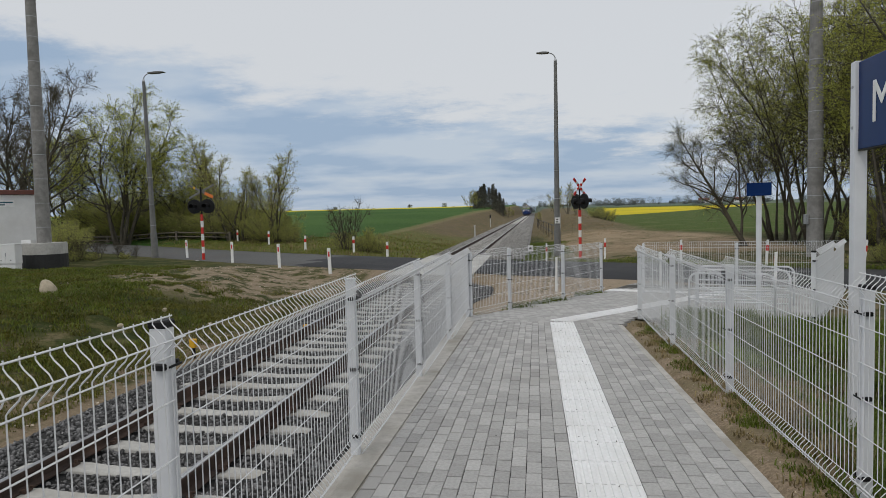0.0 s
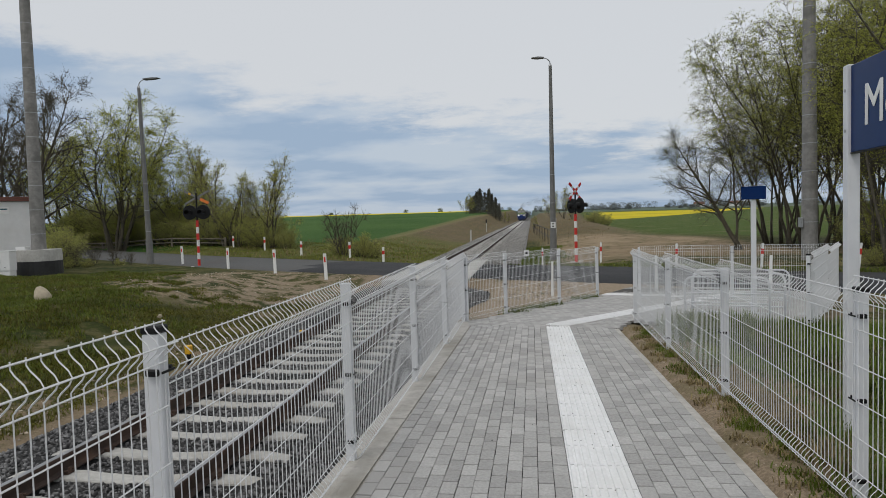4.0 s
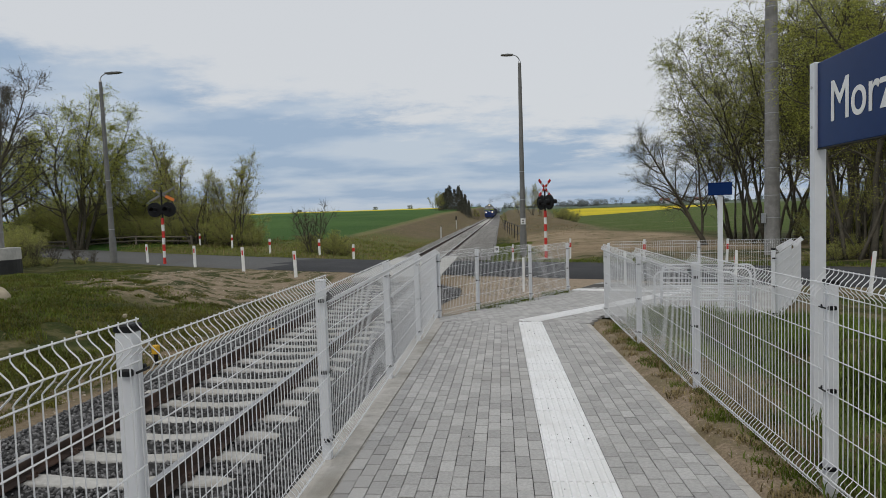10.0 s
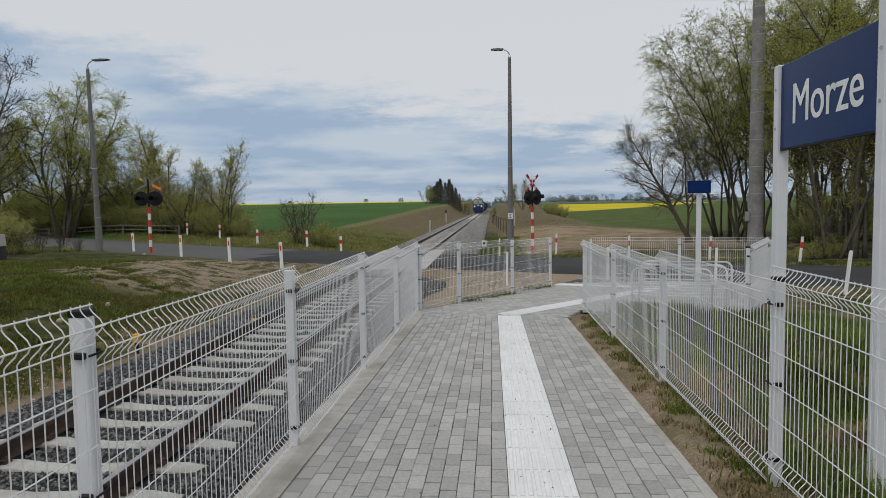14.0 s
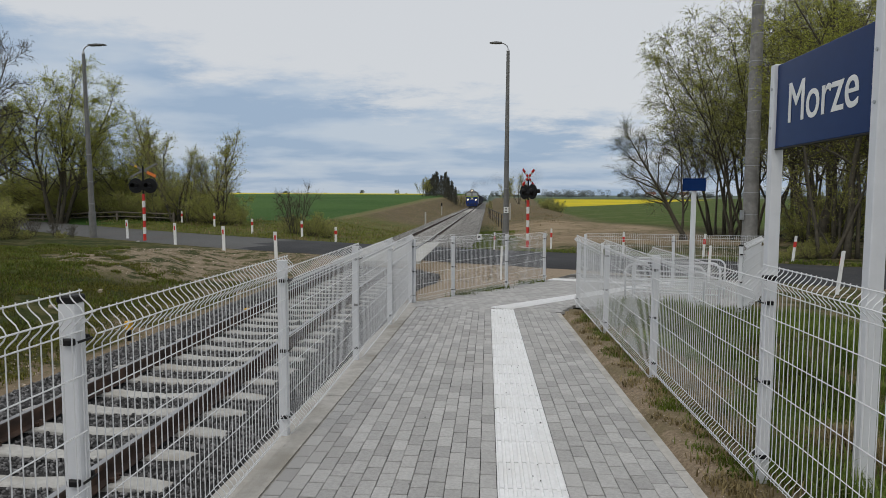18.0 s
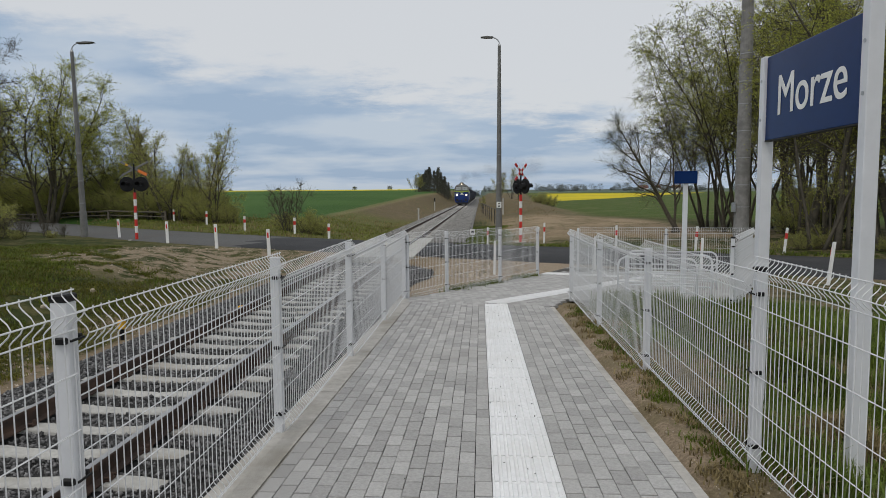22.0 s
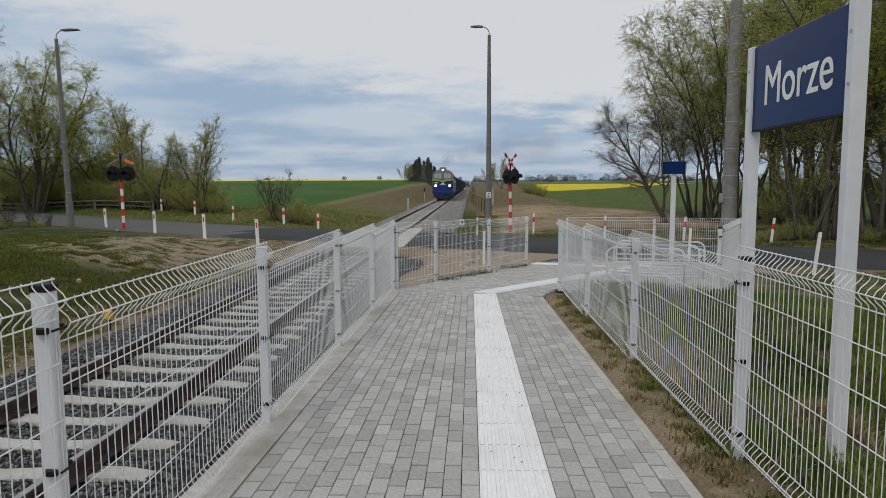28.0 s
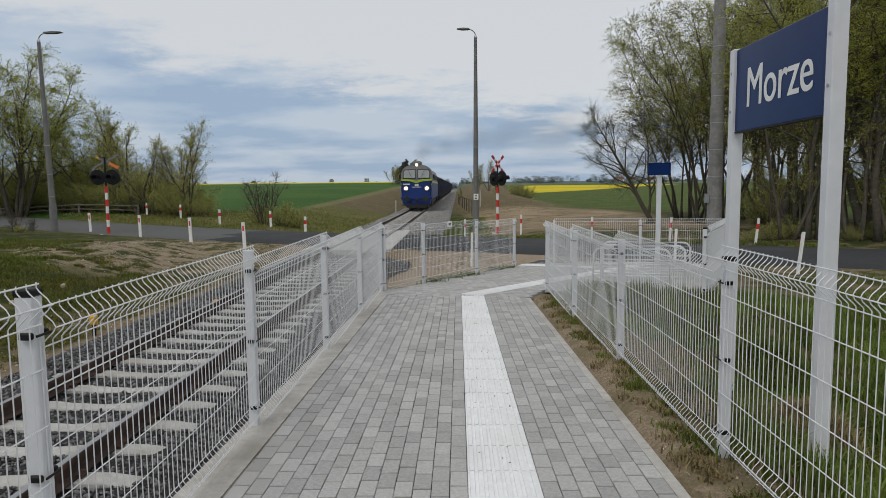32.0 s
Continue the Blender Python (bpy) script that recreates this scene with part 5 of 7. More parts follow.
    for p, z in zip(pts, zs):
        bm = bmesh.new()
        box(bm, p.x - 0.09, p.x + 0.09, p.y - 0.09, p.y + 0.09, z - 0.2, z + 0.78, 0.01)
        part("post", bm, M_WOOD, wf)
    for h, th in ((0.32, 0.05), (0.66, 0.07)):
        for (p, z), (q, w) in zip(zip(pts, zs), zip(pts[1:], zs[1:])):
            v, f = tubes([([(p.x, p.y, z + h), ((p.x + q.x) / 2, (p.y + q.y) / 2, (z + w) / 2 + h - 0.01), (q.x, q.y, w + h)], th)], 6)
            part("plank", mesh_of("plank", v, f, M_WOOD), None, wf)


    for x, y, r in ((-7.9, 14.6, 0.05), (-6.6, 16.9, 0.06), (-9.3, 15.0, 0.06), (-9.2, 13.1, 0.07)):
        bm = bmesh.new()
        bmesh.ops.create_icosphere(bm, subdivisions=2, radius=r)
        for v in bm.verts:
            v.co *= 1 + 0.4 * noise.noise(v.co * 9 + Vector((x, y, 0)))
        tagged(part("stone", bm, M_STONE, at=Matrix.Translation((x, y, float(land_z(x, y)) + r * 0.4))), "small whitish stone lying on the bare soil", "stone")


build_small()


# ---- the goods train ----
def build_loco():
    """Front at y = 0, facing -y; z from the rail tops."""
    lo = thing("locomotive", Matrix.Identity(4), "blue diesel locomotive with lime stripe and lit headlights", "locomotive")
    hw = 1.475
    # lower body with a slightly raked, bevelled nose
    bm = bmesh.new()
    prism(bm, [(-hw, 1.05), (hw, 1.05), (hw, 2.72), (-hw, 2.72)], 0.12, 17.0)
    for v in bm.verts:
        if v.co.y < 1:
            v.co.y -= 0.12 if v.co.z < 1.5 else 0.02
    bmesh.ops.bevel(bm, geom=[e for e in bm.edges if abs(e.verts[0].co.z - e.verts[1].co.z) > 1 and e.verts[0].co.y < 1], offset=0.22, segments=4, affect="EDGES")
    part("body", bm, M_TBLUE, lo, "deep blue painted body")
    # cab band and rounded grey roof
    roof = [(-hw, 2.72), (hw, 2.72), (hw, 3.45), (1.30, 3.86), (0.95, 4.12), (0.45, 4.26), (-0.45, 4.26), (-0.95, 4.12), (-1.30, 3.86), (-hw, 3.45)]
    bm = bmesh.new()
    prism(bm, [(x * 0.985, z) for x, z in roof], 0.25, 3.2)
    for v in bm.verts:
        if v.co.y < 1:
            v.co.y += 0.28 * max(0, v.co.z - 2.72)
    part("cab", bm, M_TGREY, lo, "grey cab with rounded roof")
    bm = bmesh.new()
    prism(bm, [(x * 0.96, 2.72 + (z - 2.72) * 0.93) for x, z in roof], 3.2, 16.9)
    part("hood", bm, M_TGREY, lo, "grey engine room roof")
    bm = bmesh.new()
    box(bm, -0.46, 0.46, 0.62, 2.2, 4.05, 4.60, 0.14)
    br = part("lamp_box", bm, M_TGREY, lo, "roof box with the top lamp")
    bm = bmesh.new()
    cyl(bm, (0, 0.63, 4.22), (0, 0.58, 4.22), 0.125, 0.13, 16)
    part("top_lamp", bm, M_LAMPGLOW, br, "lit round top lamp")
    # lime stripe, wedge-shaped to the middle
    bm = bmesh.new()
    prism(bm, [(-hw * 0.985, 2.90), (-0.55, 2.86), (0, 2.70), (0.55, 2.86), (hw * 0.985, 2.90), (hw * 0.985, 2.74), (0.6, 2.68), (0.0, 2.50), (-0.6, 2.68), (-hw * 0.985, 2.74)][::-1], 0.035, 0.10)
    part("stripe", bm, M_TGREEN, lo, "lime green front stripe")
    bm = bmesh.new()
    box(bm, -0.16, 0.22, 0.02, 0.06, 2.20, 2.42, 0.03)
    part("emblem", bm, M_WHITE, lo, "pale plain emblem")
    bm = bmesh.new()
    box(bm, -0.42, 0.44, 0.03, 0.06, 2.10, 2.16)
    part("bar", bm, M_WHITE, lo)
    bm = bmesh.new()
    box(bm, -1.25, -0.62, 0.03, 0.09, 2.36, 2.46)
    part("bar", bm, M_WHITE, lo)
    for s in (-1, 1):
        bm = bmesh.new()
        box(bm, s * hw, s * (hw + 0.012), 0.3, 16.8, 2.52, 2.70)
        part("side_stripe", bm, M_TGREEN, lo)
        # windscreen with dark frame and wiper
        bm = bmesh.new()
        prism(bm, [(s * 0.09, 2.93), (s * 1.28, 2.93), (s * 1.28, 3.60), (s * 1.14, 3.78), (s * 0.09, 3.82)], 0.20, 0.40)
        for v in bm.verts:
            v.co.y += 0.28 * (v.co.z - 2.72) - 0.01
        wf = part("window_frame", bm, M_TDARK, lo)
        bm = bmesh.new()
        prism(bm, [(s * 0.15, 3.0), (s * 1.21, 3.0), (s * 1.21, 3.56), (s * 1.09, 3.71), (s * 0.15, 3.75)], 0.17, 0.30)
        for v in bm.verts:
            v.co.y += 0.28 * (v.co.z - 2.72) - 0.01
        part("windscreen", bm, M_GLASS, wf, "windscreen coloured light grey for the sky it reflects")
        v, f = tubes([([(s * 0.75, 0.30, 3.72), (s * 0.60, 0.22, 3.35), (s * 0.45, 0.17, 3.10)], 0.014)], 5)
        part("wiper", mesh_of("wiper", v, f, M_BLACK), None, wf)
        # headlamps
        bm = bmesh.new()
        cyl(bm, (s * 0.98, 0.06, 2.02), (s * 0.98, -0.04, 2.02), 0.30, 0.26, 18)
        hl = part("headlamp", bm, M_TBLUE, lo)
        bm = bmesh.new()
        cyl(bm, (s * 0.98, -0.03, 2.02), (s * 0.98, -0.05, 2.02), 0.235, 0.235, 18)
        part("reflector", bm, M_STEEL, hl)
        bm = bmesh.new()
        cyl(bm, (s * 0.98, -0.03, 2.02), (s * 0.98, -0.06, 2.02), 0.155, 0.155, 18)
        part("lamp_glass", bm, M_LAMPGLOW, hl, "lit warm white headlight")
        bm = bmesh.new()
        cyl(bm, (s * 1.25, 0.04, 2.28), (s * 1.25, 0.0, 2.28), 0.10, 0.10, 10)
        part("marker_lamp", bm, M_TDARK, lo)
        # buffers
        bm = bmesh.new()
        cyl(bm, (s * 0.88, 0.2, 1.05), (s * 0.88, -0.50, 1.05), 0.12, 0.10, 12)
        bf = part("buffer", bm, M_TDARK, lo)
        bm = bmesh.new()
        cyl(bm, (s * 0.88, -0.50, 1.05), (s * 0.88, -0.56, 1.05), 0.26, 0.25, 18)
        part("buffer_plate", bm, M_TDARK, bf)
        # handrails and steps
        v, f = tubes([([(s * 1.42, 0.05, 1.2), (s * 1.46, -0.02, 1.9), (s * 1.42, 0.05, 2.5)], 0.018)], 6)
        part("handrail", mesh_of("handrail", v, f, M_STEEL), None, lo)
        bm = bmesh.new()
        box(bm, s * 1.1, s * 1.42, -0.08, 0.2, 0.42, 0.50, 0.01)
        part("step", bm, M_TDARK, lo)
        # cab side window and mirror
        bm = bmesh.new()
        box(bm, s * (hw - 0.05), s * (hw + 0.006), 0.9, 1.7, 2.86, 3.40, 0.01)
        part("side_window", bm, M_GLASS, lo)
        bm = bmesh.new()
        box(bm, s * 1.5, s * 1.68, 0.55, 0.62, 2.95, 3.3, 0.01)
        part("mirror", bm, M_TDARK, lo)
        for y in np.arange(4.2, 16.0, 1.5):
            bm = bmesh.new()
            box(bm, s * (hw - 0.02), s * (hw + 0.015), y, y + 1.0, 2.85, 3.35, 0.01)
            part("grille", bm, M_TDARK, lo)
    # horizontal nose bar line and lower valance
    bm = bmesh.new()
    prism(bm, [(-1.35, 1.05), (1.35, 1.05), (1.28, 0.55), (0.9, 0.28), (-0.9, 0.28), (-1.28, 0.55)], -0.02, 0.5)
    part("valance", bm, M_TBLUE, lo, "blue lower front apron")
    bm = bmesh.new()
    prism(bm, [(-1.20, 0.52), (1.20, 0.52), (0.85, 0.20), (-0.85, 0.20)], -0.10, 0.3)
    part("snow_plough", bm, M_TDARK, lo, "dark snow plough")
    bm = bmesh.new()
    box(bm, -hw, hw, -0.06, 0.3, 0.98, 1.22, 0.03)
    part("buffer_beam", bm, M_TBLUE, lo)
    bm = bmesh.new()
    box(bm, -0.12, 0.12, -0.42, 0, 0.86, 1.12, 0.03)
    cyl(bm, (0.0, -0.3, 0.95), (0.0, -0.32, 0.5), 0.05, 0.04, 8)
    part("coupling", bm, M_TDARK, lo)
    for x in (-0.62, -0.45, 0.45, 0.62):
        v, f = tubes([([(x, -0.02, 0.95), (x * 1.02, -0.16, 0.72), (x, -0.05, 0.45)], 0.028)], 6)
        part("hose", mesh_of("hose", v, f, M_BLACK), None, lo)
    # frame, bogies and wheels
    bm = bmesh.new()
    box(bm, -1.3, 1.3, 0.3, 16.9, 0.85, 1.06, 0.02)
    part("frame", bm, M_TDARK, lo)
    bm = bmesh.new()
    box(bm, -1.2, 1.2, 6.6, 10.4, 0.3, 0.9, 0.06)
    part("fuel_tank", bm, M_TDARK, lo)
    for yc in (3.4, 13.6):
        bm = bmesh.new()
        for s in (-1, 1):
            box(bm, s * 0.98, s * 1.14, yc - 2.7, yc + 2.7, 0.45, 0.85, 0.04)
        box(bm, -1.0, 1.0, yc - 0.3, yc + 0.3, 0.45, 0.8, 0.03)
        bg = part("bogie", bm, M_TDARK, lo)
        for dy in (-2.1, 0, 2.1):
            for s in (-1, 1):
                bm = bmesh.new()
                cyl(bm, (s * 0.70, yc + dy, 0.525), (s * 0.83, yc + dy, 0.525), 0.525, 0.525, 24)
                part("wheel", bm, M_TDARK, bg)
    for y in (5.5, 8.0, 11.0, 14.0):
        bm = bmesh.new()
        cyl(bm, (0, y, 4.0), (0, y, 4.3), 0.6, 0.6, 18)
        part("roof_fan", bm, M_TDARK, lo)
    return lo


def build_wagon():
    wg = thing("goods_wagon", Matrix.Identity(4), "dark blue open goods wagon with ribbed sides", "wagon", "goods wagons")
    L, hw = 13.2, 1.42
    for s in (-1, 1):
        bm = bmesh.new()
        box(bm, s * (hw - 0.05), s * hw, 0.2, L - 0.2, 1.2, 3.25, 0.01)
        sd = part("side", bm, M_WAGON, wg)
        for y in np.linspace(0.3, L - 0.3, 10):
            bm = bmesh.new()
            box(bm, s * hw, s * (hw + 0.09), y - 0.06, y + 0.06, 1.1, 3.25, 0.01)
            part("rib", bm, M_WAGON, sd)
        bm = bmesh.new()
        box(bm, s * (hw - 0.08), s * (hw + 0.1), 0.15, L - 0.15, 3.2, 3.34, 0.02)
        part("top_rail", bm, M_WAGON, sd)
    for y in (0.2, L - 0.25):
        bm = bmesh.new()
        box(bm, -hw + 0.05, hw - 0.05, y, y + 0.06, 1.2, 3.3, 0.01)
        part("end", bm, M_WAGON, wg)
    bm = bmesh.new()
    box(bm, -hw, hw, 0.1, L - 0.1, 1.0, 1.2, 0.02)
    part("floor_frame", bm, M_TDARK, wg)
    bm = bmesh.new()
    box(bm, -hw + 0.06, hw - 0.06, 0.3, L - 0.3, 1.2, 2.9, 0.1)
    part("load", bm, M_TDARK, wg, "dark bulk load")
    for s in (-0.88, 0.88):
        for y in (-0.35, L):
            bm = bmesh.new()
            cyl(bm, (s, y, 1.05), (s, y + 0.4, 1.05), 0.14, 0.14, 10)
            part("buffer", bm, M_TDARK, wg)
    for yc in (2.6, L - 2.6):
        bm = bmesh.new()
        for s in (-1, 1):
            box(bm, s * 0.95, s * 1.08, yc - 1.2, yc + 1.2, 0.38, 0.75, 0.04)
        bg = part("bogie", bm, M_TDARK, wg)
        for dy in (-0.9, 0.9):
            for s in (-1, 1):
                bm = bmesh.new()
                cyl(bm, (s * 0.69, yc + dy, 0.46), (s * 0.82, yc + dy, 0.46), 0.46, 0.46, 18)
                part("wheel", bm, M_TDARK, bg)
    return wg


LOCO = build_loco()
WAGONS = [build_wagon()]
for k in range(1, 14):
    WAGONS.append(copy_thing(WAGONS[0], Matrix.Identity(4)))


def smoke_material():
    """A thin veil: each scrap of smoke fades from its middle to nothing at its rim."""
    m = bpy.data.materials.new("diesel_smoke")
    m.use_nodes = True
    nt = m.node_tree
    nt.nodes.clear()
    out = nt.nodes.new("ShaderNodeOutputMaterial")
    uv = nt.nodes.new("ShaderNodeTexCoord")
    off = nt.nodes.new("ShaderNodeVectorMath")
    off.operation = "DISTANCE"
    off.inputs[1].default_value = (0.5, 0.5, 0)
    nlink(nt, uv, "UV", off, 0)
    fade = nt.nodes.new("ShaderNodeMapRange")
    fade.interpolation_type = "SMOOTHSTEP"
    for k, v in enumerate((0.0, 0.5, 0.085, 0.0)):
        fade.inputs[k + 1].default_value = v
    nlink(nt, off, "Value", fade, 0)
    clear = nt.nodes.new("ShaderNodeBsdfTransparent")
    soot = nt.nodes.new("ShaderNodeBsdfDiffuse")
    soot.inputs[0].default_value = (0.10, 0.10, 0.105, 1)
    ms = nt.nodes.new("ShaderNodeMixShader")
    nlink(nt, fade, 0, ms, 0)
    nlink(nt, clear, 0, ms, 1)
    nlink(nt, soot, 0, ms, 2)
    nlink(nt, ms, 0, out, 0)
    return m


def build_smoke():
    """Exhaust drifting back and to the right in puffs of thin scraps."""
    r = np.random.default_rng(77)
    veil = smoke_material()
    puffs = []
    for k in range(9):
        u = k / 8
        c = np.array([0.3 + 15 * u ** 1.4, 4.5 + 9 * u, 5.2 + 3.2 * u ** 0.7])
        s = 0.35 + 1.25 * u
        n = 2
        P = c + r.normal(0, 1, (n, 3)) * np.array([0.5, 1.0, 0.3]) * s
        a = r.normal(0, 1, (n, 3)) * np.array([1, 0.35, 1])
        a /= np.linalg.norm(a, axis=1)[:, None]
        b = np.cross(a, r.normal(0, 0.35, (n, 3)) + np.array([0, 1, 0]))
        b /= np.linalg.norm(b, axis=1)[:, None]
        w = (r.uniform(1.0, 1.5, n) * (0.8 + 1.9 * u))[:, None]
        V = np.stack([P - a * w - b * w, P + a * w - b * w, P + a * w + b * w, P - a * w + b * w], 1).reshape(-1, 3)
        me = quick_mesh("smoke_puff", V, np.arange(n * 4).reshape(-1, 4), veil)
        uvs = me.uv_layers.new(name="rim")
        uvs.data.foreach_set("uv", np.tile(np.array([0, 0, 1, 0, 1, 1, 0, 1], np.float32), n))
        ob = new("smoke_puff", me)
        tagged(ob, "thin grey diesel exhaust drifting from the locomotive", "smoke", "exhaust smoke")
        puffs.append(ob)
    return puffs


def train_y(t):
    return 262 - 4.9 * t - 0.043 * t * t


def motions():
    times = [0, 4, 8, 12, 16, 20, 24, 28, 32]
    walk(LOCO, [(t, pose(TRACK_X, train_y(t), 0)) for t in times])
    for k, wg in enumerate(WAGONS):
        walk(wg, [(t, pose(TRACK_X, train_y(t) + 18.1 + 14.1 * k, 0)) for t in times])
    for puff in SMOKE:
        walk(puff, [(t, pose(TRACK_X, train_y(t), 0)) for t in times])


# ---- trees, shrubs and drifting smoke ----
def leaf_cloud(P, size, r, droop=0.3):
    """Small bent leaves (two triangles each) at the places P."""
    n = len(P)
    a = r.uniform(0, 2 * np.pi, n)
    d = np.stack([np.cos(a), np.sin(a), r.uniform(-0.9, 0.5, n) - droop], -1)
    d /= np.linalg.norm(d, axis=1)[:, None]
    s = np.cross(d, r.normal(size=(n, 3)))
    s /= np.linalg.norm(s, axis=1)[:, None] + 1e-9
    sz = (size * r.uniform(0.6, 1.4, n))[:, None]
    V = np.stack([P, P + d * sz * 0.5 + s * sz * 0.22, P + d * sz, P + d * sz * 0.5 - s * sz * 0.22], 1).reshape(-1, 3)
    i = np.arange(n)[:, None] * 4
    return V, np.concatenate([i, i + 1, i + 2, i + 3], 1)


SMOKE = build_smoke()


def twig_ribbons(starts, ends, mids, rad):
    """Very thin three-sided twigs through three points."""
    P = np.stack([starts, mids, ends], 1)
    n = len(P)
    t = ends - starts
    t /= np.linalg.norm(t, axis=1)[:, None] + 1e-9
    ref = np.where(np.abs(t[:, 2:3]) < 0.9, np.array([[0, 0, 1.0]]), np.array([[1.0, 0, 0]]))
    s = np.cross(t, ref)
    s /= np.linalg.norm(s, axis=1)[:, None] + 1e-9
    u = np.cross(s, t)
    rr = np.stack([rad, rad * 0.75, rad * 0.25], 1)
    ring = []
    for k in range(3):
        a = 2 * np.pi * k / 3
        ring.append(math.cos(a) * s + math.sin(a) * u)
    ring = np.stack(ring, 1)
    V = P[:, :, None, :] + rr[:, :, None, None] * ring[:, None, :, :]
    base = np.arange(n)[:, None] * 9
    F = []
    for j in range(2):
        for k in range(3):
            k2 = (k + 1) % 3
            F.append(np.concatenate([base + j * 3 + k, base + j * 3 + k2, base + (j + 1) * 3 + k2, base + (j + 1) * 3 + k], 1))
    return V.reshape(-1, 3), np.stack(F, 1).reshape(-1, 4)


def turned(d, angle, az):
    """The direction d bent away by an angle, round d by az."""
    ref = np.array((0, 0, 1.0)) if abs(d[2]) < 0.9 else np.array((1.0, 0, 0))
    s = np.cross(d, ref)
    s /= np.linalg.norm(s)
    u = np.cross(s, d)
    e = d * math.cos(angle) + (s * math.cos(az) + u * math.sin(az)) * math.sin(angle)
    return e / np.linalg.norm(e)


def limb(r, p, d, length, k, wob, rise):
    """A winding line from p along d; rise bends it up (or down) on the way."""
    P = [np.array(p, float)]
    d = np.array(d, float)
    for _ in range(k - 1):
        d = d + r.normal(0, wob, 3) + np.array((0, 0, rise))
        d /= np.linalg.norm(d)
        P.append(P[-1] + d * length / (k - 1))
    return np.array(P)


def along(P, u):
    x = u * (len(P) - 1)
    i = min(int(x), len(P) - 2)
    t = P[i + 1] - P[i]
    return P[i] + t * (x - i), t / np.linalg.norm(t)


def grow(seed, stems, n1, n2, n3, leaves, leaf_size, low=0.3, spread=0.5, fork=(30, 55), rise=0.05, droop=0.0, twig=0.8, leaf_low=0.0, wind=(0, 0, 0), twig_r=0.006):
    """stems: (x, y, lean azimuth, lean angle, length, radius, upward bend). Three orders of branches, the last fine twigs.
    droop hangs the twigs; leaf_low: below this share of the height few leaves."""
    r = np.random.default_rng(seed)
    wind = np.array(wind, float)
    thick, S, M, E, R, L = [], [], [], [], [], []
    top = max(st[4] for st in stems)
    for sx, sy, az, lean, length, rad, bend in stems:
        az, lean = radians(az), radians(lean)
        d = np.array((math.cos(az) * math.sin(lean), math.sin(az) * math.sin(lean), math.cos(lean)))
        k = 13
        P = limb(r, (sx, sy, -0.15), d, length, k, 0.07, bend)
        t = np.linspace(0, 1, k)
        flare = 1 + 0.5 * np.exp(-t * 22)
        thick.append((P, rad * (1 - t) ** 0.85 * flare + 0.010))
        spin = r.uniform(0, 6.28)
        for i in range(n1):
            u = low + (0.99 - low) * ((i + r.uniform(0, 1)) / n1)
            p, tg = along(P, u)
            spin += 2.4 + r.normal(0, 0.5)
            b = turned(tg, radians(r.uniform(*fork)), spin) + wind
            b /= np.linalg.norm(b)
            l1 = length * spread * (1.12 - 0.85 * u) * r.uniform(0.65, 1.15)
            B = limb(r, p, b, l1, 8, 0.13, rise)
            r1 = min(rad * (1 - u) ** 0.85 * 0.55 + 0.006, 0.012 + 0.016 * l1)
            tb = np.linspace(0, 1, 8)
            thick.append((B, r1 * (1 - 0.85 * tb) + 0.004))
            for _ in range(n2):
                v = r.uniform(0.15, 1.0)
                c, tc = along(B, v)
                e = turned(tc, radians(r.uniform(25, 60)), r.uniform(0, 6.28)) + wind * 0.6
                e /= np.linalg.norm(e)
                l2 = (0.25 * l1 + 0.35) * (1.2 - 0.6 * v) * r.uniform(0.6, 1.2)
                C = limb(r, c, e, l2, 4, 0.14, rise - droop * 0.5)
                S += [C[0], C[1]]
                M += [C[1], C[2]]
                E += [C[2], C[3]]
                R += [twig_r * 2.2, twig_r * 1.5]
                for _ in range(n3):
                    w = r.uniform(0.2, 1.0)
                    q, tq = along(C, w)
                    g = turned(tq, radians(r.uniform(20, 60)), r.uniform(0, 6.28)) + wind
                    g /= np.linalg.norm(g)
                    l3 = twig * r.uniform(0.35, 1.1)
                    m = q + g * l3 * 0.5 + r.normal(0, 0.03 * l3, 3)
                    f = q + g * l3 + np.array((0, 0, -droop * l3)) + r.normal(0, 0.05 * l3, 3)
                    S.append(q)
                    M.append(m)
                    E.append(f)
                    R.append(twig_r)
                    keep = 1.0 if q[2] > leaf_low * top else 0.25
                    for _ in range(leaves):
                        if r.uniform() > keep:
                            continue
                        x = r.uniform(0.15, 1.05)
                        L.append(q + (m - q) * min(x * 2, 1) + (f - m) * max(x * 2 - 1, 0) + r.normal(0, 0.02, 3))
    tw = twig_ribbons(np.array(S), np.array(E), np.array(M), np.array(R))
    lf = leaf_cloud(np.array(L), leaf_size, r, 0.3 + droop) if L else None
    return thick, tw, lf


def fan(seed, n, length, radius, lean=(4, 25), base=0.3, bend=0.015, toward=None):
    """n stems from one stool, leaning out round the compass, or within 70 degrees of one side."""
    r = np.random.default_rng(seed)
    out = []
    for i in range(n):
        az = 360 * (i + r.uniform(0, 0.8)) / n if toward is None else toward + r.uniform(-70, 70)
        a = radians(az)
        q = base * r.uniform(0.3, 1.0)
        out.append((q * math.cos(a), q * math.sin(a), az, r.uniform(*lean), length * r.uniform(0.75, 1.0), radius * r.uniform(0.6, 1.0), bend))
    return out


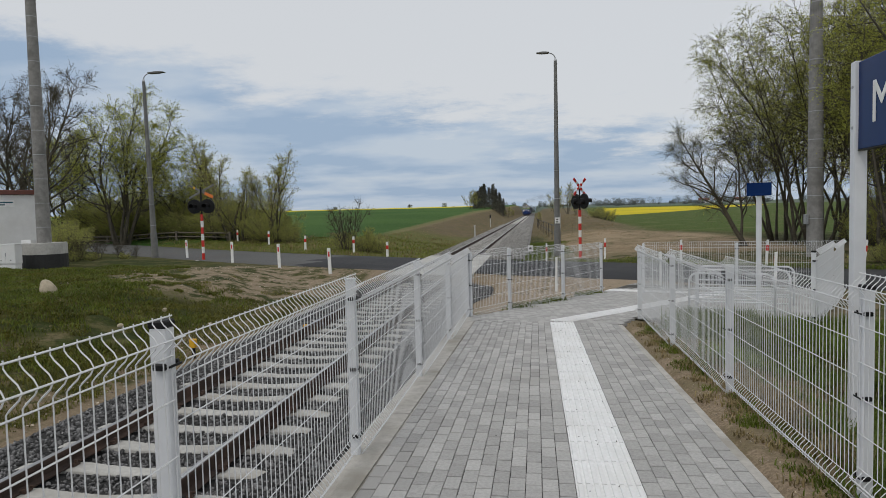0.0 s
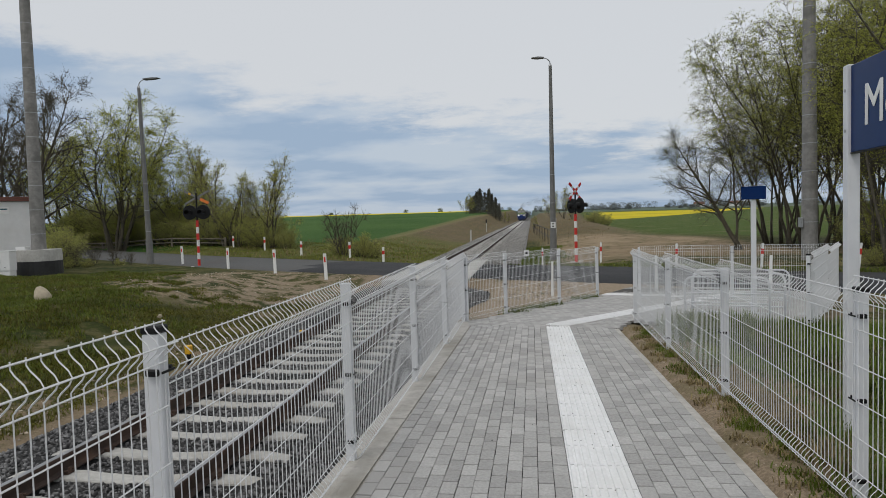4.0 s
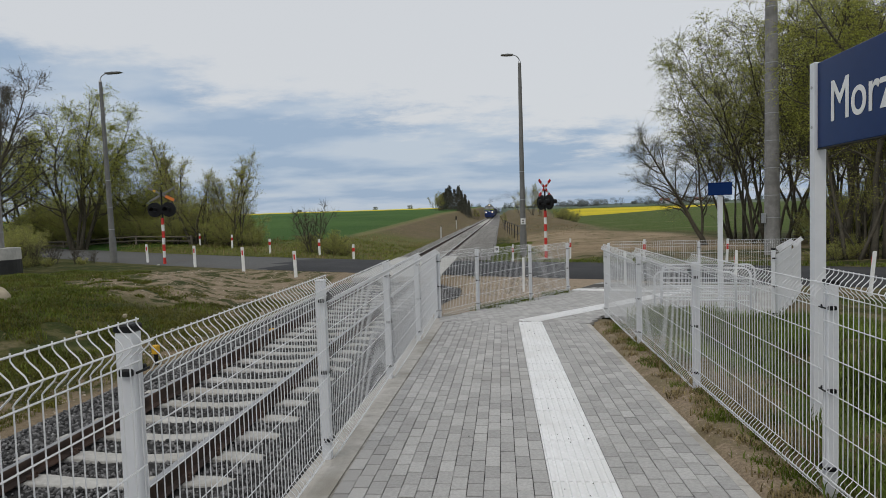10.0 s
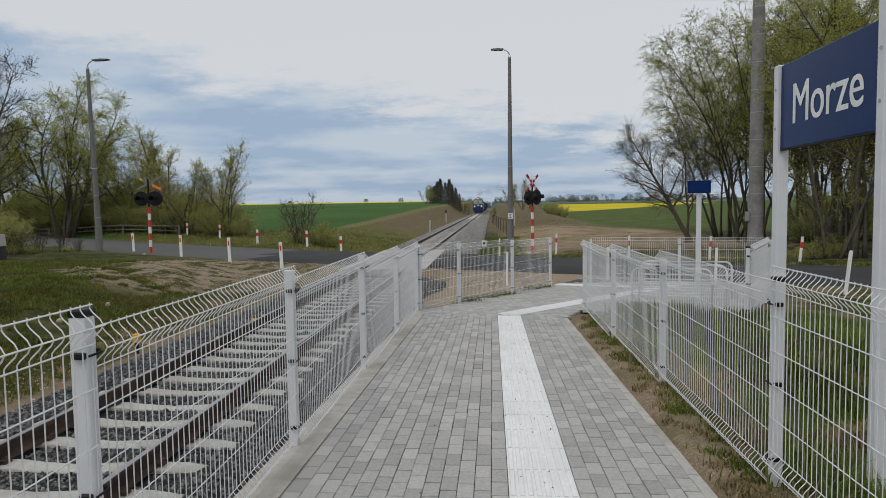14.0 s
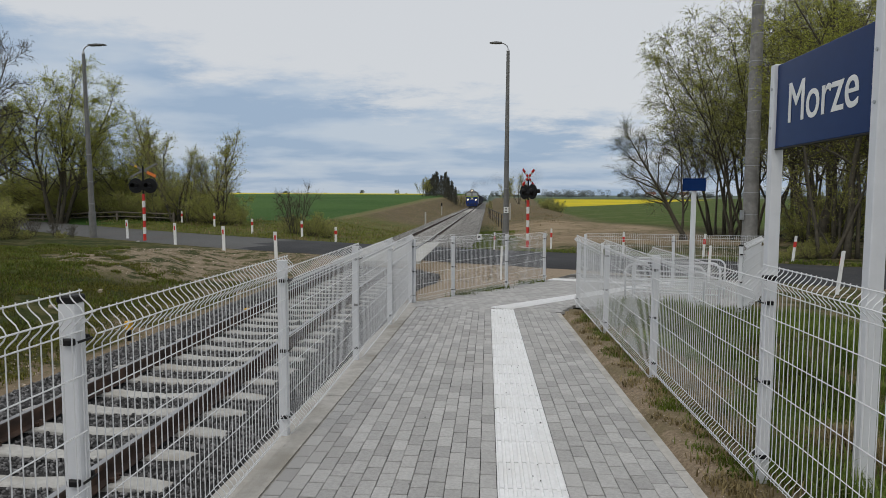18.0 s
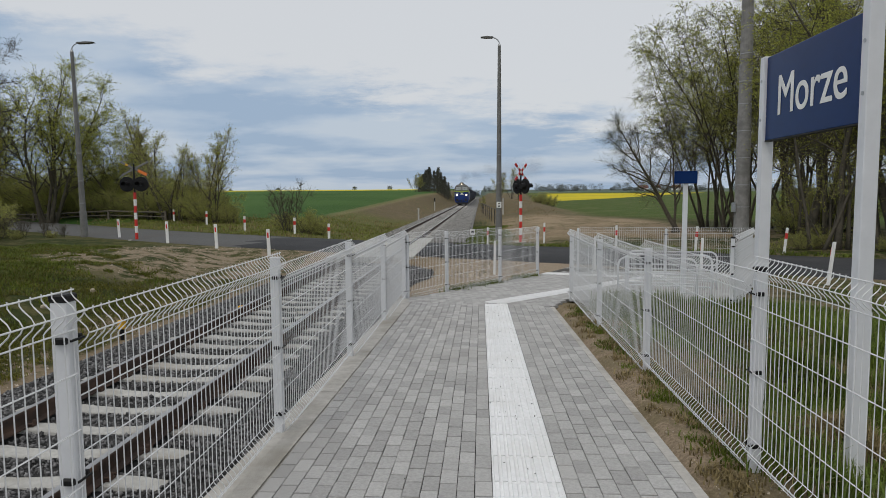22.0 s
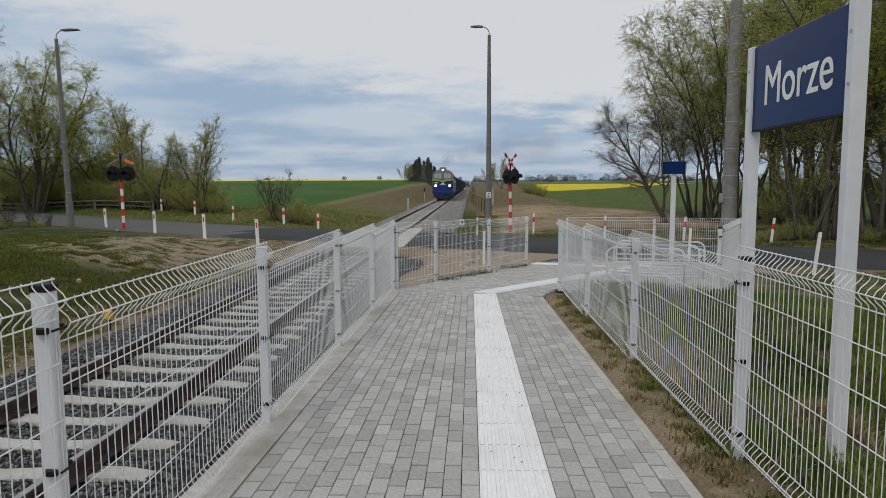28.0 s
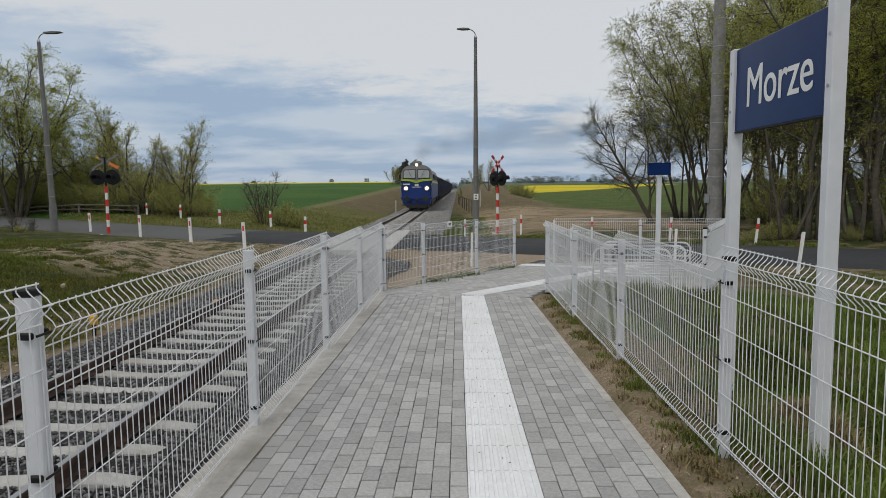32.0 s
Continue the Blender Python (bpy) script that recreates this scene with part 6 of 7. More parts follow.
def build_tree(name, label, seed, leaf_material, group, twigs=None, bark=None, **kw):
    t = thing(name, Matrix.Identity(4), label, "tree" if "tree" in name or "willow" in name else "shrub", group)
    thick, tw, lf = grow(seed, **kw)
    v, f = tubes(thick, 6)
    part("trunk", mesh_of("trunk", v, f, bark or M_BARK, True), None, t, "dark grey-brown stems and boughs")
    tagged(part("branchwork", quick_mesh("branchwork", *tw, twigs or M_TWIG), None, t), kind="stuff")
    if lf:
        tagged(part("crown", quick_mesh("crown", *lf, leaf_material), None, t, "sparse young spring leaves"), kind="stuff")
    return t


def plant(proto, spots):
    """The first spot takes the tree itself, the others copies."""
    for k, (x, y, turn, size) in enumerate(spots):
        z = float(land_z(x, y)) - 0.05
        m = Matrix.LocRotScale((x, y, z), Euler((0, 0, radians(turn))), None)
        ob = proto if k == 0 else copy_thing(proto, m)
        ob.matrix_basis = m @ Matrix.Diagonal((size, size, size, 1))


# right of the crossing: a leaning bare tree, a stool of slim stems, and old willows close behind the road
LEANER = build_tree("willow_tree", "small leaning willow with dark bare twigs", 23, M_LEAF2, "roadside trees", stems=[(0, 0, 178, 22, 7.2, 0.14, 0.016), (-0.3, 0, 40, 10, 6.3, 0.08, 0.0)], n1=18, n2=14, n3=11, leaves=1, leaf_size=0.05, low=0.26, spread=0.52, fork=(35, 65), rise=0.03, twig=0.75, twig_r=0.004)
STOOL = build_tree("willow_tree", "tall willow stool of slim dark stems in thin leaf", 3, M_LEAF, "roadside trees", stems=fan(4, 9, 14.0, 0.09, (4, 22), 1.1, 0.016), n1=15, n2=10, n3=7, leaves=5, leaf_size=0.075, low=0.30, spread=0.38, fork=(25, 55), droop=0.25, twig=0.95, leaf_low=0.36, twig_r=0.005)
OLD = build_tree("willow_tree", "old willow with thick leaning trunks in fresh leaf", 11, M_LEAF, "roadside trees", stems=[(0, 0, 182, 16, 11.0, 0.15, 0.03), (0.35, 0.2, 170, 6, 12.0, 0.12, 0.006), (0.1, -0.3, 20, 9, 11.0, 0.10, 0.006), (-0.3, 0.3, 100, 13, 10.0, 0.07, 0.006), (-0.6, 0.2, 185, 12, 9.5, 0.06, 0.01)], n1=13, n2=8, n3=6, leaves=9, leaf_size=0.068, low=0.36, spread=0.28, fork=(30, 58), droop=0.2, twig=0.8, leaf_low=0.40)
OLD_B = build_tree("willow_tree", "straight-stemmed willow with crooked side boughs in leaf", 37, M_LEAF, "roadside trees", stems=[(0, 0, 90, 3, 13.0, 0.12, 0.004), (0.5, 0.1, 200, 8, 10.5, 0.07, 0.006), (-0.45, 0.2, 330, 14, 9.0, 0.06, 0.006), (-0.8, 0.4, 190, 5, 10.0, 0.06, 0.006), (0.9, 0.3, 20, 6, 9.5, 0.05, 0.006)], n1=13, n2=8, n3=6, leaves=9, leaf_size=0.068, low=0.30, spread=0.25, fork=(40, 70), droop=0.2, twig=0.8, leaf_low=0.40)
plant(LEANER, [(10.9, 36.5, 0, 0.95)])
plant(STOOL, [(14.5, 36.6, 0, 1.0), (14.4, 41.0, 75, 0.86), (18.0, 39.5, 130, 1.0), (16.6, 34.0, 250, 0.95), (21.5, 42.0, 60, 1.1)])
plant(OLD, [(15.3, 24.6, 0, 1.0), (19.0, 31.0, 25, 1.1), (20.5, 22.6, 200, 1.0)])
plant(OLD_B, [(13.2, 24.8, 0, 0.92), (15.0, 23.4, 140, 1.0), (17.2, 22.6, 60, 1.0), (22.0, 31.0, 220, 1.15), (15.6, 31.5, 300, 1.1)])

# left of the crossing: a dark bare tree, a round willow, young trees and a tangled hedge
BARE = build_tree("bare_tree", "large dark tree with swelling buds on bare twigs", 47, M_BUD, "roadside trees", twigs=M_TWIG, stems=fan(48, 4, 13.5, 0.20, (5, 28), 0.3, 0.012), n1=16, n2=10, n3=6, leaves=3, leaf_size=0.09, low=0.20, spread=0.46, fork=(30, 60), rise=0.07, twig=0.8, twig_r=0.010)
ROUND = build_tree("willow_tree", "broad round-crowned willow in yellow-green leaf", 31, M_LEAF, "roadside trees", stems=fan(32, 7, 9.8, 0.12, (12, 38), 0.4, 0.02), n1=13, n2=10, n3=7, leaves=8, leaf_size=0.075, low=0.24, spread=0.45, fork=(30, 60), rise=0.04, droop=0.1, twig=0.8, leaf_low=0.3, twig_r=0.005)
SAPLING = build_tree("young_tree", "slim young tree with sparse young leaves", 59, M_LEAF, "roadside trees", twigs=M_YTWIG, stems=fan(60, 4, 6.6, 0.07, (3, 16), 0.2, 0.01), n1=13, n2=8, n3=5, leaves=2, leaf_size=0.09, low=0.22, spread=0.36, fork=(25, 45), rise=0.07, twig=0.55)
SNAG = build_tree("dead_tree", "old broken tree with bare snapped stems", 61, M_LEAF2, "roadside trees", stems=fan(62, 3, 5.2, 0.17, (5, 20), 0.3, 0.0), n1=6, n2=3, n3=2, leaves=0, leaf_size=0.09, low=0.3, spread=0.22, fork=(40, 75), twig=0.4)
SHRUB = build_tree("shrub", "tangled olive-green hedge shrub beyond the road", 71, M_LEAF3, "hedge shrubs", twigs=M_YTWIG, stems=fan(72, 15, 3.6, 0.025, (5, 48), 0.5, 0.01), n1=8, n2=6, n3=4, leaves=5, leaf_size=0.075, low=0.05, spread=0.42, fork=(25, 60), twig=0.5, twig_r=0.004)
BUSH = build_tree("shrub", "small bare bush with upright twigs by the road", 83, M_LEAF3, "hedge shrubs", stems=fan(84, 7, 3.5, 0.03, (3, 24), 0.25, 0.01), n1=8, n2=5, n3=3, leaves=0, leaf_size=0.08, low=0.2, spread=0.33, fork=(25, 50), twig=0.45)
plant(ROUND, [(-36.0, 52.5, 0, 1.38), (-31.0, 56.0, 130, 0.86), (-47.0, 60.0, 70, 1.2)])
plant(BARE, [(-40.8, 48.5, 20, 1.14), (-49.5, 54.0, 140, 1.25)])
plant(SAPLING, [(-19.4, 46.6, 0, 1.0), (-23.2, 49.0, 80, 0.86), (-26.9, 51.5, 190, 1.28), (-38.0, 60.0, 30, 1.3), (-21.6, 49.5, 210, 0.8)])
plant(SNAG, [(-24.6, 50.2, 0, 1.15)])
plant(BUSH, [(-24.6, 33.6, 30, 0.42), (-23.6, 34.0, 110, 0.36), (-25.6, 33.2, 210, 0.45), (-22.8, 34.3, 300, 0.26), (-11.6, 38.6, 0, 0.95)])
hedge = [(-10.4, 38.6, 40, 0.46), (-12.0, 39.6, 90, 0.34), (-9.6, 38.3, 150, 0.3)]
hedge += [(-24.6 - 1.15 * i, 54.0 + 0.55 * i + 1.1 * (i % 3), 67 * i, 0.92 + 0.13 * (i % 4)) for i in range(0, 26, 2)]
hedge += [(-46.0 + 1.5 * i, 60.4 - 0.615 * i, 37 * i, 0.66 + 0.10 * ((i * 3) % 4)) for i in range(15)]
hedge += [(-17.8 - 1.2 * i, 45.6 + 1.0 * i, 53 * i, 0.42 + 0.10 * ((i * 2) % 5)) for i in range(7)]
hedge += [(-29 - 2.6 * i, 57.0 + 0.5 * i, 31 * i, 1.25 + 0.12 * (i % 3)) for i in range(7)]
hedge += [(-26.4 - 0.8 * i, 33.6 + 0.8 * i, 23 * i, 0.50 + 0.10 * (i % 3)) for i in range(6)]
hedge += [(-25.2, 32.2, 10, 0.2), (-24.2, 32.6, 80, 0.16), (-26.6, 33.0, 150, 0.25), (-22.9, 33.4, 220, 0.14), (-28.2, 34.0, 20, 0.3)]
hedge += [(8.4 + 1.2 * i, 94 + 3.0 * i, 71 * i, 0.5 + 0.1 * (i % 2)) for i in range(3)]
# low brush at the feet of the willows
hedge += [(11.2 + 1.0 * i, 24.9 - 0.40 * i + 0.9 * (i % 3), 61 * i, 0.16 + 0.07 * (i % 3)) for i in range(12)]
hedge += [(16.0 + 1.9 * i, 34.0 + 1.5 * (i % 3), 47 * i, 0.6 + 0.2 * (i % 3)) for i in range(8)]
plant(SHRUB, hedge)


def build_conifer(seed, h):
    r = np.random.default_rng(seed)
    t = thing("conifer", Matrix.Identity(4), "dark conifer in a clump beside the line", "tree", "conifer clump")
    bm = bmesh.new()
    cyl(bm, (0, 0, -0.3), (0, 0, h), 0.16, 0.02, 7)
    part("trunk", bm, M_BARK, t)
    n = 1700
    u = r.uniform(0.05, 1, n) ** 0.8
    a = r.uniform(0, 2 * np.pi, n)
    rad = (1 - u) ** 0.9 * h * 0.26 * r.uniform(0.2, 1.15, n) + 0.05
    P = np.stack([np.cos(a) * rad, np.sin(a) * rad, u * h - 0.12 * rad], -1) + r.normal(0, 0.12, (n, 3))
    part("crown", quick_mesh("crown", *leaf_cloud(P, 0.36, r, 0.4), M_NEEDLE), None, t)
    return t


CON = build_conifer(5, 8.0)
plant(CON, [(-9.6 - 0.62 * i, 194 + 2.7 * ((i * 5) % 9), 47 * i, (0.50 + 0.38 * math.sin(math.pi * (i + 1.5) / 18.5)) * (0.86 + 0.07 * ((i * 7) % 5))) for i in range(17)])
YOUNG = copy_thing(SAPLING, Matrix.Identity(4))
plant(YOUNG, [(-18.6, 195, 0, 0.75), (-20.0, 199, 70, 0.8), (-17.6, 193, 140, 0.85), (-8.6, 205, 50, 0.5), (-7.6, 212, 90, 0.45), (4.5, 150, 10, 0.95), (7.5, 158, 60, 1.1), (10.0, 170, 120, 0.9), (0.5, 120, 100, 0.35), (13.4, 25.6, 20, 0.75), (15.8, 25.2, 110, 0.8), (18.4, 27.5, 200, 1.0)])


def build_far_trees():
    r = np.random.default_rng(91)
    P = []
    for x0, x1, y, h, n in ((-60, 140, 900, 9, 60), (90, 420, 1050, 12, 70), (-420, -60, 640, 5, 22), (80, 260, 700, 5, 20), (260, 700, 1200, 13, 60)):
        for _ in range(n):
            cx, cy = r.uniform(x0, x1), y + r.uniform(-40, 40)
            ch = h * r.uniform(0.25, 1.1) ** 1.3
            k = 330
            z = float(land_z(cx, cy))
            u = r.uniform(0, 1, k)
            w = ch * 0.42 * np.sqrt(np.maximum(u * (1.15 - u), 0.02)) * 2
            a = r.uniform(0, 2 * np.pi, k)
            q = r.uniform(0, 1, k) ** 0.5
            P.append(np.stack([cx + np.cos(a) * w * q, cy + np.sin(a) * w * q, z + u * ch], -1))
    P = np.concatenate(P)
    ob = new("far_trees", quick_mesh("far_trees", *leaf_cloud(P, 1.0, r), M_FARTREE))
    tagged(ob, "belts of distant trees along the horizon, haze put into their colour", "trees", kind="stuff")


build_far_trees()


def build_far_houses():
    for x, y, w in ((215, 880, 12), (238, 900, 9), (258, 880, 10)):
        z = float(land_z(x, y))
        h = thing("farmhouse", Matrix.Translation((x, y, z)), "distant pale farmhouse with a reddish roof", "house", "far houses")
        bm = bmesh.new()
        box(bm, -w / 2, w / 2, -4, 4, -1, 3.5)
        part("wall", bm, M_WHITE, h)
        bm = bmesh.new()
        prism(bm, [(-4.5, 3.5), (4.5, 3.5), (0, 7)], -w / 2 - 0.5, w / 2 + 0.5, axis="x")
        part("roof", bm, M_BROWN, h)


build_far_houses()


# ---- grass ----
def blades(P, h, r, lean=0.45, w=0.006):
    n = len(P)
    a = r.uniform(0, 2 * np.pi, n)
    d = np.stack([np.cos(a), np.sin(a), np.zeros(n)], -1)
    s = np.stack([-np.sin(a), np.cos(a), np.zeros(n)], -1) * (w * r.uniform(0.7, 1.5, n))[:, None]
    H = (h * r.uniform(0.5, 1.25, n))[:, None]
    up = np.array([[0, 0, 1.0]])
    k = (lean * r.uniform(0.1, 1.2, n))[:, None]
    m = P + up * H * 0.55 + d * H * 0.25 * k
    t = P + up * H * (1 - 0.25 * k) + d * H * k
    V = np.stack([P - s, P + s, m + s * 0.8, t, m - s * 0.8], 1).reshape(-1, 3)
    i = np.arange(n)[:, None] * 5
    return V, np.concatenate([i, i + 1, i + 2, i + 4], 1), np.concatenate([i + 4, i + 2, i + 3], 1)


def grass_patch(name, label, P, h, material, r, **kw):
    V, Q, T = blades(P, h, r, **kw)
    tri = np.concatenate([Q[:, [0, 1, 2]], Q[:, [0, 2, 3]], T])
    ob = new(name, quick_mesh(name, V, tri, material))
    return tagged(ob, label, "grass", kind="stuff")


def tuft_points(r, n, x0, x1, y0, y1, clump, spread, ok=None):
    cx, cy = r.uniform(x0, x1, clump), r.uniform(y0, y1, clump)
    k = r.integers(0, clump, n)
    x = cx[k] + r.normal(0, spread, n)
    y = cy[k] + r.normal(0, spread, n)
    if ok is not None:
        m = ok(x, y)
        x, y = x[m], y[m]
    return np.stack([x, y, land_z(x, y) - 0.01], -1)


def build_grass():
    r = np.random.default_rng(17)
    off_path = lambda x, y: (x > 1.34) & (road_dist(x, y) > 3.0) & ~((y > 11.2) & (x < 6.5))
    bare = lambda x, y: np.sin(x * 0.61 + 1.7 * np.sin(y * 0.43)) + np.sin(y * 0.83 + 1.3 * np.sin(x * 0.37))
    left_ok = lambda x, y: (x < -6.5) & (road_dist(x, y) > 2.9 + 5.0 * smooth01(x, -19, -12)) & (bare(x, y) + 0.5 * np.sin(x * 3.1 + y) * np.sin(y * 2.7) > -1.2 - 1.5 * smooth01(-x, 9, 11)) & (((0.20 * x + 2.08) ** 2 + (0.18 * y - 3.95) ** 2 + 0.55 * np.sin(x * 1.7) * np.sin(y * 2.1) + 0.45 * np.sin(x * 4.3 + y) * np.sin(y * 3.9)) > 0.55)
    # long green grass behind the mesh fence
    open_soil = lambda x, y: np.sin(x * 1.9 + 1.1 * np.sin(y * 0.9)) + np.sin(y * 1.35 - 0.7 * x) + 0.5 * np.sin(5.1 * x + 3.7 * y)
    green_ok = lambda x, y: off_path(x, y) & (open_soil(x, y) < 1.05) & (((x - 2.75) ** 2 + (y - 4.75) ** 2) > 0.16) & ((x > 2.75) | (open_soil(x, y) < -0.2))
    P = np.concatenate([tuft_points(r, 56000, 2.0, 7.5, 1.5, 11.3, 620, 0.17, green_ok), tuft_points(r, 9000, 4.5, 13, 3.0, 15, 220, 0.22, green_ok)])
    grass_patch("long_grass", "long fresh green grass behind the mesh fence", P, 0.24, M_LUSH, r, lean=0.75)
    P = tuft_points(r, 5000, 2.0, 3.2, 9.6, 11.2, 16, 0.16, lambda x, y: (x > 1.9) & (y < 11.5))
    grass_patch("tall_tufts", "tall dark green grass tufts by the landing", P, 0.33, M_GRASS, r)
    P = np.concatenate([tuft_points(r, 12000, 1.8, 9, 1.5, 11.5, 220, 0.17, off_path), tuft_points(r, 16000, 1.9, 2.9, 4.4, 9.6, 160, 0.14, off_path)])
    grass_patch("dry_grass", "dry straw-coloured grass among the green", P, 0.15, M_DRY, r, lean=1.0, w=0.004)
    # sparse weeds on the strip between kerb and fence
    P = tuft_points(r, 3600, 1.40, 1.85, 2.0, 11.2, 70, 0.05, lambda x, y: x > 1.33)
    grass_patch("strip_weeds", "sparse olive weeds along the kerb strip", P, 0.06, M_DRY, r, lean=1.0, w=0.005)
    P = tuft_points(r, 4200, 1.5, 1.9, 2.0, 11.2, 60, 0.06, lambda x, y: x > 1.36)
    grass_patch("strip_grass", "small green tufts along the fence foot", P, 0.06, M_GRASS, r, lean=0.9, w=0.005)
    # short turf across the line
    P = tuft_points(r, 300000, -24, -6.5, 4, 27, 3000, 0.17, left_ok)
    grass_patch("turf", "short patchy turf across the line", P, 0.08, M_TURF, r, lean=1.3, w=0.007)
    P = tuft_points(r, 90000, -24, -8.5, 4, 27, 420, 0.42, left_ok)
    grass_patch("lush_turf", "longer deep green grass in clumps across the line", P, 0.12, M_GRASS, r, lean=1.1, w=0.008)
    P = tuft_points(r, 60000, -24, -7.0, 4, 27, 320, 0.34, left_ok)
    grass_patch("pale_turf", "yellowed spring grass in the patchy turf", P, 0.07, M_PALE, r, lean=1.4, w=0.007)
    P = tuft_points(r, 16000, -22, -6.6, 4, 27, 420, 0.18, lambda x, y: (road_dist(x, y) > 2.9) & ~left_ok(x, y))
    grass_patch("dry_turf", "dry grass on the bare patches across the line", P, 0.035, M_DRY, r, lean=1.6, w=0.005)
    # beyond the road
    P = np.concatenate([tuft_points(r, 26000, -42, -6, 31, 52, 1100, 0.4, lambda x, y: (road_dist(x, y) > 3.1) & (y > 27 - 0.5 * x * 0.9)), tuft_points(r, 9000, 1, 16, 26, 40, 360, 0.35, lambda x, y: (road_dist(x, y) > 3.2) & (road_dist(x, y) < 5.2) & (y > 24.9 - 0.5 * x))])
    grass_patch("verge_grass", "rough green grass on the road verge", P, 0.13, M_VERGE, r, lean=0.8, w=0.016)
    P = tuft_points(r, 4500, -40, -6, 34, 58, 300, 0.4, lambda x, y: (road_dist(x, y) > 3.3) & (y > 29 - 0.5 * x * 0.9))
    grass_patch("verge_straw", "dry straw grass on the road verge", P, 0.22, M_DRY, r, w=0.016)
    P = np.concatenate([tuft_points(r, 1200, -1, 6, 56, 110, 300, 0.9), tuft_points(r, 5000, -13, -7, 62, 150, 900, 0.9)])
    grass_patch("bank_straw", "dry brown grass on the banks beside the line", P, 0.08, M_DRY, r, lean=1.5, w=0.013)
    P = tuft_points(r, 1500, 0, 8, 54, 130, 260, 0.7)
    grass_patch("bank_grass", "long dry grass on the banks beside the line", P, 0.16, M_DRY, r, lean=1.0, w=0.02)
    P = tuft_points(r, 16000, 1.0, 13, 22, 34, 900, 0.25, lambda x, y: (road_dist(x, y) > 2.95) & (road_dist(x, y) < 4.3) & (y > 24.9 - 0.5 * x))
    grass_patch("kerbside_grass", "fresh green grass along the far road edge", P, 0.14, M_GRASS, r, lean=0.9, w=0.012)
    P = tuft_points(r, 9000, -1.0, 1.6, 33, 50, 120, 0.35, lambda x, y: road_dist(x, y) > 3.1)
    grass_patch("bank_green", "fresh green grass on the bank beside the line", P, 0.14, M_GRASS, r, lean=0.8, w=0.014)
    # tufts at the foot of the crossing fence
    P = tuft_points(r, 1500, 0, 1, 0, 1, 6, 0.07)
    spots = np.array([(-0.1, 14.25), (0.35, 15.0), (1.0, 16.2), (0.2, 14.7), (-0.5, 13.5), (1.3, 16.6)])
    k = r.integers(0, 6, len(P))
    x, y = spots[k, 0] + r.normal(0, 0.12, len(P)), spots[k, 1] + r.normal(0, 0.12, len(P))
    grass_patch("fence_tufts", "green tufts at the foot of the crossing fence", np.stack([x, y, land_z(x, y)], -1), 0.16, M_GRASS, r, w=0.008)


build_grass()


def build_clods():
    r = np.random.default_rng(29)
    x = np.concatenate([r.uniform(-8.2, -6.2, 1100), r.uniform(-1.2, 3.0, 8000), r.uniform(1.36, 1.75, 500), r.uniform(-15, -6.5, 1500)])
    y = np.concatenate([r.uniform(3, 20, 1100), r.uniform(13, 21.5, 8000), r.uniform(2.5, 11, 500), r.uniform(17, 27, 1500)])
    ok = (road_dist(x, y) > 2.9) & ~((x > -1.5) & (x < 1.3) & (y < 17)) & ~((x > 1.3) & (x < 3) & (y > 11.5))
    P = np.stack([x, y, land_z(x, y)], -1)[ok]
    scatter_stones("soil_clods", P, np.where((P[:, 0] > 1.3) & (P[:, 1] < 11.5), 0.007, np.where(P[:, 0] > -2, 0.027, 0.020)) * r.uniform(0.4, 1.7, len(P)), M_PEBBLE, "small stones and clods on bare soil", "stones")


build_clods()


def build_grit():
    r = np.random.default_rng(53)
    y = r.uniform(2.3, 11.0, 90)
    x = np.where(r.uniform(0, 1, 90) < 0.75, r.uniform(0.11, 0.49, 90), r.uniform(-1.1, 1.15, 90))
    P = np.stack([x, y, FLOOR - SLOPE * y + 0.010], -1)
    P[:, 2] -= np.where((x > 0.10) & (x < 0.50), 0.0, 0.008)
    scatter_stones("grit", P, r.uniform(0.004, 0.009, 90), M_BALLAST, "dark grit lying on the paving and guiding strip", "grit")


build_grit()


# ---- blocks of the path, piece by piece ----
def block_mesh(name, lx, ly, material, h=0.05, bev=0.004):
    bm = bmesh.new()
    x, y = lx / 2, ly / 2
    lo = [bm.verts.new(p) for p in ((-x, -y, -h), (x, -y, -h), (x, y, -h), (-x, y, -h))]
    mi = [bm.verts.new(p) for p in ((-x, -y, -bev), (x, -y, -bev), (x, y, -bev), (-x, y, -bev))]
    x, y = x - bev, y - bev
    hi = [bm.verts.new(p) for p in ((-x, -y, 0), (x, -y, 0), (x, y, 0), (-x, y, 0))]
    for a, b in ((lo, mi), (mi, hi)):
        for i in range(4):
            bm.faces.new((a[i], a[(i + 1) % 4], b[(i + 1) % 4], b[i]))
    bm.faces.new(hi)
    return bm_mesh(name, bm, material)


def tactile_mesh(length=0.396, width=0.396):
    bm = bmesh.new()
    box(bm, -width / 2, width / 2, -length / 2, length / 2, -0.05, 0.0, 0.003)
    for k in range(8):
        x = -width / 2 + (k + 0.5) * width / 8
        w = 0.0155
        a = [bm.verts.new((x + u, -length / 2 + 0.006, z)) for u, z in ((-w, 0.0), (-w * 0.8, 0.010), (w * 0.8, 0.010), (w, 0.0))]
        b = [bm.verts.new((v.co.x, length / 2 - 0.006, v.co.z)) for v in a]
        for i in range(3):
            bm.faces.new((a[i], a[i + 1], b[i + 1], b[i]))
        bm.faces.new(a[::-1])
        bm.faces.new(b)
    return bm_mesh("tactile_tile", bm, M_TACTILE)


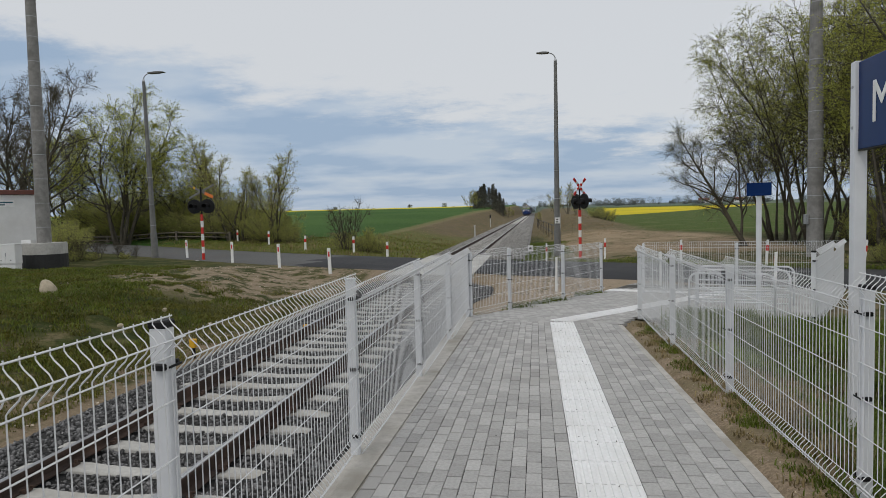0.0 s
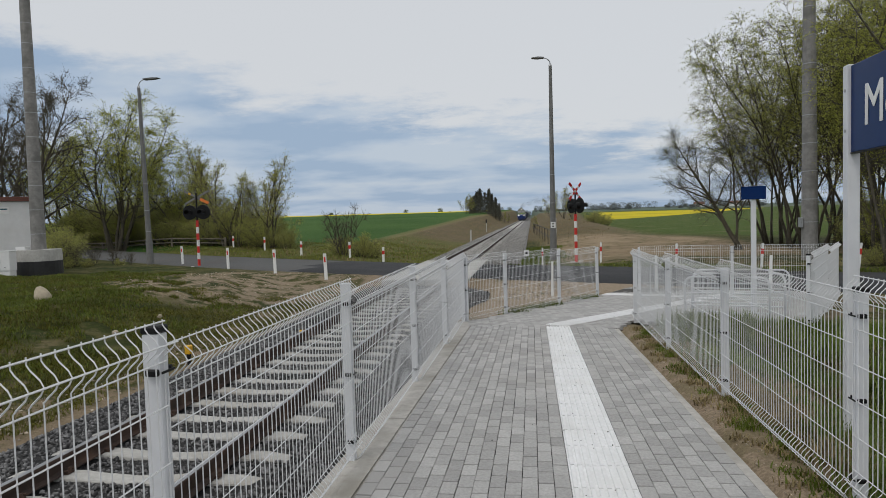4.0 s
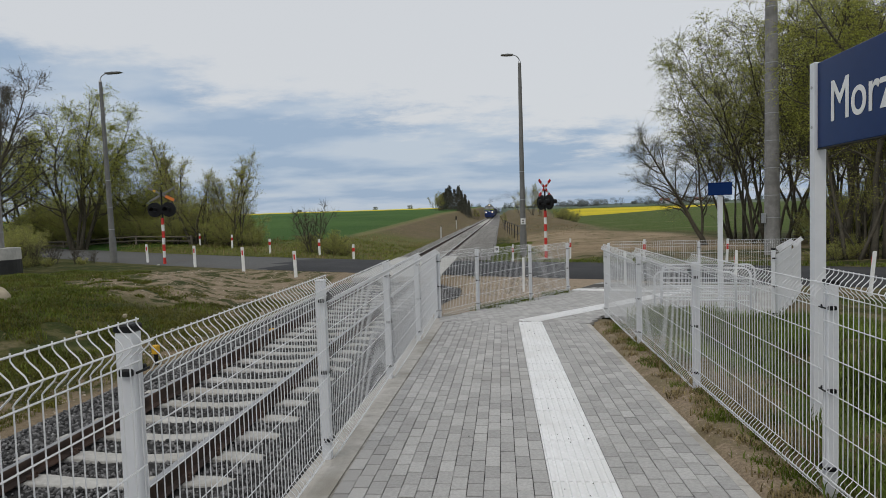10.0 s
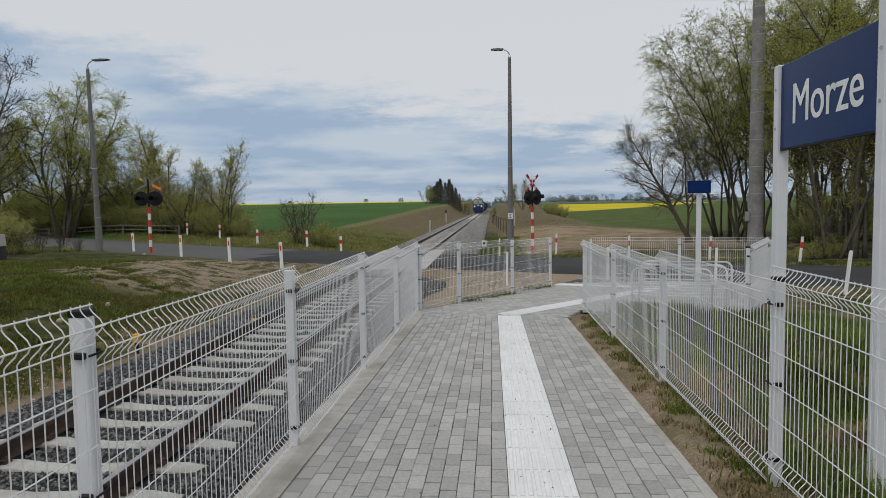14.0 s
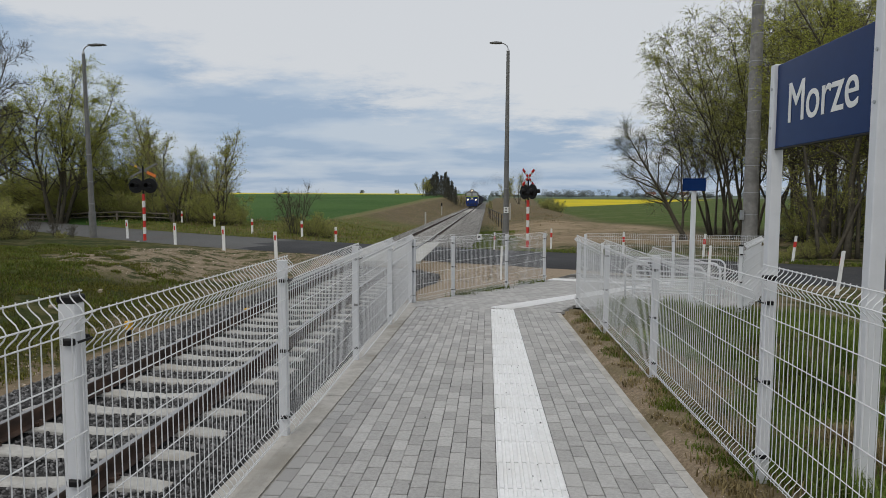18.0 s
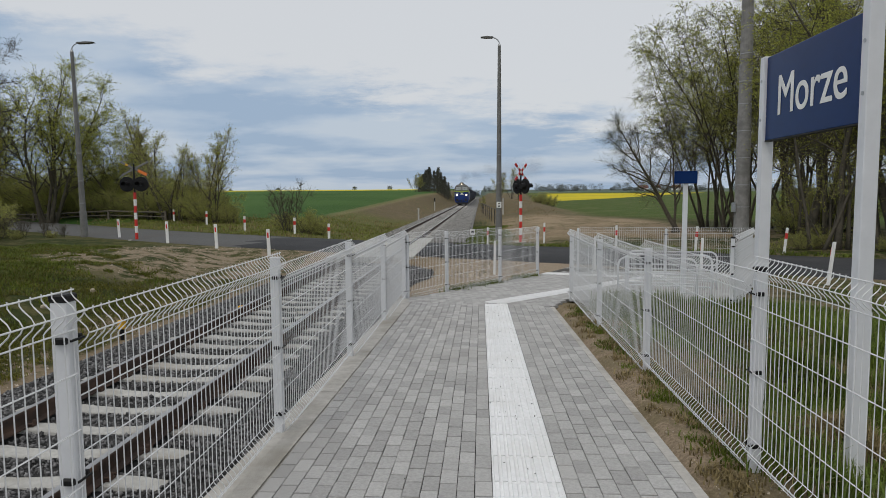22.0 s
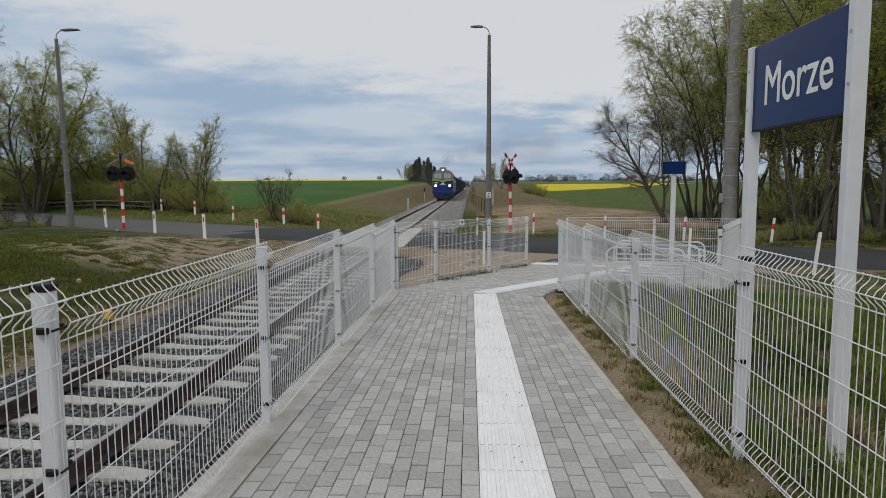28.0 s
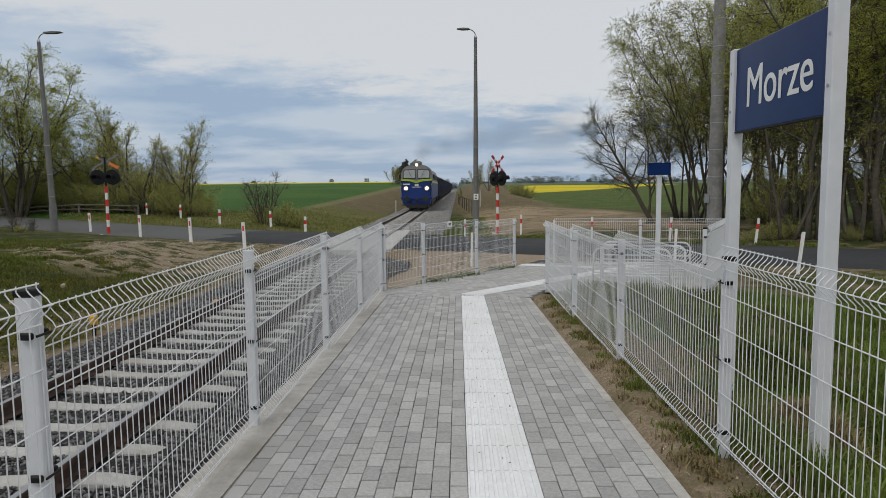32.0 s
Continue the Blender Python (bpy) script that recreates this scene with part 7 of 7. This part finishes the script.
TAC_L, TAC_R = 0.10, 0.50
LANDING = [(-1.30, 11.42), (1.24, 11.0), (1.66, 12.0), (3.2, 10.9), (4.1, 11.0), (6.6, 15.7), (6.7, 17.3), (2.7, 19.4), (1.45, 16.75), (-0.66, 13.15), (-1.30, 12.05)]


def inside(x, y, poly):
    hit = False
    j = len(poly) - 1
    for i in range(len(poly)):
        (xi, yi), (xj, yj) = poly[i], poly[j]
        if (yi > y) != (yj > y) and x < (xj - xi) * (y - yi) / (yj - yi) + xi:
            hit = not hit
        j = i
    return hit


def build_pavers():
    r = np.random.default_rng(41)
    path = bpy.data.objects["approach_path"]
    tilt = -math.degrees(math.atan(SLOPE))
    me = block_mesh("paver", 0.0962, 0.1875, M_PAVER, bev=0.003)
    half = block_mesh("paver", 0.0965, 0.0965, M_PAVER)
    rest_v, rest_f = [], []
    bv = np.array([v.co[:] for v in me.vertices])
    bf = [list(p.vertices) for p in me.polygons]

    def lay(x, y, turn, many, dz, mesh):
        z = float(floor_z(y)) + dz
        t = tilt if FLOOR - SLOPE * y > 0 else 0
        m = pose(x, y, z, t, 0, 0) @ pose(0, 0, 0, r.normal(0, 0.18), r.normal(0, 0.18), turn + r.normal(0, 0.25))
        if many:
            b = len(rest_v)
            src = bv if mesh is me else np.array([v.co[:] for v in mesh.vertices])
            rest_v.extend([tuple(m @ Vector(v)) for v in src])
            rest_f.extend([[q + b for q in p] for p in bf])
        else:
            part("paver", mesh, None, path, at=m)

    count = 0
    end = 11.36
    cols = [PAVE_L + 0.05 + 0.1 * k for k in range(25)]
    for k, x in enumerate(cols):
        if TAC_L < x < TAC_R:
            continue
        if x > 1.2:
            continue
        y = -1.9 + 0.1 * (k % 2) + r.uniform(-0.03, 0.03)
        while y < end - 0.02:
            lim = end if x < TAC_L else end - 0.45 * max(0.0, x - 0.5)
            if y > lim:
                break
            near = 2.75 < y < 4.6
            lay(x + r.normal(0, 0.0008), y, 0, not near or count > 298, float(r.normal(0, 0.0009)), me)
            count += near
            y += 0.2
    # landing: blocks turned with the guiding strip
    ang = math.degrees(math.atan2(1.95, 1.55)) - 90
    ca, sa = math.cos(radians(ang)), math.sin(radians(ang))
    tx, ty = 0.34, 11.46

    for i in range(-70, 90):
        for j in range(-30, 50):
            u, v = i * 0.1 + 0.05, j * 0.2 + (0.1 if i % 2 else 0.0)
            x, y = tx + ca * u - sa * v, ty + sa * u + ca * v
            if not inside(x, y, LANDING):
                continue
            if abs(u) < 0.23 and -0.15 < v < 7.5:
                continue
            lay(x, y, ang, True, float(r.normal(0, 0.0009)), me)
    rest = part("paver_field", mesh_of("paver_field", rest_v, rest_f, M_PAVER), None, path, "grey concrete paving blocks")
    tagged(rest, kind="stuff")
    # tactile strip: straight run, then turned across the landing
    tm = tactile_mesh()
    y = -1.8
    while y < 11.15:
        part("tactile_tile", tm, None, path, at=pose((TAC_L + TAC_R) / 2, y, float(floor_z(y)) + 0.002, tilt, 0, 0))
        y += 0.4
    for k in range(19):
        v = 0.06 + 0.4 * k
        x, y = tx - sa * v, ty + ca * v
        if not inside(x, y, LANDING):
            continue
        part("tactile_tile", tm, None, path, at=pose(x, y, float(floor_z(y)) + 0.002, tilt if y < 18 else 0, 0, 0) @ pose(0, 0, 0, 0, 0, ang))
    for k in range(5):
        x, y = 1.9 + 0.36 * k, 17.25 - 0.17 * k
        part("tactile_tile", tm, None, path, at=pose(x, y, float(floor_z(y)) + 0.004, tilt, 0, 0) @ pose(0, 0, 0, 0, 0, 65))
    # bedding of the landing
    bm = bmesh.new()
    vs = [bm.verts.new((x, y, float(floor_z(y)) - 0.012)) for x, y in LANDING]
    f = bm.faces.new(vs)
    bmesh.ops.triangulate(bm, faces=[f])
    part("landing_bedding", bm, M_JOINT, path)


build_pavers()

motions()
